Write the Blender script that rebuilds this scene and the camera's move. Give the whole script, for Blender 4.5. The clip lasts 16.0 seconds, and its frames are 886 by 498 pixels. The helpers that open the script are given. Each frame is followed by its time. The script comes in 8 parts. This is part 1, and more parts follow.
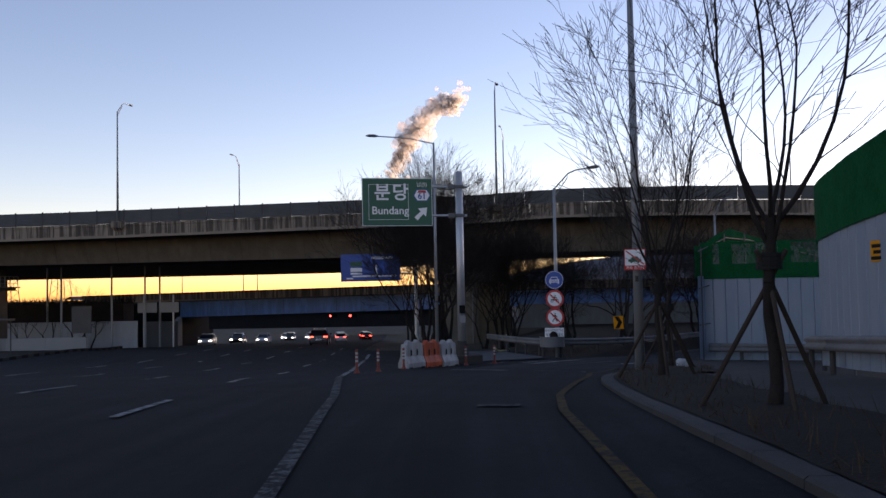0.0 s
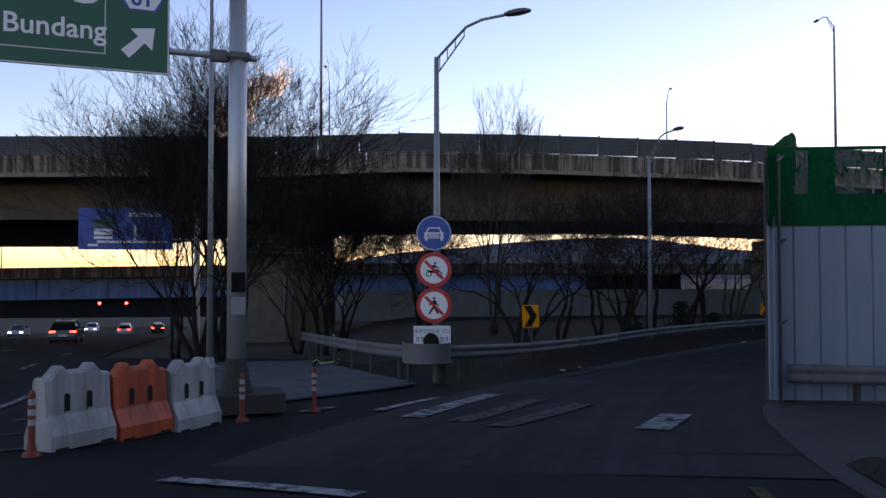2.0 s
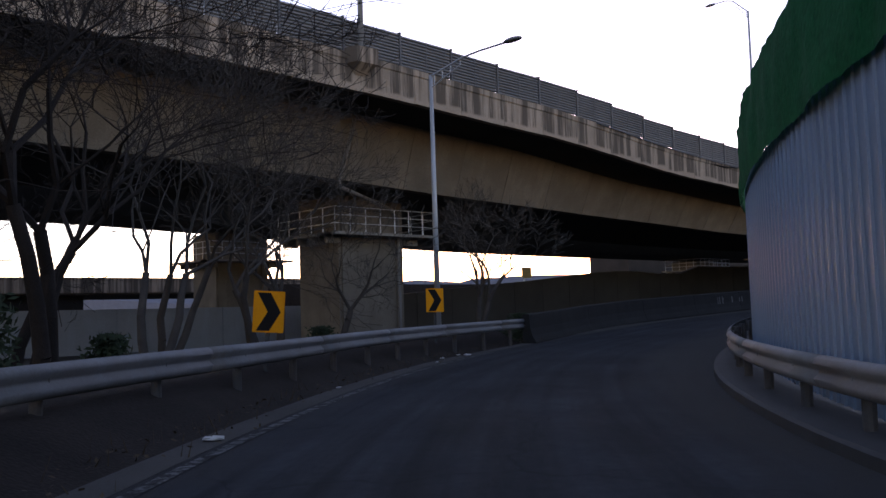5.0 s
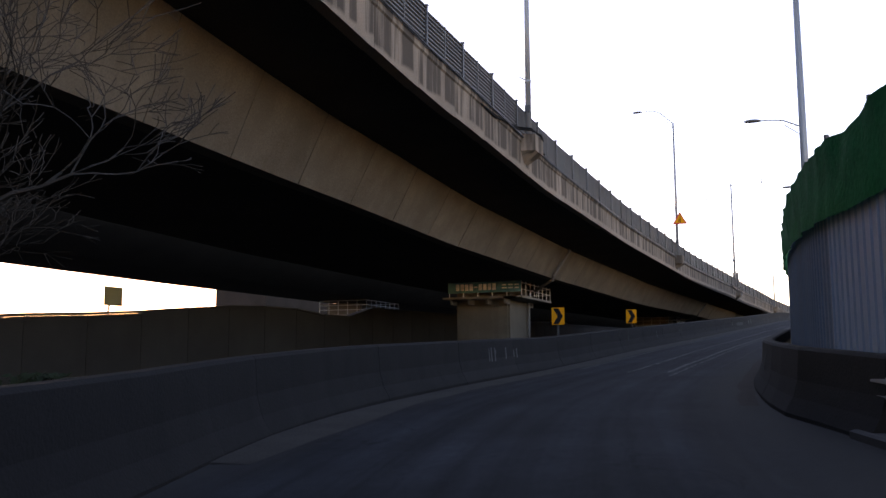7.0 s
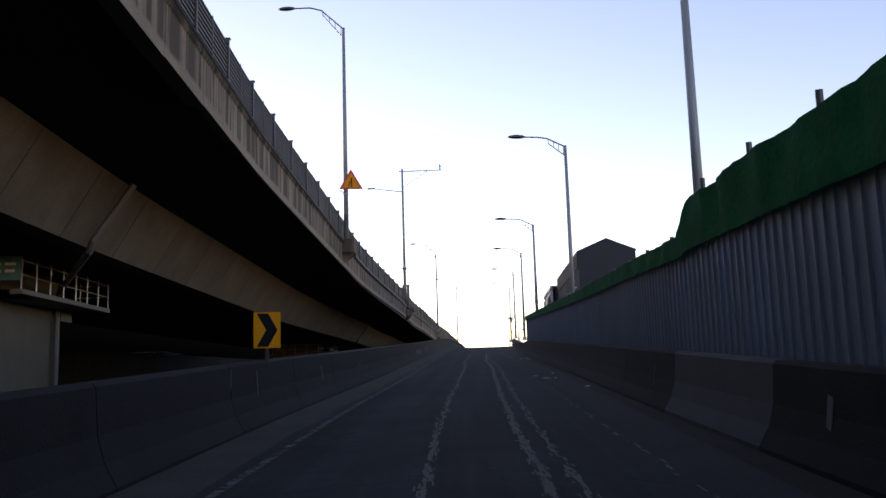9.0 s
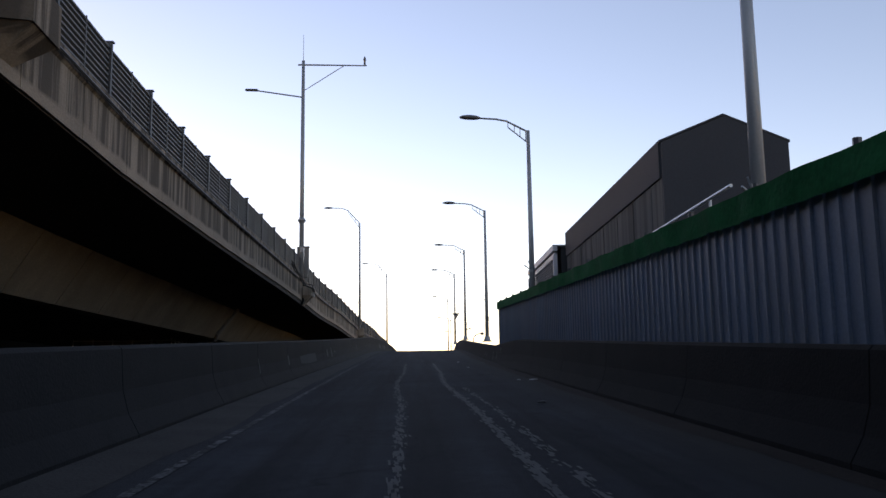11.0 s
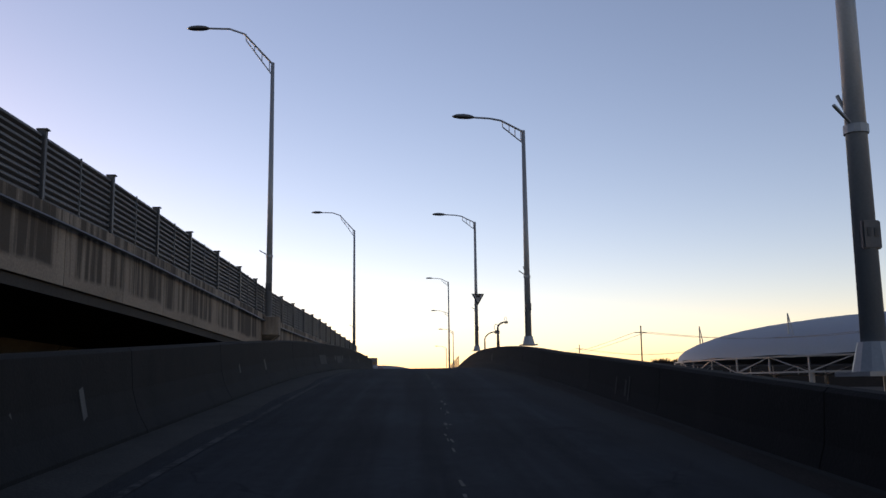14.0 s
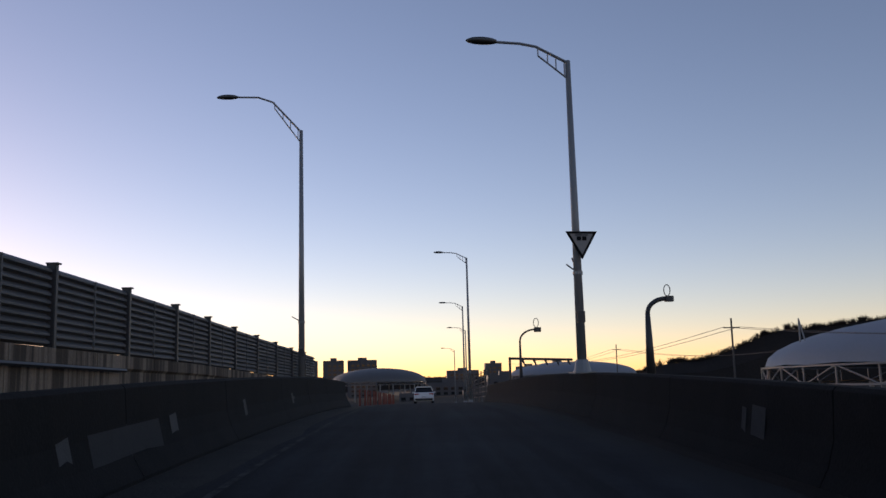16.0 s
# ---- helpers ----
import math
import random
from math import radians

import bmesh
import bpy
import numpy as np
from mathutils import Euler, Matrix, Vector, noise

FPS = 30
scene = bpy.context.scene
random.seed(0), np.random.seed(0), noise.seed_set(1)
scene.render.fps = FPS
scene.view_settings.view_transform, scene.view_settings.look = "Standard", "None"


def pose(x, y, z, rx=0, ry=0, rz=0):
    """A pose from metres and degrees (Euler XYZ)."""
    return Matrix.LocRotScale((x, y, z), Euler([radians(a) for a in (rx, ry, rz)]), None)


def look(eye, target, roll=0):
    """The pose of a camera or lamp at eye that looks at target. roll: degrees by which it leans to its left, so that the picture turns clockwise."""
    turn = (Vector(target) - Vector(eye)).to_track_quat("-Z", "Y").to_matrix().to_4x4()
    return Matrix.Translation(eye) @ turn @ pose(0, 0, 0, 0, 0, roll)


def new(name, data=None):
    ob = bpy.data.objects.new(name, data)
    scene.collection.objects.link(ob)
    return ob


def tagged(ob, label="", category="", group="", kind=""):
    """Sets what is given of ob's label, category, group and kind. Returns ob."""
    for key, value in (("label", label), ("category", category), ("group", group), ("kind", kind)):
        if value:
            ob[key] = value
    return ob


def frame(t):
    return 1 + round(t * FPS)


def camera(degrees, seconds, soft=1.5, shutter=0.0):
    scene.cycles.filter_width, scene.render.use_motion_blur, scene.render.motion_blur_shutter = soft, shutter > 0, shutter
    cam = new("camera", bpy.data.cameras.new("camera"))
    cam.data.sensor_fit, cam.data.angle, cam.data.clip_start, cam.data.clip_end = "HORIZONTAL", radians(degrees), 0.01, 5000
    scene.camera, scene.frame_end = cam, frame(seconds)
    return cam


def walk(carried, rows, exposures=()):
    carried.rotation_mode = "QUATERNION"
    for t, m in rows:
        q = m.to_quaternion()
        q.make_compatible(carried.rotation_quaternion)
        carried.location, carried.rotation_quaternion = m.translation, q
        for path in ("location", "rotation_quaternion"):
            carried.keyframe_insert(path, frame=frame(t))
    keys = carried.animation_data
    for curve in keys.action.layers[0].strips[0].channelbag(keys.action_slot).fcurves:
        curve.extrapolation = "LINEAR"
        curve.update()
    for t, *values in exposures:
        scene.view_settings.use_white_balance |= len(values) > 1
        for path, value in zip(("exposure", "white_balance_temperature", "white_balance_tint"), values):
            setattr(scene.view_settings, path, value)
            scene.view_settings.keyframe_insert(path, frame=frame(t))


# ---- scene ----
cam = camera(52.4, 16.0)
PATH = [
    (0, (3.276, 3.104, 2.768), (3.179, 5.099, 2.856), -1.1),
    (0.5, (2.878, 8.79, 2.607), (2.817, 10.788, 2.693), -1.0),
    (1, (2.599, 14.238, 2.446), (2.61, 16.237, 2.52), -0.6),
    (1.5, (2.726, 19.382, 2.231), (2.856, 21.377, 2.299), -0.5),
    (2, (3.356, 24.646, 1.962), (3.656, 26.622, 2.027), -0.1),
    (2.5, (4.309, 30.149, 1.51), (4.829, 32.078, 1.589), 0.2),
    (3, (5.977, 35.188, 1.202), (6.704, 37.049, 1.288), 0.3),
    (3.2, (6.769, 37.022, 1.106), (7.58, 38.846, 1.224), 0.9),
    (3.5, (8.195, 40.03, 0.947), (9.11, 41.806, 1.043), -0.2),
    (4, (11.152, 45.368, 0.672), (12.201, 47.068, 0.777), -0.2),
    (4.5, (14.577, 50.585, 0.344), (15.781, 52.178, 0.465), -1.2),
    (5, (18.793, 55.809, 0.199), (20.174, 57.248, 0.342), -1.8),
    (5.2, (20.682, 57.822, 0.203), (22.128, 59.196, 0.345), -2.1),
    (7.3, (41.648, 72.938, 0.305), (43.537, 73.54, 0.569), -0.6),
    (7.5, (43.925, 73.756, 0.398), (45.844, 74.251, 0.669), -1.0),
    (8, (50.104, 75.091, 0.679), (52.057, 75.408, 0.967), -1.0),
    (8.5, (56.908, 75.895, 0.92), (58.882, 76.013, 1.218), -1.2),
    (9, (63.824, 76.179, 1.173), (65.801, 76.157, 1.473), -1.8),
    (9.2, (66.537, 76.228, 1.257), (68.514, 76.188, 1.56), -2.0),
    (11.4, (95.136, 75.159, 2.59), (97.103, 74.965, 2.893), -0.6),
    (12, (103.321, 74.731, 3.031), (105.286, 74.52, 3.338), -0.7),
    (12.5, (110.335, 74.405, 3.448), (112.302, 74.211, 3.748), -0.4),
    (13, (117.463, 74.119, 3.826), (119.427, 73.915, 4.139), -0.5),
    (13.5, (124.598, 73.775, 4.34), (126.563, 73.561, 4.646), -0.5),
    (14, (132.071, 73.33, 4.718), (134.038, 73.124, 5.017), -0.7),
    (14.5, (139.368, 72.872, 5.224), (141.335, 72.662, 5.521), -1.6),
    (15, (146.787, 72.419, 5.604), (148.751, 72.213, 5.919), -1.9),
    (15.5, (154.046, 72.008, 6.021), (156.008, 71.802, 6.351), -2.1),
    (15.8, (158.648, 71.671, 6.198), (160.612, 71.465, 6.517), -1.6),
    (16, (161.828, 71.459, 6.368), (163.794, 71.251, 6.667), -1.5),
]
walk(cam, [(t, look(eye, target, roll)) for t, eye, target, roll in PATH], [(0, 2.4, 7300, 23), (0.5, 2.4, 7300, 23), (1.5, 2.45, 7100, 22), (2.5, 2.6, 6900, 22), (3.5, 2.75, 6700, 22), (4.5, 3.15, 7400, 24), (5, 3.45, 7800, 25), (7.5, 3.75, 8500, 26), (8.2, 3.4, 8300, 26), (9, 3.05, 8100, 24), (11.3, 2.75, 8300, 20), (13, 2.35, 7900, 19), (15, 1.72, 7500, 22), (16, 1.57, 7200, 21.5)])

# ---------------------------------------------------------------- world, sun
SUN_AZ = radians(38.0)          # direction of the low sun, from +x towards +y
SUN_EL = radians(1.7)
world = bpy.data.worlds.new("dusk")
scene.world = world
world.use_nodes = True
wn = world.node_tree
sky = wn.nodes.new("ShaderNodeTexSky")
sky.sky_type, sky.sun_disc = "NISHITA", False
sky.sun_elevation, sky.sun_rotation = SUN_EL, radians(90) - SUN_AZ
sky.air_density, sky.dust_density, sky.ozone_density, sky.altitude = 0.66, 0.12, 2.5, 40
sky_gain = wn.nodes.new("ShaderNodeVectorMath")      # colour gain that balances the hue of the whole sky
sky_gain.operation = "MULTIPLY"
sky_gain.inputs[1].default_value = (1.58, 1.0, 0.84)
wn.links.new(sky.outputs[0], sky_gain.inputs[0])
wn.links.new(sky_gain.outputs[0], wn.nodes["Background"].inputs[0])
wn.nodes["Background"].inputs[1].default_value = 0.15
sun = new("sun", bpy.data.lights.new("sun", "SUN"))
sun.data.energy, sun.data.angle, sun.data.color = 2.0, radians(0.6), (1.0, 0.78, 0.58)
sun.matrix_world = look((0, 0, 0), (-math.cos(SUN_AZ) * math.cos(SUN_EL), -math.sin(SUN_AZ) * math.cos(SUN_EL), -math.sin(SUN_EL)))

# ---------------------------------------------------------------- materials


def mat(name, rgb, rough=0.6, metal=0.0, var=0.25, scale=6.0, fine=60.0, bump=0.15, streak=0.0, stain=None, spec=None, cols=(1.1, 1.1, 0.16), ends=None):
    """A surface with variation at two scales, bump, and optional running streaks down its height."""
    m = bpy.data.materials.new(name)
    m.use_nodes = True
    t, n, l = m.node_tree, m.node_tree.nodes, m.node_tree.links
    b = n["Principled BSDF"]
    geo = n.new("ShaderNodeNewGeometry")
    info = n.new("ShaderNodeObjectInfo")
    big, small = n.new("ShaderNodeTexNoise"), n.new("ShaderNodeTexNoise")
    big.inputs["Scale"].default_value, big.inputs["Detail"].default_value = scale * 0.1, 5
    small.inputs["Scale"].default_value, small.inputs["Detail"].default_value = fine, 3
    for x in (big, small):
        l.new(geo.outputs["Position"], x.inputs["Vector"])
    add = n.new("ShaderNodeMath")
    add.operation = "ADD"
    l.new(big.outputs[0], add.inputs[0])
    l.new(small.outputs[0], add.inputs[1])
    add2 = n.new("ShaderNodeMath")
    add2.operation = "MULTIPLY_ADD"
    add2.inputs[1].default_value = 0.18
    l.new(info.outputs["Random"], add2.inputs[0])
    l.new(add.outputs[0], add2.inputs[2])
    rng = n.new("ShaderNodeMapRange")
    rng.inputs[1].default_value, rng.inputs[2].default_value = 0.65, 1.45
    rng.inputs[3].default_value, rng.inputs[4].default_value = 1 - var, 1 + var
    l.new(add2.outputs[0], rng.inputs[0])
    mul = n.new("ShaderNodeVectorMath")
    mul.operation = "SCALE"
    mul.inputs[0].default_value = rgb
    l.new(rng.outputs[0], mul.inputs["Scale"])
    col = mul.outputs[0]
    if streak:
        mp = n.new("ShaderNodeMapping")
        mp.inputs["Scale"].default_value = cols
        l.new(geo.outputs["Position"], mp.inputs["Vector"])
        st = n.new("ShaderNodeTexNoise")
        st.inputs["Scale"].default_value, st.inputs["Detail"].default_value, st.inputs["Roughness"].default_value = 1.3, 4, 0.7
        l.new(mp.outputs[0], st.inputs["Vector"])
        r2 = n.new("ShaderNodeMapRange")
        r2.inputs[1].default_value, r2.inputs[2].default_value = 0.42, 0.54
        r2.inputs[3].default_value, r2.inputs[4].default_value = 0.0, streak
        l.new(st.outputs[0], r2.inputs[0])
        wet = r2.outputs[0]
        if ends:
            # the run-off dries up raggedly before the lower lip
            tc, sep = n.new("ShaderNodeTexCoord"), n.new("ShaderNodeSeparateXYZ")
            l.new(tc.outputs["Generated"], sep.inputs[0])
            rag = n.new("ShaderNodeMath")
            rag.operation = "MULTIPLY_ADD"
            rag.inputs[1].default_value = 0.25
            l.new(big.outputs[0], rag.inputs[0])
            l.new(sep.outputs[2], rag.inputs[2])
            r3 = n.new("ShaderNodeMapRange")
            r3.inputs[1].default_value, r3.inputs[2].default_value = ends, ends + 0.07
            l.new(rag.outputs[0], r3.inputs[0])
            ml = n.new("ShaderNodeMath")
            ml.operation = "MULTIPLY"
            l.new(wet, ml.inputs[0])
            l.new(r3.outputs[0], ml.inputs[1])
            wet = ml.outputs[0]
        mx = n.new("ShaderNodeMix")
        mx.data_type = "RGBA"
        mx.inputs["B"].default_value = (*(stain or (0.03, 0.028, 0.025)), 1)
        l.new(wet, mx.inputs["Factor"])
        l.new(col, mx.inputs["A"])
        col = mx.outputs["Result"]
    l.new(col, b.inputs["Base Color"])
    b.inputs["Roughness"].default_value, b.inputs["Metallic"].default_value = rough, metal
    b.inputs["Specular IOR Level"].default_value = spec if spec is not None else (0.15 if rough >= 0.8 else 0.5)
    if bump:
        bp = n.new("ShaderNodeBump")
        bp.inputs["Strength"].default_value, bp.inputs["Distance"].default_value = bump, 0.02
        l.new(small.outputs[0], bp.inputs["Height"])
        l.new(bp.outputs[0], b.inputs["Normal"])
    return m


def glow(name, rgb, strength):
    m = bpy.data.materials.new(name)
    m.use_nodes = True
    b = m.node_tree.nodes["Principled BSDF"]
    b.inputs["Base Color"].default_value = (*rgb, 1)
    b.inputs["Emission Color"].default_value = (*rgb, 1)
    b.inputs["Emission Strength"].default_value = strength
    return m


def worn(name, rgb, under, edge=0.5, scale=5.0):
    """Road paint with patches rubbed through to the asphalt."""
    m = mat(name, rgb, 0.93, 0, 0.3, 8, 50, 0.3, spec=0.12)
    n, l = m.node_tree.nodes, m.node_tree.links
    b = n["Principled BSDF"]
    src = b.inputs["Base Color"].links[0].from_socket
    t = n.new("ShaderNodeTexNoise")
    t.inputs["Scale"].default_value, t.inputs["Detail"].default_value, t.inputs["Roughness"].default_value = scale, 8, 0.75
    geo = n.new("ShaderNodeNewGeometry")
    l.new(geo.outputs["Position"], t.inputs["Vector"])
    r = n.new("ShaderNodeMapRange")
    r.inputs[1].default_value, r.inputs[2].default_value = edge - 0.05, edge + 0.08
    l.new(t.outputs[0], r.inputs[0])
    mx = n.new("ShaderNodeMix")
    mx.data_type = "RGBA"
    mx.inputs["B"].default_value = (*under, 1)
    l.new(r.outputs[0], mx.inputs["Factor"])
    l.new(src, mx.inputs["A"])
    l.new(mx.outputs["Result"], b.inputs["Base Color"])
    return m


def asphalt(name, rgb, dust=None):
    """Worn asphalt laid out by its UV in metres (across, along): grain, patches, streaks along the lane, cracks, dusty edges."""
    m = bpy.data.materials.new(name)
    m.use_nodes = True
    n, l = m.node_tree.nodes, m.node_tree.links
    b = n["Principled BSDF"]
    uv = n.new("ShaderNodeUVMap")

    def tex(scale, detail, stretch=(1, 1, 1), rough=0.6):
        mp = n.new("ShaderNodeMapping")
        mp.inputs["Scale"].default_value = stretch
        l.new(uv.outputs[0], mp.inputs["Vector"])
        t = n.new("ShaderNodeTexNoise")
        t.inputs["Scale"].default_value, t.inputs["Detail"].default_value, t.inputs["Roughness"].default_value = scale, detail, rough
        l.new(mp.outputs[0], t.inputs["Vector"])
        return t.outputs[0]

    def ramp(src, a, c, lo, hi):
        r = n.new("ShaderNodeMapRange")
        for i, v in enumerate((a, c, lo, hi)):
            r.inputs[i + 1].default_value = v
        l.new(src, r.inputs[0])
        return r.outputs[0]

    def times(a, c):
        x = n.new("ShaderNodeMath")
        x.operation = "MULTIPLY"
        l.new(a, x.inputs[0])
        l.new(c, x.inputs[1])
        return x.outputs[0]

    grain = tex(70, 3)
    k = times(ramp(tex(1.0, 4, (2.4, 0.05, 1)), 0.36, 0.64, 0.66, 1.42), ramp(tex(0.4, 6), 0.35, 0.68, 0.72, 1.4))
    k = times(k, ramp(grain, 0.3, 0.7, 0.72, 1.3))
    k = times(k, ramp(tex(7, 4), 0.35, 0.68, 0.85, 1.18))
    # long crooked cracks
    wob = n.new("ShaderNodeVectorMath")
    wob.operation = "ADD"
    dis = n.new("ShaderNodeTexNoise")
    dis.inputs["Scale"].default_value = 1.3
    l.new(uv.outputs[0], dis.inputs["Vector"])
    l.new(uv.outputs[0], wob.inputs[0])
    l.new(dis.outputs["Color"], wob.inputs[1])
    vor = n.new("ShaderNodeTexVoronoi")
    vor.feature = "DISTANCE_TO_EDGE"
    vor.inputs["Scale"].default_value = 0.28
    l.new(wob.outputs[0], vor.inputs["Vector"])
    k = times(k, ramp(vor.outputs["Distance"], 0.002, 0.007, 0.55, 1.0))
    sc = n.new("ShaderNodeVectorMath")
    sc.operation = "SCALE"
    sc.inputs[0].default_value = rgb
    l.new(k, sc.inputs["Scale"])
    col = sc.outputs[0]
    if dust:
        sep = n.new("ShaderNodeSeparateXYZ")
        l.new(uv.outputs[0], sep.inputs[0])
        ab = n.new("ShaderNodeMath")
        ab.operation = "ABSOLUTE"
        l.new(sep.outputs[0], ab.inputs[0])
        off = n.new("ShaderNodeMath")
        off.operation = "MULTIPLY_ADD"
        off.inputs[1].default_value = 1.3
        l.new(tex(0.9, 5, (1.5, 0.3, 1)), off.inputs[0])
        l.new(ab.outputs[0], off.inputs[2])
        mx = n.new("ShaderNodeMix")
        mx.data_type = "RGBA"
        mx.inputs["B"].default_value = (*dust, 1)
        l.new(ramp(off.outputs[0], 2.6, 3.5, 0.0, 0.85), mx.inputs["Factor"])
        l.new(col, mx.inputs["A"])
        col = mx.outputs["Result"]
    l.new(col, b.inputs["Base Color"])
    b.inputs["Roughness"].default_value, b.inputs["Specular IOR Level"].default_value = 0.93, 0.14
    bp = n.new("ShaderNodeBump")
    bp.inputs["Strength"].default_value, bp.inputs["Distance"].default_value = 0.5, 0.02
    l.new(grain, bp.inputs["Height"])
    l.new(bp.outputs[0], b.inputs["Normal"])
    return m


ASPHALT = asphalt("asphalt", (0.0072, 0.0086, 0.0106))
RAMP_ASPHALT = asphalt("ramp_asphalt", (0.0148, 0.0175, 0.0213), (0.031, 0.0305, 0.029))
DUST = mat("gutter_dust", (0.035, 0.033, 0.030), 0.95, 0, 0.4, 12, 30, 0.5)
PALEBARRIER = mat("newer_barrier_concrete", (0.05, 0.05, 0.05), 0.9, 0, 0.15, 14, 30, 0.2)
DIRT = mat("dirt", (0.019, 0.0145, 0.012), 0.95, 0, 0.5, 10, 25, 0.7)
ISLAND = mat("dusty_island_concrete", (0.085, 0.089, 0.093), 0.95, 0, 0.4, 9, 40, 0.5, stain=(0.06, 0.06, 0.06))
GRAVEL = mat("gravel", (0.055, 0.051, 0.047), 0.95, 0, 0.3, 8, 40, 0.6)
LAND = mat("land", (0.035, 0.032, 0.027), 0.95, 0, 0.4, 1.0, 6, 0.4)
CONCRETE = mat("concrete", (0.19, 0.18, 0.165), 0.85, 0, 0.22, 8, 30, 0.25)
STAINED = mat("stained_concrete", (0.25, 0.205, 0.16), 0.88, 0, 0.3, 9, 30, 0.3, streak=0.85, stain=(0.05, 0.042, 0.035), cols=(2.1, 0.3, 0.1), ends=0.28)
WEB = mat("girder_concrete", (0.135, 0.117, 0.094), 0.85, 0, 0.36, 8, 25, 0.2, streak=0.35, stain=(0.10, 0.086, 0.068))
# concrete darker than the web's: shade below the decks put into its colour
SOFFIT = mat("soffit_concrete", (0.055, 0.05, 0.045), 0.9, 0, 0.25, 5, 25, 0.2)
# near-black concrete: the deep shade under the bridges put into its colour
SHADECONC = mat("sooty_concrete", (0.016, 0.016, 0.016), 0.95, 0, 0.3, 5, 25, 0.2)
# darker copy of the barrier concrete: the right side's shade put into its colour
DARKBARRIER = mat("grimy_barrier_concrete", (0.0125, 0.012, 0.0118), 0.95, 0, 0.3, 14, 30, 0.3, streak=0.4, stain=(0.009, 0.009, 0.009))
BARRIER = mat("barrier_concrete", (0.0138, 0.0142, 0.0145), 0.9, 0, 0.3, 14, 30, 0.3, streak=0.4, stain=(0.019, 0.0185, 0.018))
PATCH = mat("pale_repair_mortar", (0.085, 0.085, 0.083), 0.85, 0, 0.2, 20, 40, 0.2)
KERB = mat("kerb_granite", (0.04, 0.04, 0.04), 0.8, 0, 0.25, 15, 60, 0.25)
GALV = mat("galvanised_steel", (0.42, 0.43, 0.44), 0.45, 0.6, 0.15, 10, 40, 0.08)
RAILSTEEL = mat("guardrail_steel", (0.135, 0.14, 0.145), 0.7, 0.15, 0.25, 12, 40, 0.1, streak=0.35, stain=(0.12, 0.10, 0.085))
POLE = mat("pole_paint", (0.24, 0.255, 0.265), 0.45, 0.25, 0.12, 8, 40, 0.05)
POSTSTEEL = mat("rusty_post_steel", (0.06, 0.06, 0.06), 0.8, 0.1, 0.3, 12, 40, 0.1, streak=0.4, stain=(0.07, 0.05, 0.04))
DARKSTEEL = mat("dark_steel", (0.06, 0.062, 0.065), 0.5, 0.3, 0.2, 10, 40, 0.08)
LOUVRE = mat("louvre_metal", (0.115, 0.118, 0.12), 0.6, 0.2, 0.18, 12, 40, 0.08)
SHEET = mat("fence_sheet", (0.125, 0.19, 0.265), 0.42, 0.0, 0.10, 4, 30, 0.04, streak=0.10, stain=(0.2, 0.22, 0.24), spec=0.22)
# darker copy of the fence sheet: the ramp side's lower light put into its colour
SHADESHEET = mat("weathered_fence_sheet", (0.08, 0.122, 0.172), 0.5, 0.0, 0.22, 6, 30, 0.05, streak=0.35, stain=(0.10, 0.11, 0.12), spec=0.12)
WHITESHEET = mat("white_fence_sheet", (0.19, 0.245, 0.305), 0.5, 0.05, 0.08, 4, 30, 0.04, streak=0.12, stain=(0.4, 0.41, 0.42))
GREEN = mat("green_tarpaulin", (0.0015, 0.07, 0.024), 0.9, 0, 0.35, 18, 12, 0.5, spec=0.03)
FILM = mat("cloudy_plastic_film", (0.025, 0.055, 0.04), 0.35, 0, 0.3, 20, 12, 0.6, streak=0.8, stain=(0.05, 0.075, 0.06), cols=(2.6, 2.6, 1.6))


def let_through(m, lo, hi, scale):
    """Clear and clouded patches in a film."""
    n, l = m.node_tree.nodes, m.node_tree.links
    tx, rg = n.new("ShaderNodeTexNoise"), n.new("ShaderNodeMapRange")
    tx.inputs["Scale"].default_value, tx.inputs["Detail"].default_value = scale, 4
    rg.inputs[1].default_value, rg.inputs[2].default_value, rg.inputs[3].default_value, rg.inputs[4].default_value = 0.42, 0.6, lo, hi
    l.new(n["Geometry"].outputs["Position"], tx.inputs["Vector"])
    l.new(tx.outputs[0], rg.inputs[0])
    l.new(rg.outputs[0], n["Principled BSDF"].inputs["Alpha"])


let_through(FILM, 0.25, 0.95, 3.0)
SIGNGREEN = mat("sign_green", (0.006, 0.095, 0.055), 0.4, 0, 0.06, 4, 30, 0.02)
SIGNBLUE = mat("sign_blue", (0.012, 0.075, 0.33), 0.4, 0, 0.06, 4, 30, 0.02)
SIGNWHITE = mat("sign_white", (0.78, 0.79, 0.80), 0.45, 0, 0.05, 4, 30, 0.02)
SIGNRED = mat("sign_red", (0.50, 0.025, 0.025), 0.45, 0, 0.08, 4, 30, 0.02)
SIGNBLACK = mat("sign_black", (0.008, 0.008, 0.008), 0.7, 0, 0.1, 4, 30, 0.02, spec=0.1)
AMBER = mat("sign_amber", (0.66, 0.25, 0.006), 0.6, 0, 0.1, 8, 30, 0.03, spec=0.1)
BLUEGIRDER = mat("blue_paint", (0.13, 0.29, 0.66), 0.5, 0.1, 0.2, 4, 20, 0.1, streak=0.3, stain=(0.03, 0.07, 0.20))
BARK = mat("bark", (0.022, 0.018, 0.016), 0.95, 0, 0.4, 25, 60, 0.6)
PALEBARK = mat("pale_bark", (0.048, 0.042, 0.037), 0.95, 0, 0.35, 25, 60, 0.5)
DRYBRUSH = mat("dry_brush", (0.06, 0.043, 0.027), 0.95, 0, 0.5, 25, 60, 0.0)
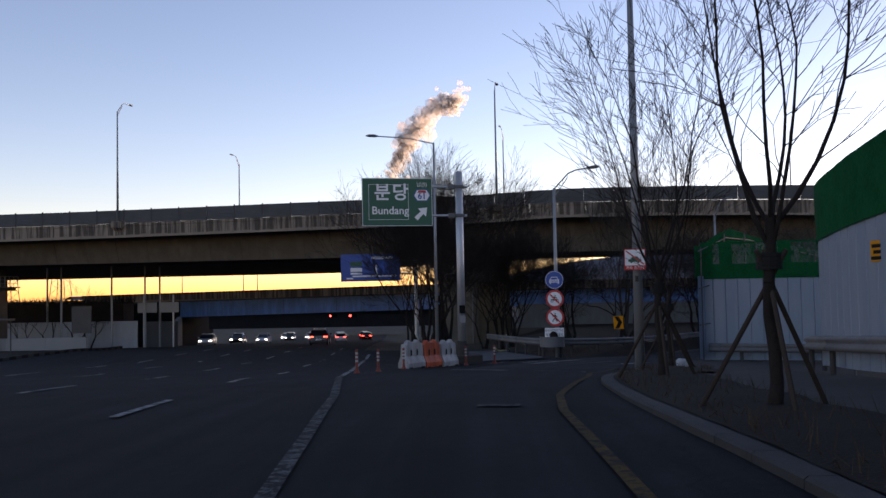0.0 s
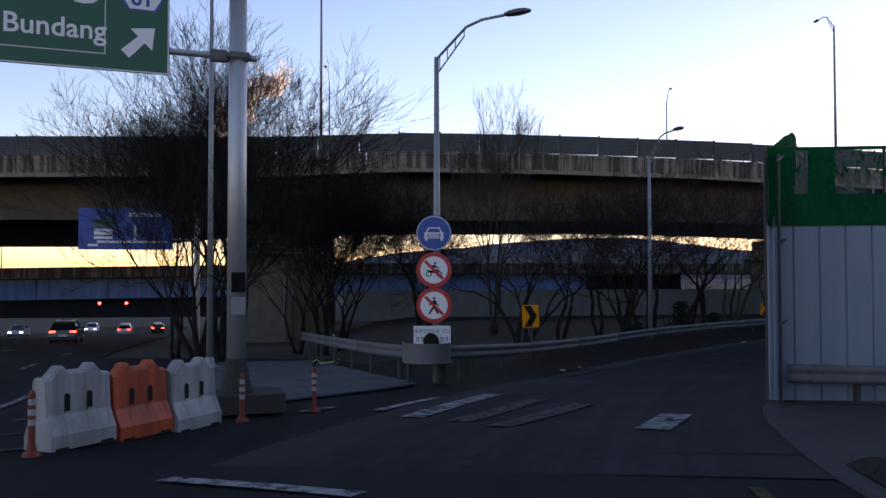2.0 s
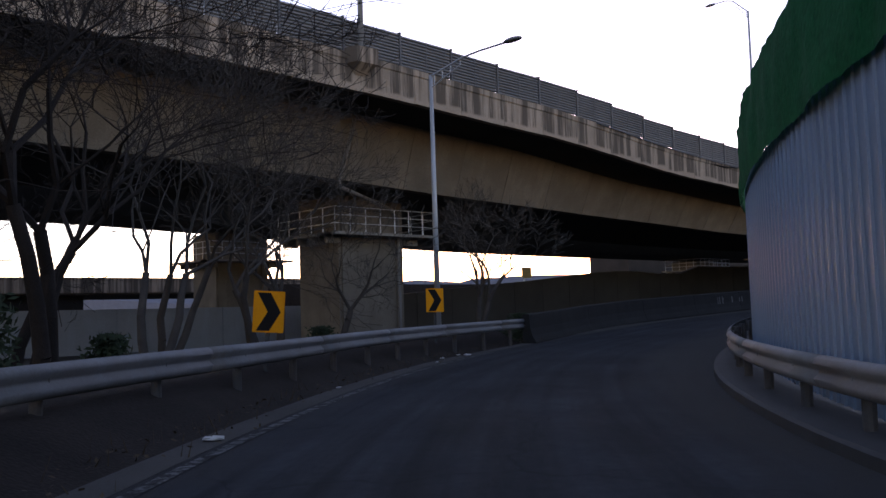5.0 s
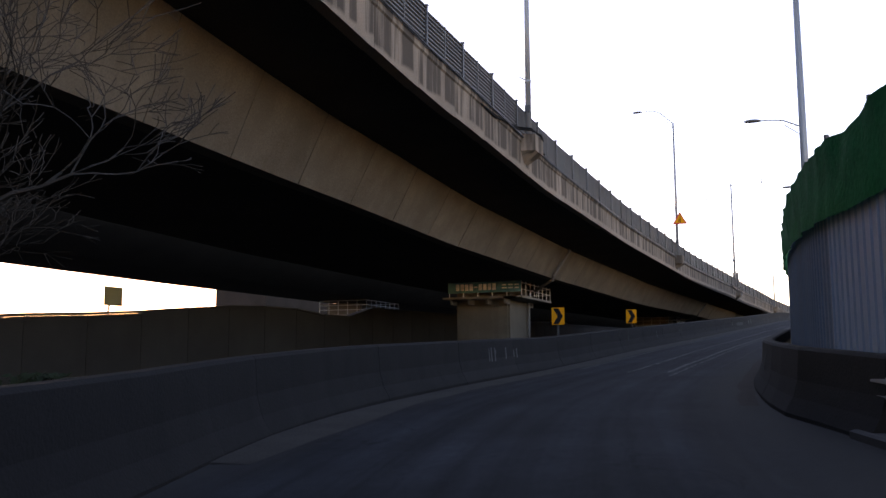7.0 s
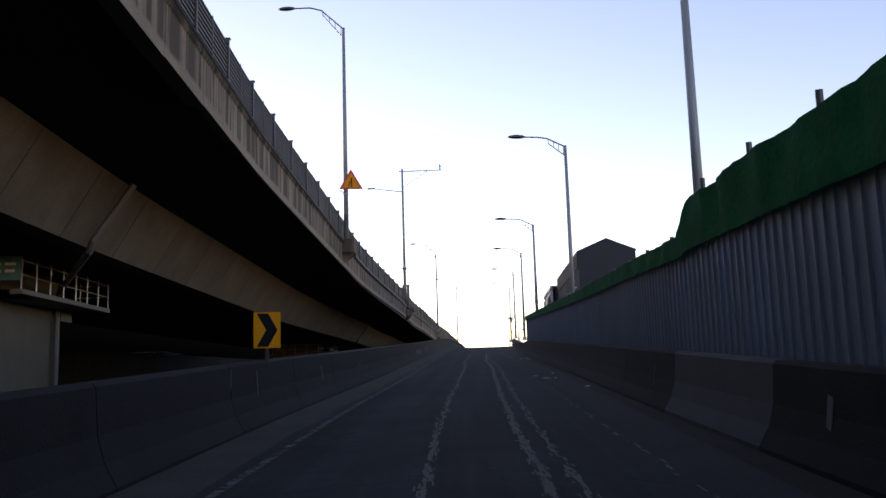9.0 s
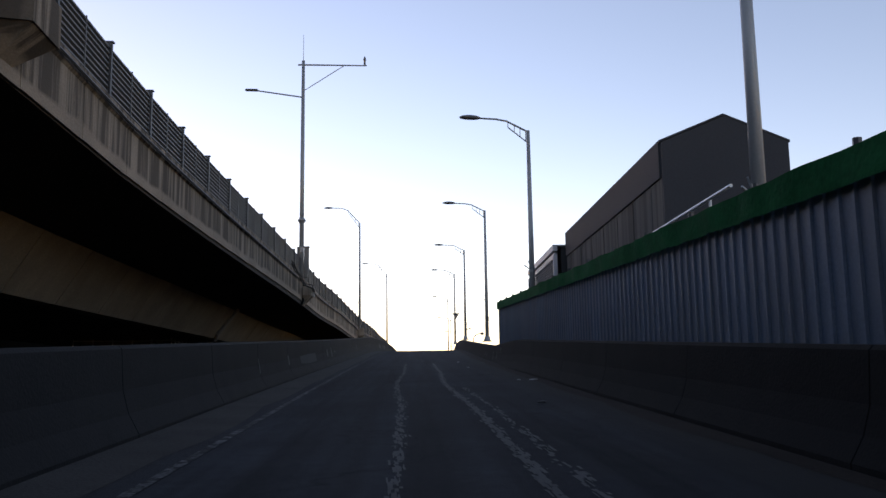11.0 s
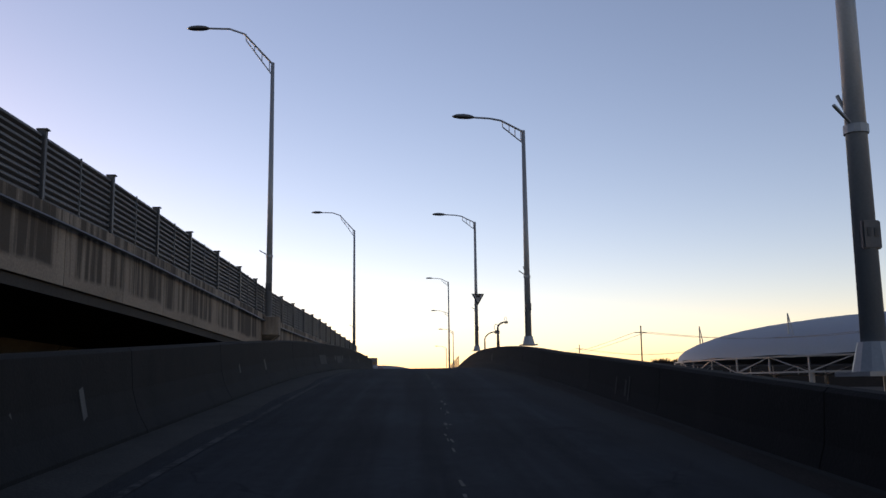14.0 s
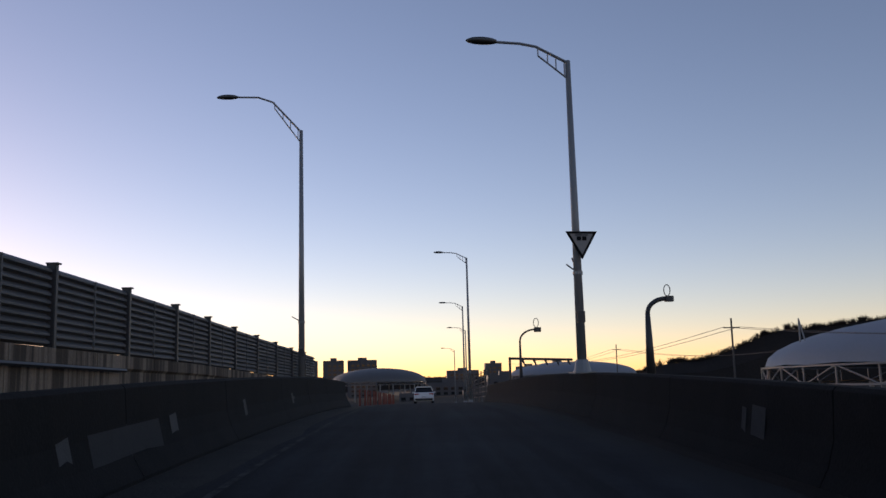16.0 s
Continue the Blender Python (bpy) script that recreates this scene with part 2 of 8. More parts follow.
EVERGREEN = mat("evergreen", (0.022, 0.034, 0.018), 0.9, 0, 0.5, 20, 60, 0.0)
TIMBER = mat("stake_timber", (0.04, 0.031, 0.025), 0.9, 0, 0.3, 20, 60, 0.4)
WHITE = worn("worn_white_paint", (0.26, 0.26, 0.26), (0.022, 0.022, 0.023), 0.50, 4.0)
FADED = worn("faded_white_paint", (0.11, 0.11, 0.11), (0.018, 0.018, 0.019), 0.46, 7.0)
FAINT = worn("almost_rubbed_off_paint", (0.055, 0.055, 0.056), (0.02, 0.02, 0.021), 0.47, 4.0)
YELLOW = worn("worn_yellow_paint", (0.085, 0.052, 0.014), (0.018, 0.018, 0.019), 0.49, 5.0)
PLASTICWHITE = mat("white_plastic", (0.33, 0.33, 0.325), 0.55, 0, 0.22, 30, 40, 0.05, streak=0.6, stain=(0.17, 0.16, 0.145))
PLASTICORANGE = mat("orange_plastic", (0.45, 0.065, 0.014), 0.55, 0, 0.22, 30, 40, 0.05, streak=0.6, stain=(0.22, 0.04, 0.015))
BOLLARD = mat("orange_rubber", (0.20, 0.03, 0.014), 0.6, 0, 0.15, 20, 40, 0.05)
REFLECT = mat("reflective_band", (0.32, 0.33, 0.33), 0.35, 0.1, 0.1, 20, 40, 0.02)
RUBBER = mat("rubber", (0.018, 0.018, 0.018), 0.85, 0, 0.2, 20, 60, 0.2)
GLASS = mat("tinted_glass", (0.012, 0.014, 0.016), 0.06, 0, 0.0, 4, 30, 0.0)
CARWHITE = mat("white_car_paint", (0.70, 0.71, 0.72), 0.25, 0, 0.03, 4, 30, 0.0)
CARBLACK = mat("black_car_paint", (0.018, 0.018, 0.02), 0.2, 0, 0.03, 4, 30, 0.0)
CARSILVER = mat("silver_car_paint", (0.42, 0.43, 0.44), 0.25, 0.4, 0.03, 4, 30, 0.0)
TRIM = mat("black_trim", (0.02, 0.02, 0.02), 0.6, 0, 0.1, 4, 30, 0.0)
RIM = mat("alloy", (0.38, 0.38, 0.39), 0.35, 0.8, 0.1, 4, 30, 0.0)
TAILRED = mat("tail_lens", (0.35, 0.012, 0.012), 0.2, 0, 0.05, 4, 30, 0.0)
TAILGLOW = glow("lit_tail_lamp", (1.0, 0.05, 0.03), 2.5)
HEADGLOW = glow("lit_headlamp", (1.0, 0.93, 0.8), 3.0)
INDICATOR = glow("lit_indicator", (1.0, 0.38, 0.05), 2.5)
REDGLOW = glow("red_signal", (1.0, 0.04, 0.03), 4.0)
LAMPHEAD = mat("lamp_housing", (0.10, 0.105, 0.11), 0.5, 0.3, 0.1, 8, 40, 0.03)
FABRIC = mat("grey_fabric_cladding", (0.062, 0.061, 0.059), 0.9, 0, 0.15, 6, 20, 0.15, streak=0.8, stain=(0.115, 0.112, 0.105), spec=0.05, cols=(2.6, 0.3, 0.05))
CABINET = mat("cabinet_paint", (0.12, 0.115, 0.11), 0.55, 0.1, 0.12, 6, 20, 0.05, streak=0.2, stain=(0.08, 0.075, 0.07))
DARKCLAD = mat("dark_grey_cladding", (0.045, 0.048, 0.054), 0.8, 0.0, 0.12, 6, 20, 0.1, spec=0.08)
PANEL = mat("pale_panel", (0.24, 0.24, 0.24), 0.5, 0.1, 0.08, 6, 20, 0.05)
MEMBRANE = mat("roof_membrane", (0.21, 0.235, 0.27), 0.6, 0, 0.06, 0.6, 4, 0.05)
FARWALL = mat("far_facade", (0.11, 0.112, 0.12), 0.8, 0, 0.2, 0.5, 6, 0.0)
FARHILL = mat("wooded_hill", (0.022, 0.019, 0.017), 0.95, 0, 0.4, 0.4, 1.5, 0.0)
BANNER = mat("banner_cloth", (0.09, 0.26, 0.29), 0.7, 0, 0.2, 12, 40, 0.1)
BANNERORANGE = mat("banner_orange", (0.75, 0.28, 0.08), 0.7, 0, 0.1, 12, 40, 0.1)
BANNERPINK = mat("banner_pink", (0.8, 0.4, 0.45), 0.7, 0, 0.1, 12, 40, 0.1)
BANNERRED = mat("banner_red", (0.5, 0.12, 0.12), 0.7, 0, 0.1, 12, 40, 0.1)
LITTERMAT = mat("white_litter", (0.40, 0.40, 0.39), 0.7, 0, 0.2, 20, 40, 0.1)
PALEWALL = mat("pale_hoarding_paint", (0.42, 0.43, 0.45), 0.6, 0, 0.1, 6, 20, 0.05, streak=0.2, stain=(0.3, 0.3, 0.31))
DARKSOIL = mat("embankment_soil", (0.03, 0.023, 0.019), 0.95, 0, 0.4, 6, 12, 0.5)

# ---------------------------------------------------------------- mesh helpers


def finish(name, bm, material, parent=None, smooth=False, inv=None):
    me = bpy.data.meshes.new(name)
    bm.normal_update()
    if smooth:
        for fc in bm.faces:
            fc.smooth = True
    bm.to_mesh(me)
    bm.free()
    me.materials.append(material)
    ob = new(name, me)
    if parent:
        ob.parent = parent
    return ob


def part(name, bm, material, parent, label="", smooth=False):
    ob = finish(name, bm, material, parent, smooth)
    if label:
        ob["label"] = label
    return ob


def bars(parent, material, blocks, label=""):
    """Strokes of print that cannot be read: centre and size of each."""
    for c, sz in blocks:
        bm = bmesh.new()
        box(bm, c, sz)
        part("print_bar", bm, material, parent, label)


def thing(name, m, label, category, group="", kind=""):
    ob = new(name)
    ob.empty_display_size = 0.2
    ob.matrix_world = m
    return tagged(ob, label, category, group, kind)


def bmnew():
    return bmesh.new()


def box(bm, c, s, m=None, bevel=0.0):
    """An axis-parallel block of size s round c, moved by m."""
    r = bmesh.ops.create_cube(bm, size=1.0)
    vs = r["verts"]
    mm = Matrix.Translation(c) @ Matrix.Diagonal((*s, 1))
    if m:
        mm = m @ mm
    bmesh.ops.transform(bm, matrix=mm, verts=vs)
    if bevel:
        es = list({e for v in vs for e in v.link_edges})
        bmesh.ops.bevel(bm, geom=es, offset=bevel, segments=2, affect="EDGES", clamp_overlap=True)
    return vs


def tube(bm, a, b, r0, r1=None, n=8, caps=True):
    a, b = Vector(a), Vector(b)
    r1 = r0 if r1 is None else r1
    d = (b - a).normalized()
    u = d.orthogonal().normalized()
    w = d.cross(u)
    ra, rb = [], []
    for i in range(n):
        k = 2 * math.pi * i / n
        o = u * math.cos(k) + w * math.sin(k)
        ra.append(bm.verts.new(a + o * r0))
        rb.append(bm.verts.new(b + o * r1))
    for i in range(n):
        bm.faces.new((ra[i], ra[(i + 1) % n], rb[(i + 1) % n], rb[i]))
    if caps:
        bm.faces.new(ra[::-1])
        bm.faces.new(rb)


def pipe(bm, pts, r, n=6):
    for a, b in zip(pts, pts[1:]):
        tube(bm, a, b, r, r, n)


def prism(bm, poly, h0, h1, m=None):
    """A polygon in x, y carried from h0 to h1 in z."""
    mm = m or Matrix()
    a = [bm.verts.new(mm @ Vector((x, y, h0))) for x, y in poly]
    b = [bm.verts.new(mm @ Vector((x, y, h1))) for x, y in poly]
    k = len(poly)
    bm.faces.new(a[::-1])
    bm.faces.new(b)
    for i in range(k):
        bm.faces.new((a[i], a[(i + 1) % k], b[(i + 1) % k], b[i]))


def curve_points(ctrl, step):
    """A smooth line through the control points (Catmull-Rom), as evenly as the step asks."""
    P = [Vector(p) for p in ctrl]
    P = [P[0] * 2 - P[1]] + P + [P[-1] * 2 - P[-2]]
    out = []
    for i in range(1, len(P) - 2):
        a, b, c, d = P[i - 1], P[i], P[i + 1], P[i + 2]
        k = max(1, int((c - b).length / step))
        for j in range(k):
            t = j / k
            out.append(0.5 * ((2 * b) + (c - a) * t + (2 * a - 5 * b + 4 * c - d) * t * t + (3 * b - a - 3 * c + d) * t ** 3))
    out.append(P[-2])
    return out


def sides(pts):
    """For each point of a line in plan its normal to the left."""
    res = []
    for i, p in enumerate(pts):
        d = pts[min(i + 1, len(pts) - 1)] - pts[max(i - 1, 0)]
        d.z = 0
        d.normalize()
        res.append(Vector((-d.y, d.x, 0)))
    return res


def sweep(bm, pts, profile, closed=True, lift=None):
    """Carry a profile of (left, up) along a line."""
    N = sides(pts)
    rings = []
    for i, (p, n) in enumerate(zip(pts, N)):
        dz = lift(i) if lift else 0
        rings.append([bm.verts.new(p + n * u + Vector((0, 0, v + dz))) for u, v in profile])
    k = len(profile)
    for a, b in zip(rings, rings[1:]):
        for j in range(k if closed else k - 1):
            bm.faces.new((a[j], a[(j + 1) % k], b[(j + 1) % k], b[j]))
    if closed:
        bm.faces.new(rings[0][::-1])
        bm.faces.new(rings[-1])
    bmesh.ops.recalc_face_normals(bm, faces=bm.faces[:])


def offset(pts, u, dz=0.0):
    return [p + n * u + Vector((0, 0, dz)) for p, n in zip(pts, sides(pts))]


def lerp_table(rows, x):
    for (x0, *a), (x1, *b) in zip(rows, rows[1:]):
        if x <= x1:
            t = max(0.0, (x - x0) / (x1 - x0))
            t = t * t * (3 - 2 * t) * 0.35 + t * 0.65
            return [p + (q - p) * t for p, q in zip(a, b)]
    return list(rows[-1][1:])


def text_mesh(words, size, depth=0.004, bold=0.0):
    """The outline of words as a flat mesh, centred."""
    cu = bpy.data.curves.new("letters", "FONT")
    cu.body, cu.size, cu.extrude = words, size, depth
    cu.align_x, cu.align_y = "CENTER", "CENTER"
    cu.resolution_u, cu.offset = 3, bold
    tmp = bpy.data.objects.new("letters", cu)
    scene.collection.objects.link(tmp)
    me = bpy.data.meshes.new_from_object(tmp.evaluated_get(bpy.context.evaluated_depsgraph_get()))
    bpy.data.objects.remove(tmp)
    bpy.data.curves.remove(cu)
    return me


def lettering(name, words, size, at, material, parent, bold=0.0):
    """Words standing on a sign's face: the sign's local x is right, z up, and it looks along -y."""
    me = text_mesh(words, size, bold=bold)
    me.materials.clear()
    me.materials.append(material)
    ob = new(name, me)
    ob.parent = parent
    ob.matrix_local = pose(*at, 90, 0, 0)
    return ob


# ---------------------------------------------------------------- the lie of the land
# middle of the driven lane: x, y, height of the asphalt
RAMP = [(3.3, 3.1, 1.47), (2.6, 14.2, 1.15), (3.4, 24.6, 0.66), (4.3, 30.1, 0.21), (6.0, 35.2, -0.10), (8.2, 40.0, -0.35),
        (11.1, 45.4, -0.63), (14.6, 50.6, -0.95), (18.8, 55.8, -1.10), (24.5, 61.5, -1.13), (30.5, 66.5, -1.12), (36.0, 70.2, -1.08),
        (41.6, 73.0, -1.0), (50.1, 75.1, -0.62), (56.9, 75.9, -0.38), (66.5, 76.2, -0.04), (80, 75.8, 0.70), (94, 75.1, 1.45),
        (110.5, 74.4, 2.34), (124.8, 73.7, 3.12), (139.6, 72.85, 3.97), (153.7, 71.9, 4.78), (162, 71.3, 5.13), (175, 70.3, 5.50),
        (190, 69.1, 5.65), (210, 67.5, 5.40), (235, 65.5, 4.95), (260, 63.4, 4.45), (300, 60, 3.6), (380, 53.2, 2.2)]
LANE = curve_points(RAMP, 1.5)
SLOPE = [(-60, 1.75), (-10, 1.65), (3, 1.47), (9, 1.31), (14.2, 1.15), (19.4, 0.93), (24.6, 0.66), (30.1, 0.21), (35.2, -0.10), (40, -0.35),
         (45.4, -0.63), (51, -0.95), (58, -1.12), (70, -1.5), (85, -2.25), (105, -3.2), (120, -4.05), (165, -6.3), (230, -9.2), (300, -11), (500, -12)]


def slope(y):
    return lerp_table(SLOPE, y)[0]


def ground_z(x, y):
    """Height of the open ground: it falls along the main road, and stays level beside the ramp."""
    z = slope(y)
    if y > 50:
        w = min(1.0, max(0.0, (x - 2) / 10))
        w = w * w * (3 - 2 * w)
        z = z * (1 - w) + max(z, -1.2) * w
    return z


def lane_z(p, x, y):
    """Height of the slip road beside the point p of its middle: it leaves the main road's slope smoothly."""
    w = min(1.0, max(0.0, (p.x - 12) / 8))
    return slope(y) * (1 - w) + p.z * w


def lay_uv(bm, rings, across, along):
    """Faces between the rings, with their UV in metres."""
    uvl = bm.loops.layers.uv.new("UVMap")
    k = len(across)
    for i in range(len(rings) - 1):
        for j in range(k - 1):
            fc = bm.faces.new((rings[i][j], rings[i][j + 1], rings[i + 1][j + 1], rings[i + 1][j]))
            for lp, (a, b) in zip(fc.loops, ((i, j), (i, j + 1), (i + 1, j + 1), (i + 1, j))):
                lp[uvl].uv = (across[b], along[a])

# ---------------------------------------------------------------- ground, roads, kerbs
def grid_sheet(name, xs, ys, zf, material, label, kind="structure", category="ground"):
    bm = bmnew()
    rows_ = [[bm.verts.new((x, y, zf(x, y))) for x in xs] for y in ys]
    for r0, r1 in zip(rows_, rows_[1:]):
        for i in range(len(xs) - 1):
            bm.faces.new((r0[i], r0[i + 1], r1[i + 1], r1[i]))
    ob = finish(name, bm, material, smooth=True)
    return tagged(ob, label, category, kind=kind)


far = [-2600, -1500, -800, -400, -200, -120]
XS = far + list(range(-90, 121, 3)) + [140, 170, 220, 300, 450, 800, 1500, 2600]
YS = [-2000, -900, -400, -150] + list(range(-60, 131, 3)) + [150, 180, 220, 300, 450, 800, 1500, 2600]
grid_sheet("ground", XS, YS, lambda x, y: ground_z(x, y) - 0.12, LAND, "dry winter ground with sparse grass")

# the main road falls away under the bridges
def main_mid(y):
    return -8.9 - 0.105 * (y - 20)


def main_road():
    bm = bmnew()
    ys = list(range(-60, 260, 4))
    rings = []
    for y in ys:
        left = main_mid(y) - 12.5 - min(4.0, max(0.0, (y - 45) * 0.09))
        right = 7.0 if y < 20 else max(main_mid(y) + 8.4, 9.5 - 0.378 * (y - 28) if y < 60 else -99)
        if 20 <= y < 46:
            right = 7.0 + (y - 20) * 0.14
        elif 46 <= y < 64:
            right = 9.8 - (y - 46) * 0.4
        rings.append([bm.verts.new((left + (right - left) * k / 6, y, slope(y))) for k in range(7)])
    lay_uv(bm, rings, [4.5 * k for k in range(7)], [y * 1.0 for y in ys])
    bmesh.ops.recalc_face_normals(bm, faces=bm.faces[:])
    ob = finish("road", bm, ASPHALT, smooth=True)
    tagged(ob, "wide dark asphalt road running down under the bridges", "road", kind="structure")


main_road()


def ramp_road():
    pts = [p for p in LANE if p.y > 33 or p.x > 20]
    bm = bmnew()
    across = [-3.55, -2.6, -1.6, -0.6, 0.6, 1.6, 2.5, 3.25]
    rings, along = [], [0.0]
    for i, (p, n) in enumerate(zip(pts, sides(pts))):
        row = []
        # the asphalt widens towards the guardrail in the bend
        wide = 1.3 * min(1.0, max(0.0, min((p.x - 30) / 8, (56 - p.x) / 4)))
        for u in across:
            q = p + n * (u - (wide if u < -3 else 0.0))
            row.append(bm.verts.new((q.x, q.y, lane_z(p, q.x, q.y) + 0.02)))
        rings.append(row)
        if i:
            along.append(along[-1] + (p - pts[i - 1]).length)
    lay_uv(bm, rings, across, along)
    bmesh.ops.recalc_face_normals(bm, faces=bm.faces[:])
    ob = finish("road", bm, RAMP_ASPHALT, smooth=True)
    tagged(ob, "dark worn asphalt slip road climbing beside the viaduct", "road", kind="structure")
    # shoulders and the bank that carries the ramp
    bm = bmnew()
    bank = [p for p in LANE if p.x > 44]
    sweep(bm, bank, [(-4.6, -0.03), (4.05, -0.03), (4.05, -1.0), (4.05, -6.5), (-4.6, -6.5)])
    ob = finish("embankment_wall", bm, DARKBARRIER)
    tagged(ob, "concrete retaining wall carrying the climbing slip road", "wall", kind="structure")


ramp_road()

# verge between lane and guardrail, and the gravel footpath on the other side
KERBLINE = [(5.6, 2.0, 1.5), (5.5, 10.1, 1.27), (5.38, 13.4, 1.17), (5.33, 17.4, 1.0), (5.63, 22.3, 0.77), (6.9, 26.9, 0.45), (7.75, 30.8, 0.12), (8.9, 34.2, -0.08), (10.6, 38.2, -0.3), (12.3, 41.2, -0.48)]
kpts = curve_points(KERBLINE, 0.5)
RIGHT_RAIL = [(13.3, 42.4, -0.55), (15.0, 45.3, -0.75), (17.9, 49.3, -0.97), (20.2, 52.3, -1.08), (23.3, 55.6, -1.1), (27.1, 59.3, -1.12), (32.3, 63.2, -1.1), (38.0, 66.4, -1.05), (43.8, 68.85, -0.93), (50.0, 70.95, -0.68)]
rpts = curve_points(RIGHT_RAIL, 1.0)


def kerb():
    t = thing("kerb", Matrix(), "pale granite kerb along the curving footpath", "kerb", kind="structure")
    acc, start = 0.0, 0
    for i in range(1, len(kpts)):
        acc += (kpts[i] - kpts[i - 1]).length
        if acc > 0.98 or i == len(kpts) - 1:
            seg = kpts[start:i + 1]
            d = (seg[-1] - seg[0]).normalized()
            seg = [seg[0] + d * 0.008] + seg[1:-1] + [seg[-1] - d * 0.008]
            bm = bmnew()
            sweep(bm, seg, [(0.0, -0.1), (0.0, 0.075), (-0.03, 0.1), (-0.24, 0.1), (-0.24, -0.1)])
            part("kerbstone", bm, KERB, t)
            acc, start = 0.0, i
    # paved gravel strip behind the kerb
    bm = bmnew()
    prev = None
    for p, n in zip(kpts, sides(kpts)):
        row = [bm.verts.new(p + n * -u + Vector((0, 0, 0.09 + 0.05 * noise.noise(Vector((p.x + u, p.y, 0)) * 0.5) * (u > 0.3)))) for u in (0.24, 0.8, 1.6, 2.6, 3.8, 5.0, 6.5, 9.0)]
        if prev:
            for a in range(7):
                bm.faces.new((prev[a], row[a], row[a + 1], prev[a + 1]))
        prev = row
    ob = finish("footpath", bm, GRAVEL, smooth=True)
    tagged(ob, "sandy unpaved footpath behind the kerb", "footpath", kind="structure")
    # dark planting bed
    bm = bmnew()
    prev = None
    for p, n in zip(kpts, sides(kpts)):
        if p.y > 33.5:
            break
        w = 2.1 + 0.5 * noise.noise(Vector((0, p.y * 0.4, 3))) - max(0, (p.y - 27) * 0.22)
        row = [bm.verts.new(p + n * -u + Vector((0, 0, 0.11 + 0.09 * math.sin(math.pi * (u - 0.25) / w) + 0.03 * noise.noise(Vector((p.x + u * 3, p.y * 3, 0)))))) for u in [0.25 + (w - 0.25) * k / 6 for k in range(7)]]
        if prev:
            for a in range(6):
                bm.faces.new((prev[a], row[a], row[a + 1], prev[a + 1]))
        prev = row
    ob = finish("planting_bed", bm, DIRT, smooth=True)
    tagged(ob, "bare brown soil bed with dead leaves", "planting bed", kind="structure")


kerb()
bm = bmnew()
sweep(bm, rpts, [(0.22, -0.1), (0.22, 0.12), (0.16, 0.14), (-1.4, 0.14), (-1.4, -0.1)])
tagged(finish("kerb_strip", bm, KERB), "low concrete strip under the guardrail and site fence", "kerb", kind="structure")


def verge():
    """Brown verge that falls from the guardrail to the slip road, and concrete gutter strip."""
    bm = bmnew()
    pts = [p for p in LANE if p.y > 43.5 and p.x < 44.5]
    N = sides(pts)
    prev = None
    for i, (p, n) in enumerate(zip(pts, N)):
        row = []
        k = min(1.0, i / 5)
        for u, h in ((3.1, 0.012), (3.35, 0.1), (3.7, 0.3), (4.1, 0.5), (5.2, 0.48), (6.5, 0.25), (8, 0.0), (11, -0.05)):
            q = p + n * (3.1 + (u - 3.1) * (0.25 + 0.75 * k))
            row.append(bm.verts.new(Vector((q.x, q.y, lane_z(p, q.x, q.y))) + Vector((0, 0, h * k - 0.03 * (1 - k) + 0.02 * k + k * (0.05 * noise.noise(Vector((p.x * 1.3, p.y * 1.3, u))) if u > 3.2 else 0)))))
        if prev:
            for a in range(len(row) - 1):
                bm.faces.new((prev[a], row[a], row[a + 1], prev[a + 1]))
        prev = row
    bmesh.ops.recalc_face_normals(bm, faces=bm.faces[:])
    ob = finish("verge", bm, DIRT, smooth=True)
    tagged(ob, "brown leaf-littered verge below the guardrail", "verge", kind="structure")
    bm = bmnew()
    sweep(bm, [p for p in LANE if p.y > 50 and p.x < 45], [(2.7, 0.026), (3.15, 0.034)], closed=False)
    ob = finish("gutter", bm, GRAVEL)
    tagged(ob, "dusty pale gutter strip at the edge of the slip road", "gutter", kind="structure")
    # silt along the foot of the barriers
    for u0, u1, x0, x1 in ((2.35, 3.1, 45, 200), (-3.3, -2.95, 52, 205)):
        pts = [p for p in LANE if x0 < p.x < x1]
        bm = bmnew()
        prev = None
        for p, n in zip(pts, sides(pts)):
            w = 0.14 * noise.noise(p * 0.35) + 0.08 * noise.noise(p * 1.1)
            a, c = (u0 - w, u1) if u0 > 0 else (u0, u1 + w)
            row = [bm.verts.new(p + n * a + Vector((0, 0, 0.024))), bm.verts.new(p + n * (a + c) / 2 + Vector((0, 0, 0.03))), bm.verts.new(p + n * c + Vector((0, 0, 0.045 if u0 > 0 else 0.024)))]
            if prev:
                bm.faces.new((prev[0], row[0], row[1], prev[1]))
                bm.faces.new((prev[1], row[1], row[2], prev[2]))
            prev = row
        bmesh.ops.recalc_face_normals(bm, faces=bm.faces[:])
        ob = finish("gutter", bm, DUST if u0 > 0 else DIRT)
        tagged(ob, "band of pale silt along the foot of the barrier" if u0 > 0 else "band of dark dirt along the foot of the barrier", "gutter", kind="structure")
    # pale concrete island at the fork
    bm = bmnew()
    poly = [(2.1, 41.6), (3.3, 43.4), (5.2, 45.6), (6.1, 47.0), (5.6, 50.0), (3.6, 58.5), (0.2, 58.0), (0.6, 48.0)]
    vs = [bm.verts.new((x, y, slope(y) + 0.03)) for x, y in poly]
    f0 = bm.faces.new(vs)
    r = bmesh.ops.extrude_face_region(bm, geom=[f0])
    bmesh.ops.translate(bm, verts=[v for v in r["geom"] if isinstance(v, bmesh.types.BMVert)], vec=(0, 0, 0.04))
    ob = finish("traffic_island", bm, ISLAND)
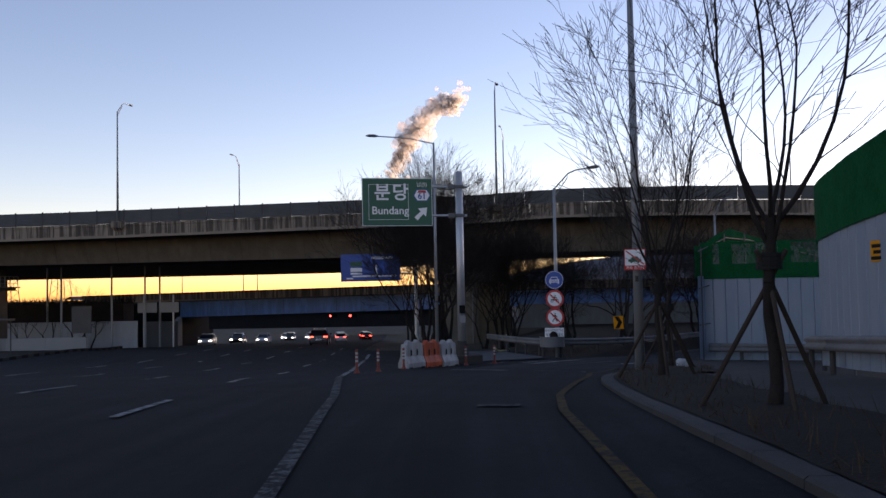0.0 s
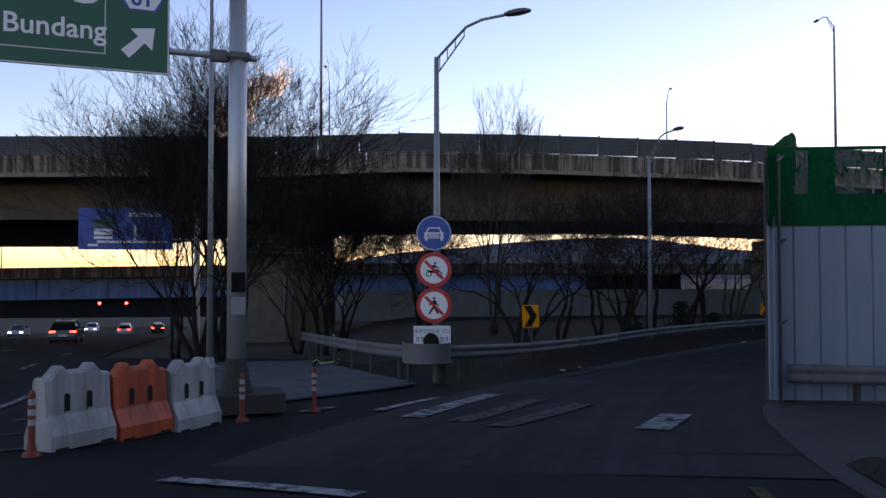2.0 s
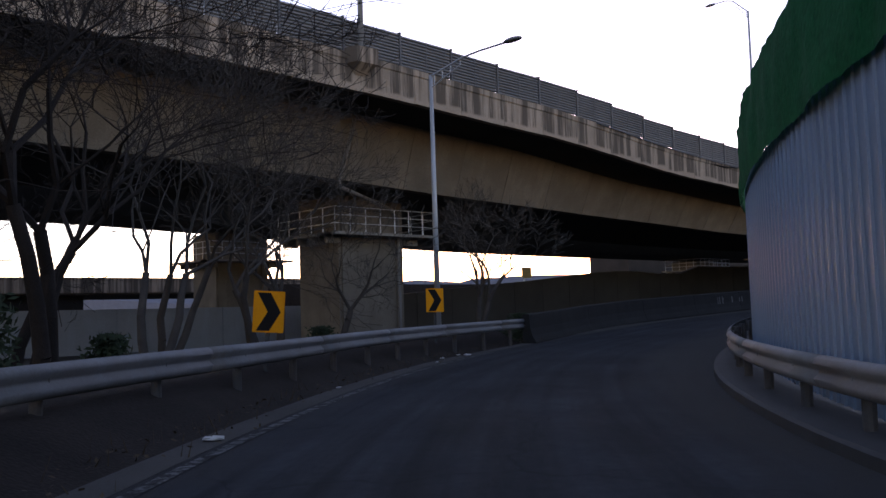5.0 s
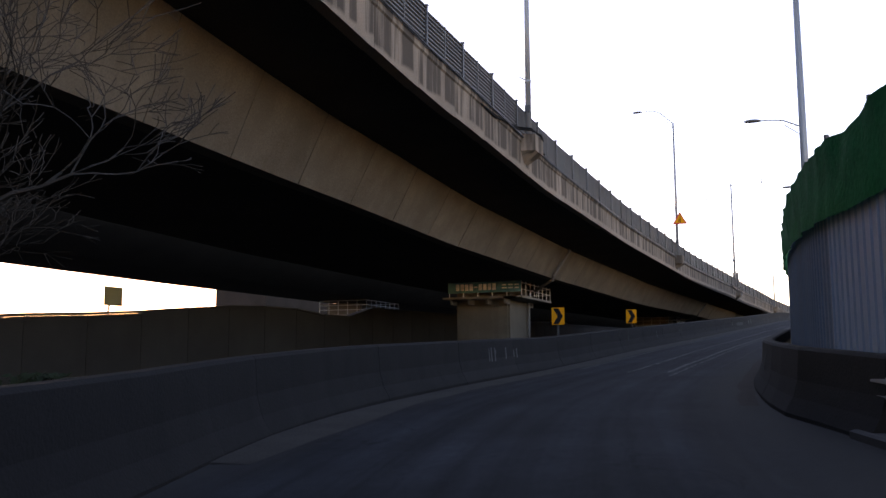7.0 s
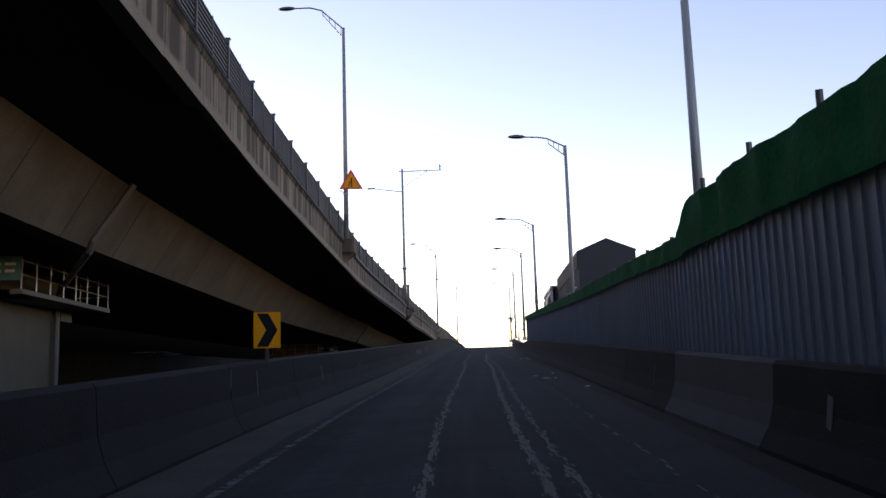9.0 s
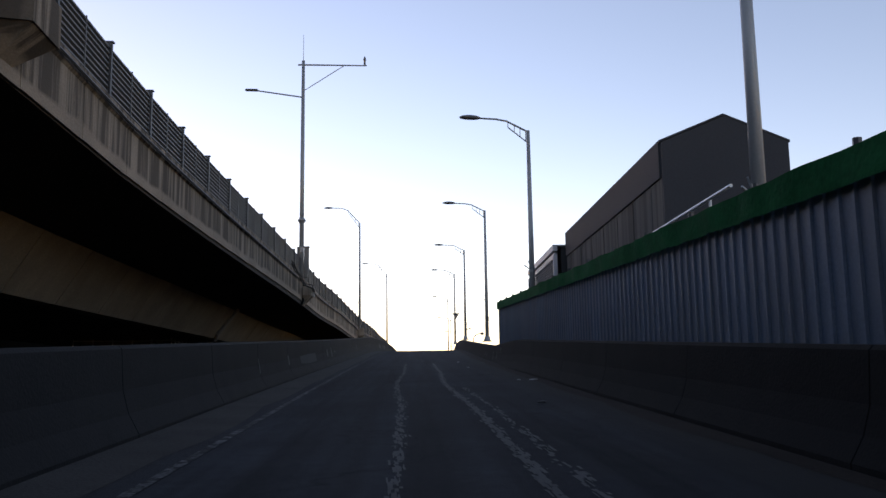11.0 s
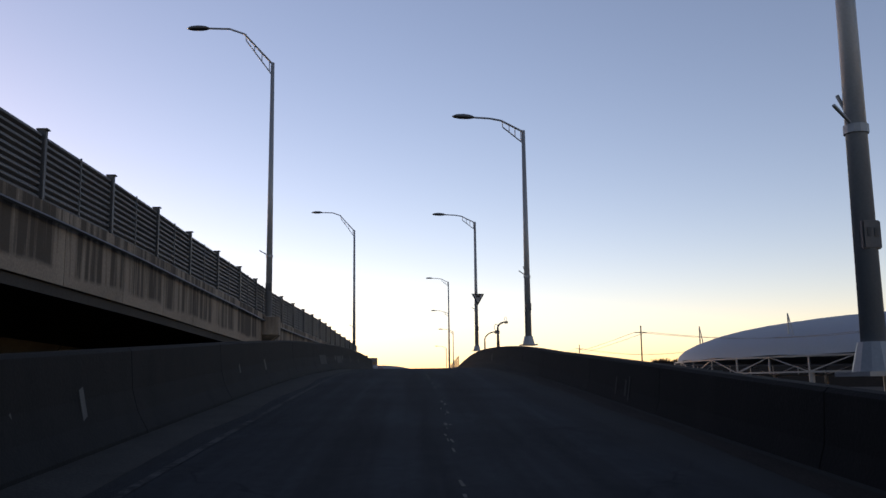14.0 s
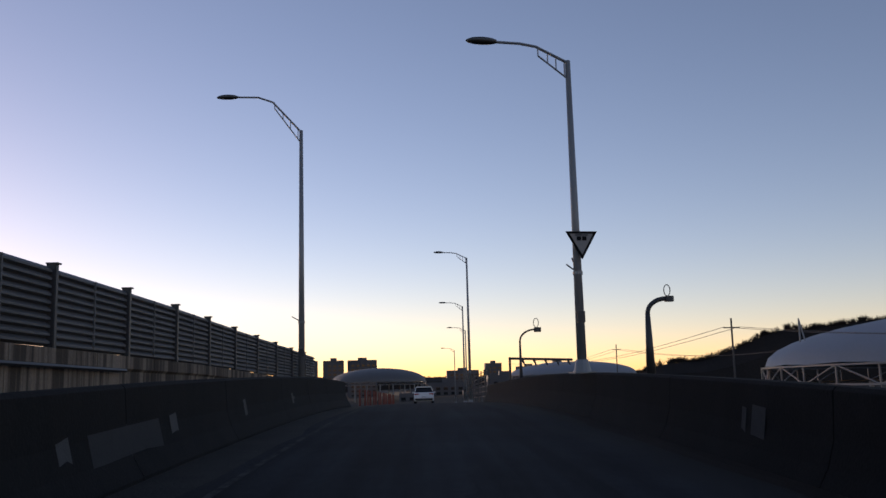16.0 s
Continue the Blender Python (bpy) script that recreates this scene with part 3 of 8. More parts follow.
    tagged(ob, "dusty pale concrete island at the fork of the roads", "traffic island", kind="structure")


verge()


def road_z(x, y):
    z = slope(y)
    if y > 33:
        q = min(LANE, key=lambda p: (p.x - x) ** 2 + (p.y - y) ** 2)
        if (q.x - x) ** 2 + (q.y - y) ** 2 < 16:
            z = lane_z(q, x, y) + 0.02
    return z


def marking(pts, width, material, label="worn white road line"):
    bm = bmnew()
    P = [Vector((x, y, 0)) for x, y in pts]
    fine = []
    for a, b in zip(P, P[1:]):
        k = max(1, int((b - a).length / 1.0))
        fine += [a + (b - a) * j / k for j in range(k)]
    fine.append(P[-1])
    N = sides(fine)
    prev = None
    for p, n in zip(fine, N):
        a, b = p + n * width / 2, p - n * width / 2
        row = [bm.verts.new((q.x, q.y, road_z(q.x, q.y) + 0.02)) for q in (a, b)]
        if prev:
            bm.faces.new((prev[0], prev[1], row[1], row[0]))
        prev = row
    ob = finish("road_marking", bm, material)
    return tagged(ob, label, "road marking", kind="structure")


DIRX = -0.105
for lane_x, start in ((-1.75, 15.0), (-5.2, 20.0), (-8.6, 15.5), (-12.0, 18.0)):
    for k in range(7):
        y0 = start + k * 8.4
        x0 = lane_x + DIRX * (y0 - 15)
        marking([(x0, y0), (x0 + DIRX * 3.0, y0 + 3.0)], 0.14, WHITE, "white lane dash on the main road")
marking([(1.95, 7.0), (1.55, 10.5), (1.15, 14.0), (0.62, 18.5)], 0.15, FADED, "rubbed white edge line")
marking([(0.62, 18.5), (-0.2, 23.8), (-0.9, 28.2)], 0.16, FADED, "rubbed white edge line")
marking([(-0.9, 28.2), (-3.3, 51.2), (-3.9, 57)], 0.16, WHITE, "white edge line of the main road")
for k in range(5):
    y0 = 31.5 + k * 2.2
    marking([(-0.95 - 0.1 * k, y0), (-0.1 + 0.12 * k, y0 + 0.9)], 0.18, FADED, "faded white hatch bar at the fork")
marking([(4.35, 8.0), (4.3, 12.5), (4.25, 15.2), (4.42, 18.0), (5.05, 21.5), (5.55, 24.0), (6.1, 28.3), (7.3, 32.2)], 0.13, YELLOW, "worn yellow line along the kerb")
marking([(2.0, 33.8), (3.82, 32.6)], 0.28, WHITE, "white stop bar fragment")
marking([(4.7, 31.5), (5.25, 30.95)], 0.3, FADED, "faded white bar")
marking([(5.9, 30.1), (6.35, 29.4)], 0.3, WHITE, "white bar by the kerb")
marking([(3.1, 16.1), (3.7, 16.0)], 0.35, FADED, "faded white bar")
for x0, y0, x1, y1, w, mt in ((5.05, 39.2, 7.3, 43.5, 0.42, WHITE), (5.7, 38.4, 7.85, 41.8, 0.42, FADED), (6.1, 37.5, 8.4, 40.7, 0.42, FADED), (8.1, 36.6, 9.3, 38.6, 0.5, WHITE)):
    marking([(x0, y0), (x1, y1)], w, mt, "zebra crossing bar across the slip road")
marking([(4.6, 40.4), (6.0, 42.9)], 0.2, WHITE, "white edge line dash")
marking([(8.1, 47.2), (10.9, 51.7)], 0.15, WHITE, "white edge line dash")
marking([(3.3, 40.6), (3.85, 41.4)], 0.2, WHITE, "white dash by the island")


def ramp_line(u, s0, s1, width, material, label):
    pts = [p for p in LANE if s0 <= p.x <= s1 and p.y > 40]
    bm = bmnew()
    sweep(bm, pts, [(u - width / 2, 0.028), (u + width / 2, 0.028)], closed=False)
    ob = finish("road_marking", bm, material)
    tagged(ob, label, "road marking", kind="structure")


ramp_line(2.1, 66, 128, 0.10, FADED, "faded edge line on the slip road")
ramp_line(2.1, 127.5, 205, 0.09, FAINT, "faded edge line on the slip road")
ramp_line(2.55, 12, 40, 0.14, FADED, "faded edge line on the slip road")


def drips():
    """Two lines of pale drips and cracks sealed along the slip road."""
    bm = bmnew()
    rnd = random.Random(4)
    for u0, dens, x0, x1 in ((0.25, 2.2, 64, 128), (-0.85, 4.2, 64, 128), (-1.15, 1.6, 62, 110), (-2.1, 0.35, 66, 90), (-0.5, 0.3, 128, 165)):
        pts = [p for p in LANE if x0 <= p.x <= x1]
        for p, n, q in zip(pts, sides(pts), pts[1:]):
            d = (q - p)
            for k in range(int(dens * 22)):
                if rnd.random() < 0.35:
                    continue
                c = p + d * rnd.random() + n * (u0 + rnd.gauss(0, 0.032) + 0.10 * noise.noise(p * 0.15)) + Vector((0, 0, 0.027))
                w, h = rnd.uniform(0.006, 0.024), rnd.uniform(0.02, 0.17)
                dd, nn = d.normalized() * h, n * w
                bm.faces.new([bm.verts.new(c + v) for v in (-dd - nn, dd - nn * rnd.random(), dd + nn, -dd + nn * rnd.random())])
    ob = finish("paint_drips", bm, PATCH)
    tagged(ob, "broken lines of pale paint drips along the asphalt", "paint drips", kind="stuff")


drips()

# ---------------------------------------------------------------- viaduct
# x, y of the outer edge, height of the louvre fence's top, height of the girder's bottom
EDGE = [(-140, 89.5, 10.1, 5.75), (-60, 85.2, 10.3, 5.8), (-39, 84.0, 10.4, 5.8), (0, 82.0, 10.85, 5.85), (10, 81.4, 11.25, 5.9), (18, 81.0, 11.2, 5.9), (28, 80.5, 11.0, 5.9), (38, 80.2, 10.6, 5.7), (48, 80.1, 10.1, 5.3),
        (60, 80.1, 9.1, 4.95), (71, 80.25, 8.64, 4.7), (85, 80.3, 8.45, 4.6), (106, 79.8, 8.3, 4.5), (137, 78.0, 8.2, 4.6), (150, 76.9, 8.1, 4.45), (160, 76.1, 7.95, 4.3), (180, 74.3, 7.83, 4.2), (200, 72.4, 7.45, 4.0), (230, 69.6, 7.0, 3.5), (330, 60.3, 5.0, 1.5)]


def edge(x):
    y, f, b = lerp_table(EDGE, x)
    return Vector((x, y, f)), b


def girth(x):
    """How tall parapet and louvre fence stand: taller over the fork than beside the slip road."""
    return 1.17 - 0.17 * min(1.0, max(0.0, (x - 38) / 45)) - 0.07 * min(1.0, max(0.0, (x - 100) / 25))


def viaduct():
    t = thing("viaduct", Matrix(), "long concrete road viaduct with louvred fence and stained parapet", "viaduct", kind="structure")
    xs = [-140 + 3.0 * k for k in range(157)]
    top = [edge(x)[0] for x in xs]
    low = [edge(x)[1] for x in xs]
    # deck with its thin cantilever, and two box girders under it
    N = sides(top)
    def shell(name, prof, material, x0=-999, x1=999, label="", sink=()):
        bm = bmnew()
        rings = []
        for p, b, n in zip(top, low, N):
            if x0 <= p.x <= x1:
                if sink:
                    b -= lerp_table(sink, p.x)[0]
                rings.append([bm.verts.new(Vector((p.x, p.y, 0)) + n * u + Vector((0, 0, z(p.z, b)))) for u, z in prof])
        k = len(prof)
        for a, b in zip(rings, rings[1:]):
            for j in range(k):
                bm.faces.new((a[j], a[(j + 1) % k], b[(j + 1) % k], b[j]))
        bm.faces.new(rings[0])
        bm.faces.new(rings[-1][::-1])
        bmesh.ops.recalc_face_normals(bm, faces=bm.faces[:])
        return part(name, bm, material, t, label)
    shell("deck", [(0.05, lambda f, b: f - 2.15), (0.05, lambda f, b: f - 2.0), (17.5, lambda f, b: f - 1.9), (17.5, lambda f, b: f - 2.15), (14.6, lambda f, b: f - 2.35), (3.0, lambda f, b: f - 2.35)], SOFFIT, label="concrete deck slab, shade under it put into the colour")
    shell("girder_core", [(3.1, lambda f, b: f - 2.36), (4.0, lambda f, b: b + 0.02), (13.0, lambda f, b: b + 0.02), (14.4, lambda f, b: f - 2.36)], SOFFIT, label="underside of the box girder, shade put into its colour")
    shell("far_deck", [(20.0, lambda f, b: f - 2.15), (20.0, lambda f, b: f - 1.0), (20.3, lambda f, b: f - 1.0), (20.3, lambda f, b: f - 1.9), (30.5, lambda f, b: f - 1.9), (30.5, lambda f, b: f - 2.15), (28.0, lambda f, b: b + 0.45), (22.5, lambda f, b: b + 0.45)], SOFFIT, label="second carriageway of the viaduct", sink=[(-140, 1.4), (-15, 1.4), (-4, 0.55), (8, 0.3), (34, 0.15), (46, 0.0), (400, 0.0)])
    shell("road_surface", [(0.3, lambda f, b: f - 1.99), (0.3, lambda f, b: f - 1.94), (17.2, lambda f, b: f - 1.84), (17.2, lambda f, b: f - 1.89)], RAMP_ASPHALT, label="asphalt on the viaduct deck")
    # girder web, cast in segments with open joints
    x = -126.0
    while x < 300:
        pts = [edge(x + k * 1.0) for k in range(4)]
        nn = sides([p for p, _ in pts])
        bm = bmnew()
        rings = []
        for (p, b), n in zip(pts, nn):
            base = Vector((p.x, p.y, 0))
            rings.append([bm.verts.new(base + n * u + Vector((0, 0, z))) for u, z in ((3.02, p.z - 2.37), (3.93, b), (4.4, b - 0.005), (3.5, p.z - 2.37))])
        for a, c in zip(rings, rings[1:]):
            for j in range(4):
                bm.faces.new((a[j], a[(j + 1) % 4], c[(j + 1) % 4], c[j]))
        bm.faces.new(rings[0])
        bm.faces.new(rings[-1][::-1])
        bmesh.ops.recalc_face_normals(bm, faces=bm.faces[:])
        part("web_segment", bm, WEB, t)
        x += 3.03
    # parapet segments
    x = -126.0
    while x < 196:
        pts = [edge(x + k * 0.8)[0] for k in range(4)]
        bm = bmnew()
        g = girth(x + 1.2)
        sweep(bm, pts, [(0.0, -2.14 * g), (0.0, -1.26 * g), (-0.04, -1.22 * g), (-0.04, -1.03 * g), (0.25, -1.01 * g), (0.3, -2.0 * g), (0.3, -2.14 * g)])
        part("parapet_segment", bm, STAINED, t)
        x += 2.42
    # conduit along the parapet's foot
    bm = bmnew()
    pipe(bm, [edge(52 + 3 * k)[0] + Vector((0, -0.09, -1.17)) for k in range(42)], 0.028, 5)
    part("conduit", bm, DARKSTEEL, t)
    # a cable bundle that drops over the parapet's face, and slack cables draped round the lamp corbel
    e = edge(130.8)[0]
    bm = bmnew()
    pipe(bm, [e + Vector(q) for q in ((0.5, -0.07, -1.12), (0.1, -0.1, -1.2), (0.0, -0.06, -1.5), (-0.1, -0.05, -2.05), (-0.1, 0.1, -2.2))], 0.05, 6)
    part("cable_drop", bm, SIGNBLACK, t, "black cables hanging over the parapet")
    for off, sag in ((0.0, 0.0), (0.06, 0.05)):
        bm = bmnew()
        e = edge(67.1)[0]
        pipe(bm, [e + Vector(q) for q in ((-7.0, -0.08, -1.0 + off), (-3.5, -0.09, -1.12 - sag), (-1.2, -0.12, -1.02 + off), (-0.65, -0.4, -0.96 + off), (0.0, -0.56, -1.0 - sag), (0.62, -0.44, -1.04), (1.1, -0.1, -1.16), (2.0, -0.09, -1.2))], 0.03, 5)
        part("cable", bm, SIGNBLACK, t)
    # louvre fence: one post and one panel to a bay
    bay = 2.6
    bm = bmnew()
    box(bm, (0, 0, -0.48), (0.09, 0.12, 1.1), bevel=0.01)
    box(bm, (0, -0.01, 0.072), (0.11, 0.15, 0.022))
    post_me = part("louvre_post", bm, DARKSTEEL, t).data
    bm = bmnew()
    for k in range(10):
        z = -0.95 + k * 0.102
        prof = ((0.03, -0.050), (-0.026, -0.026), (-0.026, 0.004), (0.03, 0.050), (0.04, 0.050), (0.04, -0.050))
        ends = [[bm.verts.new((u, yy, z + zz)) for yy, zz in prof] for u in (0.05, bay - 0.05)]
        for j in range(6):
            bm.faces.new((ends[0][j], ends[1][j], ends[1][(j + 1) % 6], ends[0][(j + 1) % 6]))
    box(bm, (bay / 2, 0.05, -0.49), (bay - 0.1, 0.012, 1.03))
    box(bm, (bay / 2, -0.025, -0.49), (0.03, 0.02, 0.98))
    panel_me = part("louvre_panel", bm, LOUVRE, t).data
    protos = [o for o in t.children if o.data in (post_me, panel_me)]
    for o in protos:
        bpy.data.objects.remove(o)
    x = -126.0
    while x < 196:
        p, q = edge(x)[0], edge(x + bay)[0]
        d = q - p
        ang = math.atan2(d.y, d.x)
        m = Matrix.Translation(p + Vector((0, 0.12, 0))) @ Matrix.Rotation(ang, 4, "Z")
        for me in (post_me, panel_me):
            o = new(me.name.split(".")[0], me)
            o.parent = t
            if me is panel_me:
                o.matrix_local = m @ Matrix.Shear("XY", 4, (0, 0)) @ Matrix(((1, 0, 0, 0), (0, 1, 0, 0), (d.z / d.xy.length, 0, girth(x), 0), (0, 0, 0, 1)))
            else:
                o.matrix_local = m @ Matrix.Diagonal((1, 1, girth(x), 1))
        x += bay
    return t


viaduct()


def pier(x, y, wx, wy, top, base, platform=True, banner=False, outfall=True, label="rectangular concrete bridge pier with inspection platform"):
    t = thing("bridge_pier", pose(x, y, base), label, "bridge pier", "piers of the viaduct")
    h = top - base
    bm = bmnew()
    box(bm, (0, 0, h / 2), (wx, wy, h), bevel=0.12)
    part("shaft", bm, WEB, t)
    pz = 3.75 - base
    if platform:
        bm = bmnew()
        for sx in (-1, 1):
            box(bm, (sx * (wx / 2 + 0.55), -0.2, pz), (1.1, wy + 1.2, 0.12))
        box(bm, (0, -wy / 2 - 0.55, pz), (wx + 2.2, 1.1, 0.12))
        for sx in (-1, 1):
            for k in range(4):
                box(bm, (sx * (wx / 2 + 0.4), -wy / 2 + k * wy / 3, pz - 0.2), (0.8, 0.12, 0.3))
        part("platform", bm, CONCRETE, t)
        bm = bmnew()
        loop = [(-wx / 2 - 1.05, wy / 2), (-wx / 2 - 1.05, -wy / 2 - 1.05), (wx / 2 + 1.05, -wy / 2 - 1.05), (wx / 2 + 1.05, wy / 2)]
        for zz in (0.35, 0.7, 1.05):
            pipe(bm, [(a, b, pz + 0.06 + zz) for a, b in loop], 0.024, 5)
        for (a, b), (c, d) in zip(loop, loop[1:]):
            k = max(2, int(math.hypot(c - a, d - b) / 0.8))
            for j in range(k + 1):
                px, py = a + (c - a) * j / k, b + (d - b) * j / k
                tube(bm, (px, py, pz + 0.06), (px, py, pz + 1.11), 0.024, n=5)
        part("railing", bm, GALV, t)
    bm = bmnew()
    pts = [(wx / 2 - 0.5, -wy / 2 - 0.16, 0.1), (wx / 2 - 0.5, -wy / 2 - 0.16, h - 1.2)]
    if outfall:
        # up to the girder's lower edge and on across its sloping web to the deck
        f = edge(x)[0].z - base
        pts += [(wx / 2 - 1.2, -wy / 2 - 0.5, h - 0.75), (-wx / 2 - 2.4, -wy / 2 - 3.2, h - 0.42), (-wx / 2 - 2.5, -wy / 2 - 3.3, h - 0.2), (-wx / 2 - 2.3, -wy / 2 - 4.15, f - 2.42)]
    pipe(bm, pts, 0.085, 8)
    part("drainpipe", bm, CABINET, t)
    if banner:
        bt = thing("banner", pose(x - wx / 2 - 1.13, y - 0.5, base + pz + 0.72, 0, 0, -90), "faded teal and red cloth banner tied to the platform railing", "banner")
        bm = bmnew()
        nx = 20
        prev = None
        for i in range(nx + 1):
            u = -2.15 + 4.3 * i / nx
            dy = 0.015 * math.sin(i * 1.3) + 0.01 * math.sin(i * 2.9)
            row = [bm.verts.new((u, dy + dt, z)) for dt in (0, 0.006) for z in (-0.45, 0.1, 0.5)]
            if prev:
                for q in ((0, 1), (1, 2), (4, 3), (5, 4), (3, 0), (2, 5)):
                    bm.faces.new((prev[q[0]], row[q[0]], row[q[1]], prev[q[1]]))
            prev = row
        part("cloth", bm, BANNER, bt)
        for nm, u0, u1, m_ in (("red_field", -2.1, -0.9, BANNERRED), ("orange_field", -0.88, 0.25, BANNERORANGE), ("blue_field", 0.27, 1.15, SIGNBLACK), ("pink_field", 1.17, 2.1, BANNERPINK)):
            bm = bmnew()
            box(bm, ((u0 + u1) / 2, -0.04, 0.32), (u1 - u0, 0.012, 0.3))
            part(nm, bm, m_, bt)
        rnd = random.Random(3)
        bars(bt, SIGNWHITE, [((-1.55 + k * 0.27, -0.05, -0.14), (0.2, 0.012, 0.36 if k != 4 else 0.08)) for k in range(9)] + [((1.2 + (k % 3) * 0.36, -0.05, -0.06 - 0.17 * (k // 3)), (rnd.uniform(0.22, 0.33), 0.012, 0.07)) for k in range(6)], "faded pale print")
        lettering("letters", "아파트", 0.26, (1.64, -0.052, 0.33), SIGNWHITE, bt, 0.004)
        bars(bt, BANNER, [((-0.7 + k * 0.24, -0.05, 0.33), (0.16, 0.012, 0.18)) for k in range(4)], "dark print")
    return t


for px in (-48.5, 0.5, 44.5, 88.5, 134, 180):
    e, b = edge(px)
    pier(px, e.y + 8.6, 3.7, 3.2, b + 0.3, ground_z(px, 90) - 0.3, banner=(px == 88.5))
for px in (-62, 4, 48, 102, 146):
    e, b = edge(px)
    pier(px, e.y + 25.3, 3.6, 3.0, b + 0.2, ground_z(px, 112) - 0.3, outfall=False, label="distant rectangular bridge pier in deep shade")


# ---------------------------------------------------------------- street lamps
def lamp_arm(bm, reach, rise, truss=True):
    """Arm in the local xz plane from the top of the pole towards +x."""
    a = [(0, 0, -0.05), (0.45 * reach, 0, rise * 0.85), (0.68 * reach, 0, rise), (reach, 0, rise * 1.02)]
    pipe(bm, a, 0.035, 6)
    if truss:
        b = [(0, 0, -0.45), (0.42 * reach, 0, rise * 0.85 - 0.22)]
        pipe(bm, b, 0.022, 5)
        for k in (0.12, 0.4, 0.68, 1.0):
            x = 0.42 * reach * k
            tube(bm, (x, 0, -0.45 + (rise * 0.85 + 0.23) * k), (x, 0, -0.05 + (rise * 0.85 + 0.05) * k), 0.016, n=5)


def street_lamp(at, top, toward, reach, rise, truss=True, r=0.11, base=True, label="grey tapered steel street lamp with a bracketed arm", flags=False, group="street lamps"):
    x, y, z = at
    ang = math.atan2(toward[1], toward[0])
    t = thing("street_lamp", pose(x, y, z, 0, 0, math.degrees(ang)), label, "street lamp", group)
    h = top - z
    bm = bmnew()
    tube(bm, (0, 0, 0), (0, 0, h), r, r * 0.55, 12)
    part("pole", bm, POLE, t, smooth=True)
    if base:
        bm = bmnew()
        tube(bm, (0, 0, 0), (0, 0, 0.3), r * 1.9, r * 1.25, 12)
        box(bm, (0, 0, 0.02), (r * 4.4, r * 4.4, 0.04))
        part("base", bm, POLE, t)
    bm = bmnew()
    lamp_arm(bm, reach - 0.35, rise, truss)
    bmesh.ops.translate(bm, verts=bm.verts[:], vec=(0, 0, h))
    part("arm", bm, POLE, t)
    bm = bmnew()
    hd = bmesh.ops.create_uvsphere(bm, u_segments=12, v_segments=8, radius=0.5)
    for v in hd["verts"]:
        v.co = Vector((v.co.x * 0.78, v.co.y * 0.3, v.co.z * (0.2 if v.co.z > 0 else 0.12)))
    bmesh.ops.translate(bm, verts=bm.verts[:], vec=(reach, 0, h + rise * 1.02))
    part("lamp_head", bm, LAMPHEAD, t, smooth=True)
    if flags:
        bm = bmnew()
        for s in (0.3, -0.3):
            tube(bm, (0, 0, 2.25), (0.3 if s > 0 else 0.08, s * 0.4, 2.42 if s > 0 else 2.6), 0.018, n=5)
        tube(bm, (0, 0, 2.2), (0, 0, 2.28), r * 1.02, n=12)
        part("flag_holder", bm, POLE, t)
        bm = bmnew()
        box(bm, (0.0, r * 0.75, 1.25), (r * 1.7, r * 0.5, 0.26), bevel=0.012)
        plate = part("notice", bm, DARKSTEEL, t, "strapped dark notice plate")
        bars(plate, PATCH, [((-0.035 + 0.07 * k, r * 1.0 + 0.002, 1.27), (0.035, 0.006, 0.08)) for k in range(2)])
    return t


for x, y, zb, zt in ((59.6, 71.47, 0.2, 9.4), (79.4, 71.45, 1.2, 10.25), (100.6, 70.5, 2.3, 11.0), (119.75, 69.83, 3.9, 11.05), (139.65, 68.71, 4.75, 12.16), (160.9, 67.56, 5.95, 13.13), (181.57, 66.33, 6.55, 13.79), (226.2, 62.95, 5.0, 15.5), (252.0, 60.1, 4.5, 14.2), (276, 56.8, 4.0, 13.2), (320, 53.2, 3.2, 12.4)):
    street_lamp((x, y, zb), zt, (-0.1, 1), 2.05, 0.36, flags=True, group="lamps along the slip road", base=x > 132)
for x in (-64, -30.3, 4.25, 38.4, 67.1, 101, 161.2, 191.8):
    e, b = edge(x)
    street_lamp((x, e.y - 0.12, e.z - 1.3), e.z + (9.1 if x < 5 else 7.45 if x > 120 else 8.3), (0.1, 1), 2.5, 1.2 if x > 120 else 1.02, group="lamps along the viaduct", base=True, flags=True)
    # bracket that widens the parapet under the lamp
    t = thing("lamp_corbel", pose(x, e.y, e.z - 1.3), "stained concrete corbel bracket under a viaduct lamp", "corbel", "corbels of the viaduct")
    bm = bmnew()
    prism(bm, [(-0.6, 0.08), (-0.48, -0.48), (0.48, -0.48), (0.6, 0.08)], -0.3, 0.26)
    lo = [bm.verts.new(q) for q in ((-0.56, 0.08, -0.3), (-0.45, -0.45, -0.3), (0.45, -0.45, -0.3), (0.56, 0.08, -0.3))]
    tip = [bm.verts.new(q) for q in ((-0.15, 0.08, -0.72), (0.15, 0.08, -0.72))]
    for fc in ((lo[0], lo[1], tip[0]), (lo[1], lo[2], tip[1], tip[0]), (lo[2], lo[3], tip[1])):
        bm.faces.new(fc)
    part("bracket", bm, STAINED, t)
for x, up in ((-27.3, 8.2), (5.5, 9.9), (39, 9.0)):
    e, b = edge(x)
    street_lamp((x, e.y + 29.8, e.z - 2.0), e.z + up, (-0.2, -1), 2.0, 0.9, group="lamps along the viaduct", base=False)
street_lamp((6.6, 47.05, -0.65), 7.56, (1.67, -1.45), 2.3, 0.75, base=False, group="lamps at the fork")
street_lamp((17.87, 61.35, -1.0), 7.19, (0.35, -2.24), 2.3, 0.78, group="lamps at the fork")
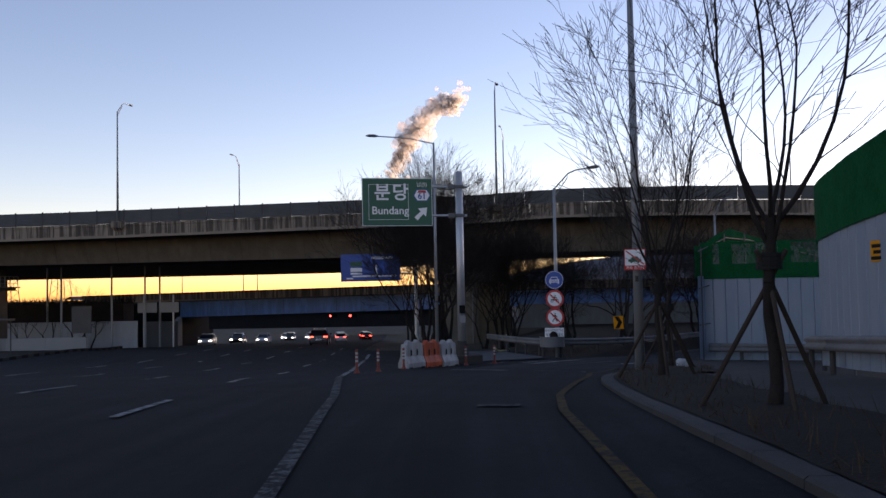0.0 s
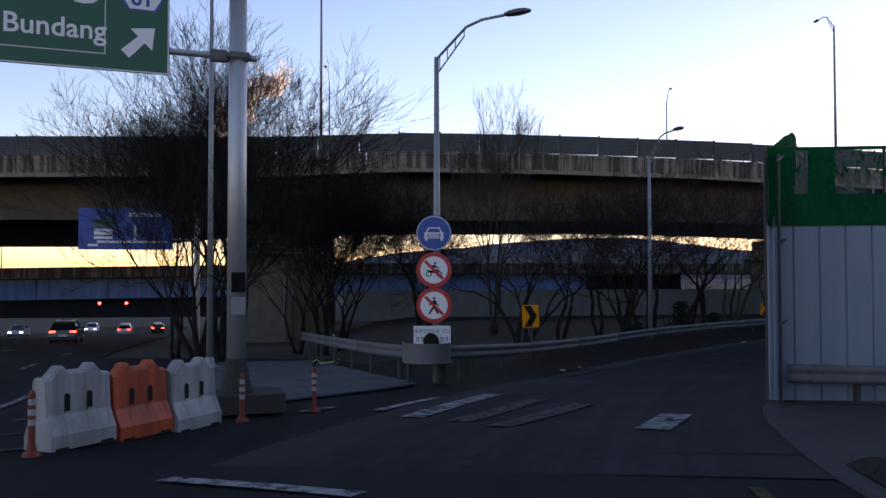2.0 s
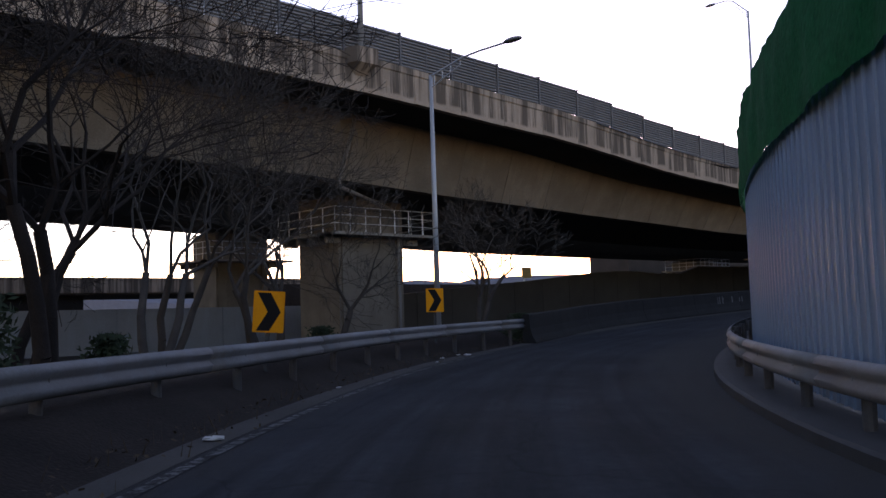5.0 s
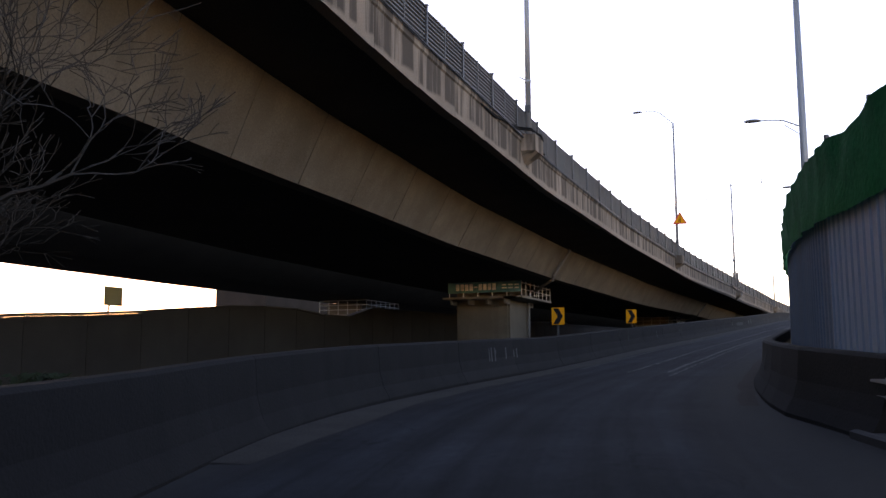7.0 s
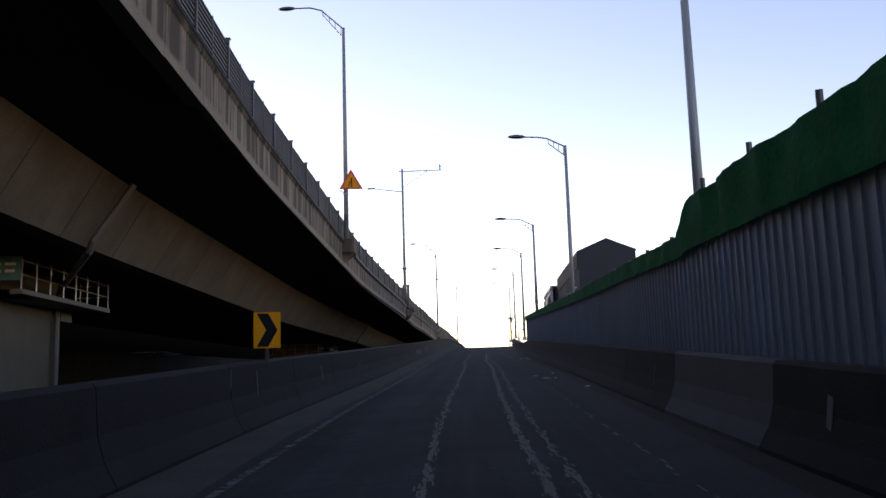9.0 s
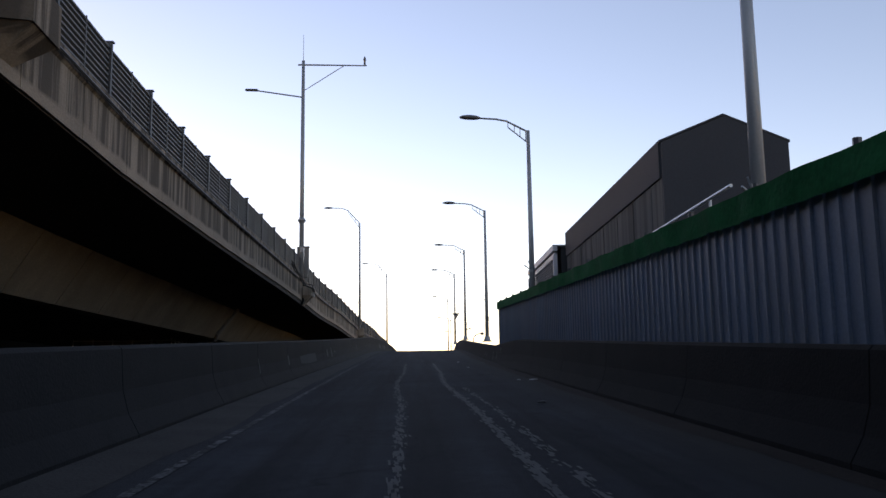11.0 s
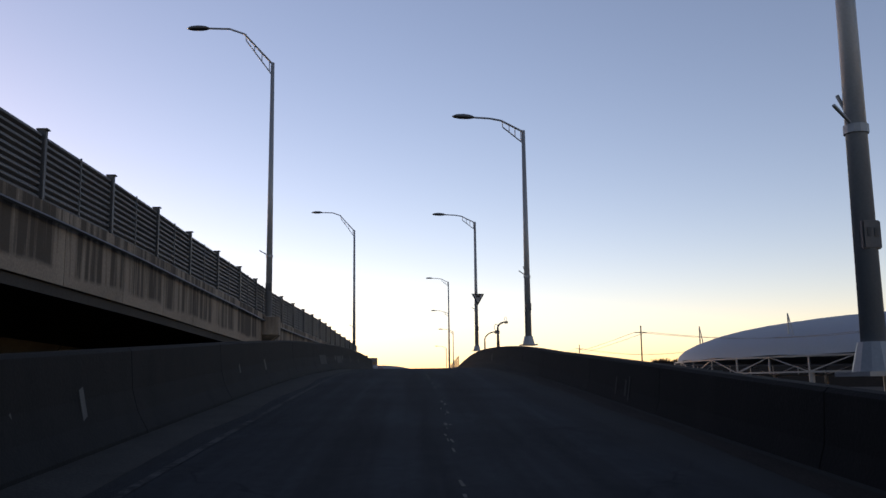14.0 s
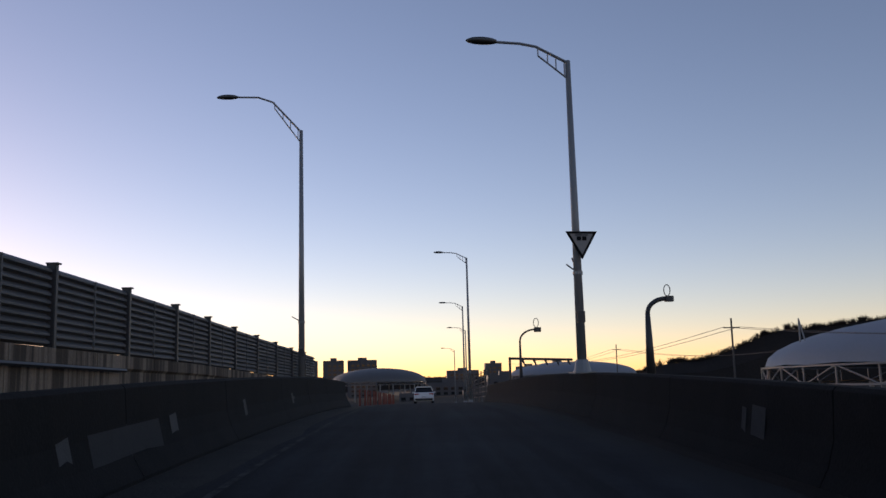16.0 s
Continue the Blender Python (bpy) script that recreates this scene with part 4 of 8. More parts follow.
street_lamp((39.44, 77.66, -1.0), 8.29, (0.05, -3.9), 3.7, 0.3, group="lamps at the fork")
street_lamp((0.42, 53.2, -0.75), 10.95, (-3.27, -1.55), 3.6, 0.2, truss=False, r=0.1, label="dark steel street lamp with a long curved arm", group="lamps at the fork")
street_lamp((7.6, 29.3, 0.35), 12.2, (-1, -0.3), 2.2, 0.6, r=0.15, base=False, group="lamps at the fork", label="tall grey steel lamp post carrying a prohibition sign")


def camera_mast():
    e, b = edge(131.2)
    t = thing("camera_mast", pose(131.2, e.y + 0.1, e.z - 1.35), "grey steel mast with cross arms and control cabinet", "mast")
    z0 = e.z - 1.35
    top = 17.7 - z0
    bm = bmnew()
    tube(bm, (0, 0, 0), (0, 0, top), 0.12, 0.075, 12)
    tube(bm, (0, 0, top), (0, 0, top + 1.3), 0.014, 0.008, 5)
    part("pole", bm, POLE, t, smooth=True)
    bm = bmnew()
    tube(bm, (0, 0, 3.0), (0, 0, 3.12), 0.12, 0.2, 12)
    tube(bm, (0, 0, 3.12), (0, 0, 3.24), 0.2, 0.12, 12)
    part("collar", bm, POLE, t)
    bm = bmnew()
    tube(bm, (0, 0.25, top - 0.2), (0.1, -3.0, top - 0.15), 0.04, 0.03, 6)
    tube(bm, (0, 0, top - 1.5), (0.06, -1.9, top - 0.2), 0.02, 0.02, 5)
    part("camera_arm", bm, POLE, t)
    bm = bmnew()
    tube(bm, (0, 0, top - 1.8), (0, 2.2, top - 1.5), 0.035, 0.03, 6)
    part("lamp_arm", bm, POLE, t)
    bm = bmnew()
    box(bm, (0, 2.4, top - 1.48), (0.2, 0.6, 0.09), bevel=0.03)
    part("lamp_head", bm, LAMPHEAD, t)
    bm = bmnew()
    tube(bm, (0.1, -2.9, top - 0.15), (0.1, -2.9, top + 0.12), 0.05, 0.05, 8)
    tube(bm, (0.1, -2.9, top + 0.12), (0.1, -2.9, top + 0.3), 0.075, 0.03, 8)
    part("camera_housing", bm, LAMPHEAD, t)
    bm = bmnew()
    box(bm, (0.1, -0.23, 1.35), (0.3, 0.22, 1.05), bevel=0.015)
    box(bm, (0.1, -0.23, 1.89), (0.35, 0.27, 0.04))
    box(bm, (0.1, -0.22, 0.66), (0.24, 0.16, 0.34), bevel=0.015)
    part("control_cabinet", bm, CABINET, t, "brown-grey steel control cabinet")
    bm = bmnew()
    box(bm, (0.1, 0.06, 1.2), (0.12, 0.3, 1.4), bevel=0.015)
    part("control_cabinet", bm, CABINET, t)
    bm = bmnew()
    box(bm, (-0.12, -0.02, 1.75), (0.02, 0.16, 0.24))
    part("notice", bm, PANEL, t, "small pale notice plate")
    bm = bmnew()
    box(bm, (0.62, -0.5, -0.25), (0.32, 0.14, 0.22), bevel=0.01)
    part("junction_box", bm, PANEL, t, "pale junction box")
    bm = bmnew()
    for k in range(6):
        a = math.pi * k / 3
        box(bm, (0.17 * math.cos(a), 0.17 * math.sin(a), 0.12), (0.1, 0.02, 0.22), Matrix.Rotation(0, 4, "Z"))
    tube(bm, (0, 0, 0), (0, 0, 0.04), 0.28, n=12)
    part("base_plate", bm, POLE, t)
    # corbel: a block that tapers back to the parapet below
    bm = bmnew()
    prism(bm, [(-0.66, -0.12), (-0.54, -0.5), (0.54, -0.5), (0.66, -0.12)], -0.42, 0.0)
    lo = [bm.verts.new(q) for q in ((-0.62, -0.12, -0.42), (-0.5, -0.47, -0.42), (0.5, -0.47, -0.42), (0.62, -0.12, -0.42))]
    tip = [bm.verts.new(q) for q in ((-0.2, -0.12, -0.85), (0.2, -0.12, -0.85))]
    for fc in ((lo[0], lo[1], tip[0]), (lo[1], lo[2], tip[1], tip[0]), (lo[2], lo[3], tip[1])):
        bm.faces.new(fc)
    part("bracket", bm, STAINED, t)
    for dz in (0.0, -0.07, -0.13):
        bm = bmnew()
        pipe(bm, [(-9 + 1.0 * k, (-0.30 if abs(k - 9) > 1 else -0.56) , -0.02 + dz + 0.03 * math.sin(k * 1.7 + dz * 30)) for k in range(12)], 0.022, 5)
        part("cable", bm, SIGNBLACK, t)


camera_mast()

# ---------------------------------------------------------------- concrete barriers of the ramp
LEFT_WALL = [(42.3, 76.3, -0.95), (45.0, 77.2, -0.85), (48.0, 78.1, -0.7), (52.0, 78.8, -0.52), (57.0, 79.25, -0.35), (63.0, 79.55, -0.15)]


def left_line():
    pts = curve_points(LEFT_WALL, 1.2)
    lane = [p for p in LANE if 66 < p.x < 199]
    pts += offset(lane, 3.38)
    return pts


def right_line():
    lane = [p for p in LANE if 51 < p.x < 214]
    pts = offset(lane, -3.62)
    for i, p in enumerate(pts):
        if p.x < 62:
            k = max(0.0, (62 - p.x) / 12)
            p.y -= 0.35 * k * k
    # it stands lower where the site fence ends
    for p in pts:
        p.z -= lerp_table([(0, 0.0), (119, 0.0), (129, 0.3), (153, 0.29), (164, 0.12), (180, 0.04), (300, 0.0)], p.x)[0]
    # it begins flush with the end of the guardrail
    return [Vector((49.7, 70.64, -0.69)), Vector((51.0, 71.10, -0.62))] + [p for p in pts if p.x > 51.9]


JERSEY = [(-0.12, 1.0), (-0.15, 0.55), (-0.22, 0.3), (-0.34, 0.08), (-0.34, -0.05), (0.14, -0.05), (0.14, 1.0), (0.1, 1.04), (-0.08, 1.04)]


def barrier_run(pts, flip, label, group, height=1.0):
    prof = [((-u if flip else u), v * height) for u, v in JERSEY]
    t = thing("concrete_barrier", Matrix(), label, "barrier", kind="structure")
    acc, start = 0.0, 0
    for i in range(1, len(pts)):
        acc += (pts[i] - pts[i - 1]).length
        if acc > 4.4 or i == len(pts) - 1:
            seg = [p.copy() for p in pts[start:i + 1]]
            d = (seg[-1] - seg[-2]).normalized()
            seg[-1] = seg[-1] - d * 0.02
            bm = bmnew()
            sweep(bm, seg, prof)
            mid = (pts[start].x + pts[i].x) / 2
            part("barrier_segment", bm, PALEBARRIER if flip and 74.0 < mid < 78.4 else DARKBARRIER if flip else BARRIER, t)
            acc, start = 0.0, i
    return t


LL, RL = left_line(), right_line()
barrier_run(LL, False, "grey streaked concrete safety barrier along the slip road", "barriers")
barrier_run(RL, True, "grimy concrete safety barrier below the site fence, shade put into its colour", "barriers", 0.95)


def wall_patch(line, x, u, h, w, tall, count, flip, gap=0.16, big=False):
    """Pale mortar repairs on a barrier's face."""
    rnd = random.Random(int(x * 7))
    i = min(range(len(line) - 1), key=lambda k: abs(line[k].x - x))
    d = (line[i + 1] - line[i]).normalized()
    n = Vector((-d.y, d.x, 0)) * (-1 if not flip else 1)
    for k in range(count):
        ww, hh = (w, tall) if big else (w * rnd.uniform(0.7, 1.4), tall * rnd.uniform(0.7, 1.25))
        c = line[i] + d * (k * (gap + rnd.uniform(0, 0.22)))
        bm = bmnew()
        top, bot = h + hh / 2, h - hh / 2
        face = lambda z: 0.125 + max(0, (0.55 - z)) * 0.30
        q = [c + d * a + n * (face(z) + 0.006) + Vector((0, 0, z)) for a, z in ((-ww / 2, bot), (ww / 2, bot + rnd.uniform(0, 0.04)), (ww / 2 - rnd.uniform(0, 0.02), top), (-ww / 2 + rnd.uniform(0, 0.02), top - rnd.uniform(0, 0.03)))]
        r = [p + n * 0.008 for p in q]
        a = [bm.verts.new(p) for p in q]
        b = [bm.verts.new(p) for p in r]
        bm.faces.new(a)
        bm.faces.new(b[::-1])
        for j in range(4):
            bm.faces.new((a[j], b[j], b[(j + 1) % 4], a[(j + 1) % 4]))
        bmesh.ops.recalc_face_normals(bm, faces=bm.faces[:])
        ob = finish("mortar_patch", bm, PALEBARRIER if big or (flip and x > 140) else PATCH)
        tagged(ob, "pale mortar patch on the concrete barrier", "mortar patch", "mortar patches")


for x, h, w, tall, n in ((60.0, 0.62, 0.12, 0.34, 5), (63.2, 0.6, 0.1, 0.3, 2), (77.1, 0.78, 0.06, 0.34, 1), (78.15, 0.68, 0.10, 0.42, 1), (78.9, 0.6, 0.06, 0.26, 1), (83.2, 0.76, 0.05, 0.3, 1), (85.0, 0.58, 0.07, 0.42, 1), (91, 0.6, 0.1, 0.3, 2), (108.5, 0.5, 0.12, 0.4, 1), (125.5, 0.5, 0.3, 0.38, 1), (126.45, 0.5, 0.32, 0.38, 1), (127.2, 0.5, 0.28, 0.37, 1), (127.95, 0.5, 0.36, 0.35, 1),
                         (137.15, 0.54, 0.07, 0.36, 1), (138.75, 0.48, 0.07, 0.38, 1), (139.6, 0.48, 0.09, 0.36, 1), (142.1, 0.48, 0.1, 0.38, 1), (149.2, 0.5, 0.09, 0.36, 1), (152.8, 0.48, 0.12, 0.34, 1), (114.1, 0.5, 0.22, 0.4, 1), (166.9, 0.42, 0.3, 0.36, 1), (167.6, 0.42, 0.24, 0.36, 1), (168.5, 0.44, 0.28, 0.34, 1), (169.1, 0.44, 0.22, 0.34, 1), (169.7, 0.46, 0.24, 0.34, 1), (173.3, 0.5, 0.3, 0.36, 1), (178.7, 0.5, 0.3, 0.36, 1), (184, 0.5, 0.2, 0.34, 2)):
    wall_patch(LL, x, 0, h, w, tall, n, False, gap=0.2)
for x, w, tall in ((118.0, 4.3, 0.44), (165.2, 2.2, 0.46), (171.5, 2.3, 0.46)):
    wall_patch(LL, x, 0, 0.42, w, tall, 1, False, big=True)
for x, n, w in ((57, 2, 0.12), (67.3, 2, 0.09), (72, 1, 0.12), (80.5, 2, 0.05), (125.7, 1, 0.2), (127.1, 1, 0.17), (131.4, 6, 0.05), (146, 3, 0.1), (172, 2, 0.12)):
    wall_patch(RL, x, 0, 0.55, w, 0.34 if n < 6 else 0.22, n, True, gap=0.24 if n < 6 else 0.2)
wall_patch(RL, 170.5, 0, 0.55, 0.4, 0.36, 1, True, big=True)
q = min(RL, key=lambda p: abs(p.x - 124.2))
t = thing("painted_mark", pose(124.2, q.y - 0.053 * (124.2 - q.x) + 0.175, q.z + 0.70, 0, 0, 177), "white characters painted on the dark concrete barrier", "painted mark")
lettering("letters", "P2", 0.27, (0, 0, 0), PATCH, t, 0.006)

# ---------------------------------------------------------------- guardrails
BEAM = [(0.0, 0.75), (-0.05, 0.72), (-0.075, 0.66), (-0.01, 0.60), (-0.01, 0.57), (-0.075, 0.51), (-0.05, 0.44), (0.0, 0.41), (0.012, 0.41), (-0.035, 0.45), (-0.06, 0.51), (0.005, 0.57), (0.005, 0.60), (-0.06, 0.66), (-0.035, 0.71), (0.012, 0.75)]


def guardrail(ctrl, flip, label, height=0.0):
    pts = curve_points(ctrl, 1.0)
    t = thing("guardrail", Matrix(), label, "guardrail", kind="structure")
    prof = [((-u if flip else u), v + height) for u, v in BEAM]
    acc, start = 0.0, 0
    for i in range(1, len(pts)):
        acc += (pts[i] - pts[i - 1]).length
        if acc > 3.9 or i == len(pts) - 1:
            bm = bmnew()
            seg = [p.copy() for p in pts[start:i + 1]]
            sweep(bm, seg, prof)
            part("beam", bm, RAILSTEEL, t, smooth=True)
            acc, start = 0.0, i
    acc = 9
    n = sides(pts)
    for i in range(1, len(pts)):
        acc += (pts[i] - pts[i - 1]).length
        if acc > 1.95:
            bm = bmnew()
            c = pts[i] + n[i] * (0.12 if not flip else -0.12)
            tube(bm, c + Vector((0, 0, -0.4)), c + Vector((0, 0, 0.70 + height)), 0.065, n=10)
            part("post", bm, POSTSTEEL, t)
            bm = bmnew()
            box(bm, pts[i] + n[i] * (0.05 if not flip else -0.05) + Vector((0, 0, 0.58 + height)), (0.1, 0.1, 0.26))
            part("spacer", bm, RAILSTEEL, t)
            acc = 0
    return pts


LEFT_RAIL = [(6.75, 47.3, -0.62), (8.2, 48.9, -0.72), (10.0, 51.2, -0.85), (13.3, 55.6, -1.0), (17.2, 60.2, -1.02), (22.0, 64.6, -1.02), (26.8, 68.1, -1.02), (31.5, 71.4, -1.0), (36.4, 74.2, -0.98), (42.4, 76.45, -0.93)]
guardrail(LEFT_RAIL, False, "galvanised corrugated guardrail along the verge", 0.12)
guardrail([(3.2, 60.5, -1.0), (4.2, 55.0, -0.85), (5.3, 49.8, -0.7), (6.05, 47.4, -0.62)], False, "galvanised corrugated guardrail behind the island", 0.12)
guardrail(offset([Vector(p) for p in RIGHT_RAIL], -0.12), True, "galvanised corrugated guardrail bulging round the site fence", 0.03)


def rail_nose():
    """Wide bull-nosed sheet that joins the two guardrails at the tip of the fork."""
    t = thing("guardrail_terminal", pose(6.35, 46.95, -0.62), "rounded pale steel terminal where two guardrails meet", "guardrail end")
    bm = bmnew()
    ring, inner = [], []
    for k in range(17):
        a = math.pi + math.pi * k / 16
        x, y = 0.58 * math.cos(a), 0.5 * math.sin(a)
        ring.append((x, y))
        inner.append((x * 0.97, y * 0.97))
    poly = [(-0.58, 0.45)] + ring + [(0.58, 0.45), (0.56, 0.45)] + inner[::-1] + [(-0.56, 0.45)]
    prism(bm, poly, 0.50, 0.97)
    part("shell", bm, NOSE, t, smooth=False)
    for z in (0.50, 0.97):
        bm = bmnew()
        pipe(bm, [(x, y, z) for x, y in [(-0.58, 0.45)] + ring + [(0.58, 0.45)]], 0.016, 6)
        part("rolled_edge", bm, NOSE, t)
    for sx in (-0.45, 0.45):
        bm = bmnew()
        tube(bm, (sx, 0.2, -0.3), (sx, 0.2, 0.9), 0.065, n=10)
        part("post", bm, POSTSTEEL, t)
    for sx in (-0.5, 0.5):
        for z in (0.55, 0.8):
            bm = bmnew()
            tube(bm, (sx * 1.15, 0.2, z), (sx * 1.2, 0.2, z), 0.022, n=6)
            part("bolt", bm, GALV, t)
    t = thing("sandbag", pose(6.42, 46.75, 0.31), "dark brown weathered sandbag resting on the guardrail terminal", "sandbag")
    bm = bmnew()
    bmesh.ops.create_icosphere(bm, subdivisions=3, radius=0.2)
    for v in bm.verts:
        v.co += v.co.normalized() * 0.05 * noise.noise(v.co * 6)
        v.co = Vector((v.co.x, v.co.y * 0.8, max(0.0, v.co.z * 1.0 + 0.1)))
    part("bag", bm, DIRT, t, smooth=True)


NOSE = mat("terminal_steel", (0.13, 0.135, 0.14), 0.6, 0.1, 0.2, 12, 40, 0.08, streak=0.4, stain=(0.13, 0.12, 0.11))


def kick_scooter(x, y, ang):
    z = slope(y) + 0.075
    t = thing("kick_scooter", pose(x, y, z, 0, 0, ang), "pale yellow electric kick scooter parked on the island", "scooter")
    bm = bmnew()
    box(bm, (0, 0, 0.14), (0.62, 0.16, 0.05), bevel=0.015)
    part("deck", bm, SCOOTER, t)
    bm = bmnew()
    pipe(bm, [(0.3, 0, 0.15), (0.44, 0, 0.3), (0.34, 0, 1.08)], 0.026, 8)
    part("stem", bm, SCOOTER, t)
    bm = bmnew()
    tube(bm, (0.335, -0.22, 1.09), (0.335, 0.22, 1.09), 0.015, n=8)
    part("handlebar", bm, RUBBER, t)
    for xx in (-0.38, 0.46):
        bm = bmnew()
        tube(bm, (xx, -0.03, 0.11), (xx, 0.03, 0.11), 0.11, n=20)
        w = part("wheel", bm, RUBBER, t, "black tyre")
        bm = bmnew()
        tube(bm, (xx, -0.036, 0.11), (xx, 0.036, 0.11), 0.05, n=12)
        part("hub", bm, RIM, w)
    for xx in (-0.38, 0.46):
        bm = bmnew()
        pipe(bm, [(xx + 0.14 * math.cos(a), 0, 0.11 + 0.14 * math.sin(a)) for a in [math.pi * (0.15 + 0.7 * k / 6) for k in range(7)]], 0.02, 5)
        part("mudguard", bm, SCOOTER, t)


SCOOTER = mat("scooter_paint", (0.42, 0.40, 0.16), 0.5, 0, 0.1, 10, 40, 0.03)
rail_nose()
kick_scooter(4.0, 54.9, 35)

# ---------------------------------------------------------------- site fence
FENCE = [(11.72, 39.8, -0.40), (12.35, 40.9, -0.45), (13.8, 42.6, -0.55), (15.6, 45.3, -0.75), (18.4, 49.2, -0.97), (20.6, 51.9, -1.07), (23.7, 55.2, -1.1), (27.4, 58.8, -1.12), (32.7, 62.7, -1.1), (38.5, 66.0, -1.05), (44.1, 68.3, -0.92), (50.6, 70.5, -0.65),
         (56.5, 71.55, -0.38), (66.5, 72.05, -0.04), (80, 71.75, 0.70), (94, 71.05, 1.45), (110.5, 70.4, 2.34), (124.0, 69.8, 3.06), (129.8, 69.5, 3.38)]
fpts = curve_points(FENCE, 0.5)
# distance along the line: foot of the sheets, their top, top of the tarpaulin, all above the ground
def fence_heights(x):
    return lerp_table([(10, 0.14, 3.2, 4.6), (12.2, 0.14, 3.42, 4.72), (13.2, 0.14, 3.5, 5.4), (14, 0.14, 3.58, 5.72), (19, 0.14, 3.88, 5.62), (26, 0.14, 3.72, 5.15), (40, 0.3, 3.55, 4.95), (48, 0.5, 3.23, 4.45), (52, 0.7, 2.97, 4.08), (60, 0.7, 2.96, 4.0), (67, 0.7, 2.92, 3.86), (74, 0.7, 2.83, 3.65), (78.6, 0.7, 2.74, 3.52), (79.5, 0.7, 2.65, 2.98), (101, 0.7, 2.50, 2.79), (111, 0.7, 2.43, 2.71), (122, 0.7, 2.39, 2.64), (131, 0.7, 2.36, 2.62)], x)


def site_fence():
    t = thing("site_fence", Matrix(), "corrugated blue-grey steel site fence topped with green tarpaulin", "fence", kind="structure")
    S = [0.0]
    for a, b in zip(fpts, fpts[1:]):
        S.append(S[-1] + (b - a).length)
    N = sides(fpts)

    def at(s):
        lo, hi = 0, len(S) - 1
        while hi - lo > 1:
            m = (lo + hi) // 2
            if S[m] <= s:
                lo = m
            else:
                hi = m
        k = (s - S[lo]) / max(1e-6, S[hi] - S[lo])
        return fpts[lo].lerp(fpts[hi], k), N[lo].lerp(N[hi], k).normalized()
    # sheets: each one holds two folded ribs
    s, w = 0.0, 0.616
    while s + w < S[-1]:
        bm = bmnew()
        rows_ = []
        for u, dpt in ((0.0, 0.0), (0.255, 0.0), (0.265, 0.032), (0.298, 0.032), (0.308, 0.0), (0.563, 0.0), (0.573, 0.032), (0.606, 0.032), (0.616, 0.0)):
            p, n = at(s + u)
            f0, f1, f2 = fence_heights(p.x)
            q = p + n * dpt
            f1 += 0.1
            rows_.append([bm.verts.new(q + Vector((0, 0, f0))), bm.verts.new(q + Vector((0, 0, f1))), bm.verts.new(q - n * 0.004 + Vector((0, 0, f1))), bm.verts.new(q - n * 0.004 + Vector((0, 0, f0)))])
        for a, b in zip(rows_, rows_[1:]):
            bm.faces.new((a[0], b[0], b[1], a[1]))
            bm.faces.new((a[1], b[1], b[2], a[2]))
            bm.faces.new((a[2], b[2], b[3], a[3]))
        part("sheet", bm, SHEET if at(s)[0].x < 53 else SHADESHEET, t)
        s += w + 0.004
    # tarpaulin, wrinkled
    bm = bmnew()
    prev = None
    s = 0.0
    while s <= S[-1]:
        p, n = at(s)
        f0, f1, f2 = fence_heights(p.x)
        amp = 0.25 if p.x > 79 else 1.0 if p.x > 50 else 0.35
        sag = amp * 0.02 * math.sin(s * 2.5) + amp * 0.05 * noise.noise(Vector((s * 0.7, 0, 0)))
        row = []
        for k in range(7):
            h = f1 - 0.06 + (f2 + sag - f1 + 0.06) * k / 6
            bulge = 0.11 + 0.07 * noise.noise(Vector((s * 1.4, h * 1.2, 2))) + 0.035 * noise.noise(Vector((s * 4, h * 2.6, 7)))
            row.append(bm.verts.new(p + n * bulge + Vector((0, 0, h))))
        if prev:
            for k in range(6):
                bm.faces.new((prev[k], row[k], row[k + 1], prev[k + 1]))
        prev = row
        s += 0.22
    part("tarpaulin", bm, GREEN, t, "wrinkled green tarpaulin", smooth=True)
    # steel uprights behind, standing a little above the tarpaulin
    s = 0.3
    while s < S[-1]:
        p, n = at(s)
        f0, f1, f2 = fence_heights(p.x)
        bm = bmnew()
        c = p - n * 0.08
        tube(bm, c + Vector((0, 0, -0.2)), c + Vector((0, 0, f2 + (0.27 if 50 < p.x < 79 else 0.12 if p.x > 79 else -0.05))), 0.045 if p.x > 50 else 0.03, n=6)
        part("upright", bm, DARKSTEEL, t)
        s += 2.45
    # pipe rails on the back
    bm = bmnew()
    for hz in (0.3, 0.62, 0.95):
        line = []
        for k in range(0, int(S[-1]), 3):
            p, n = at(float(k))
            f0, f1, f2 = fence_heights(p.x)
            line.append(p - n * 0.05 + Vector((0, 0, f0 + (f2 - f0) * hz)))
        pipe(bm, line, 0.024, 5)
    part("rail", bm, DARKSTEEL, t)
    return t


site_fence()


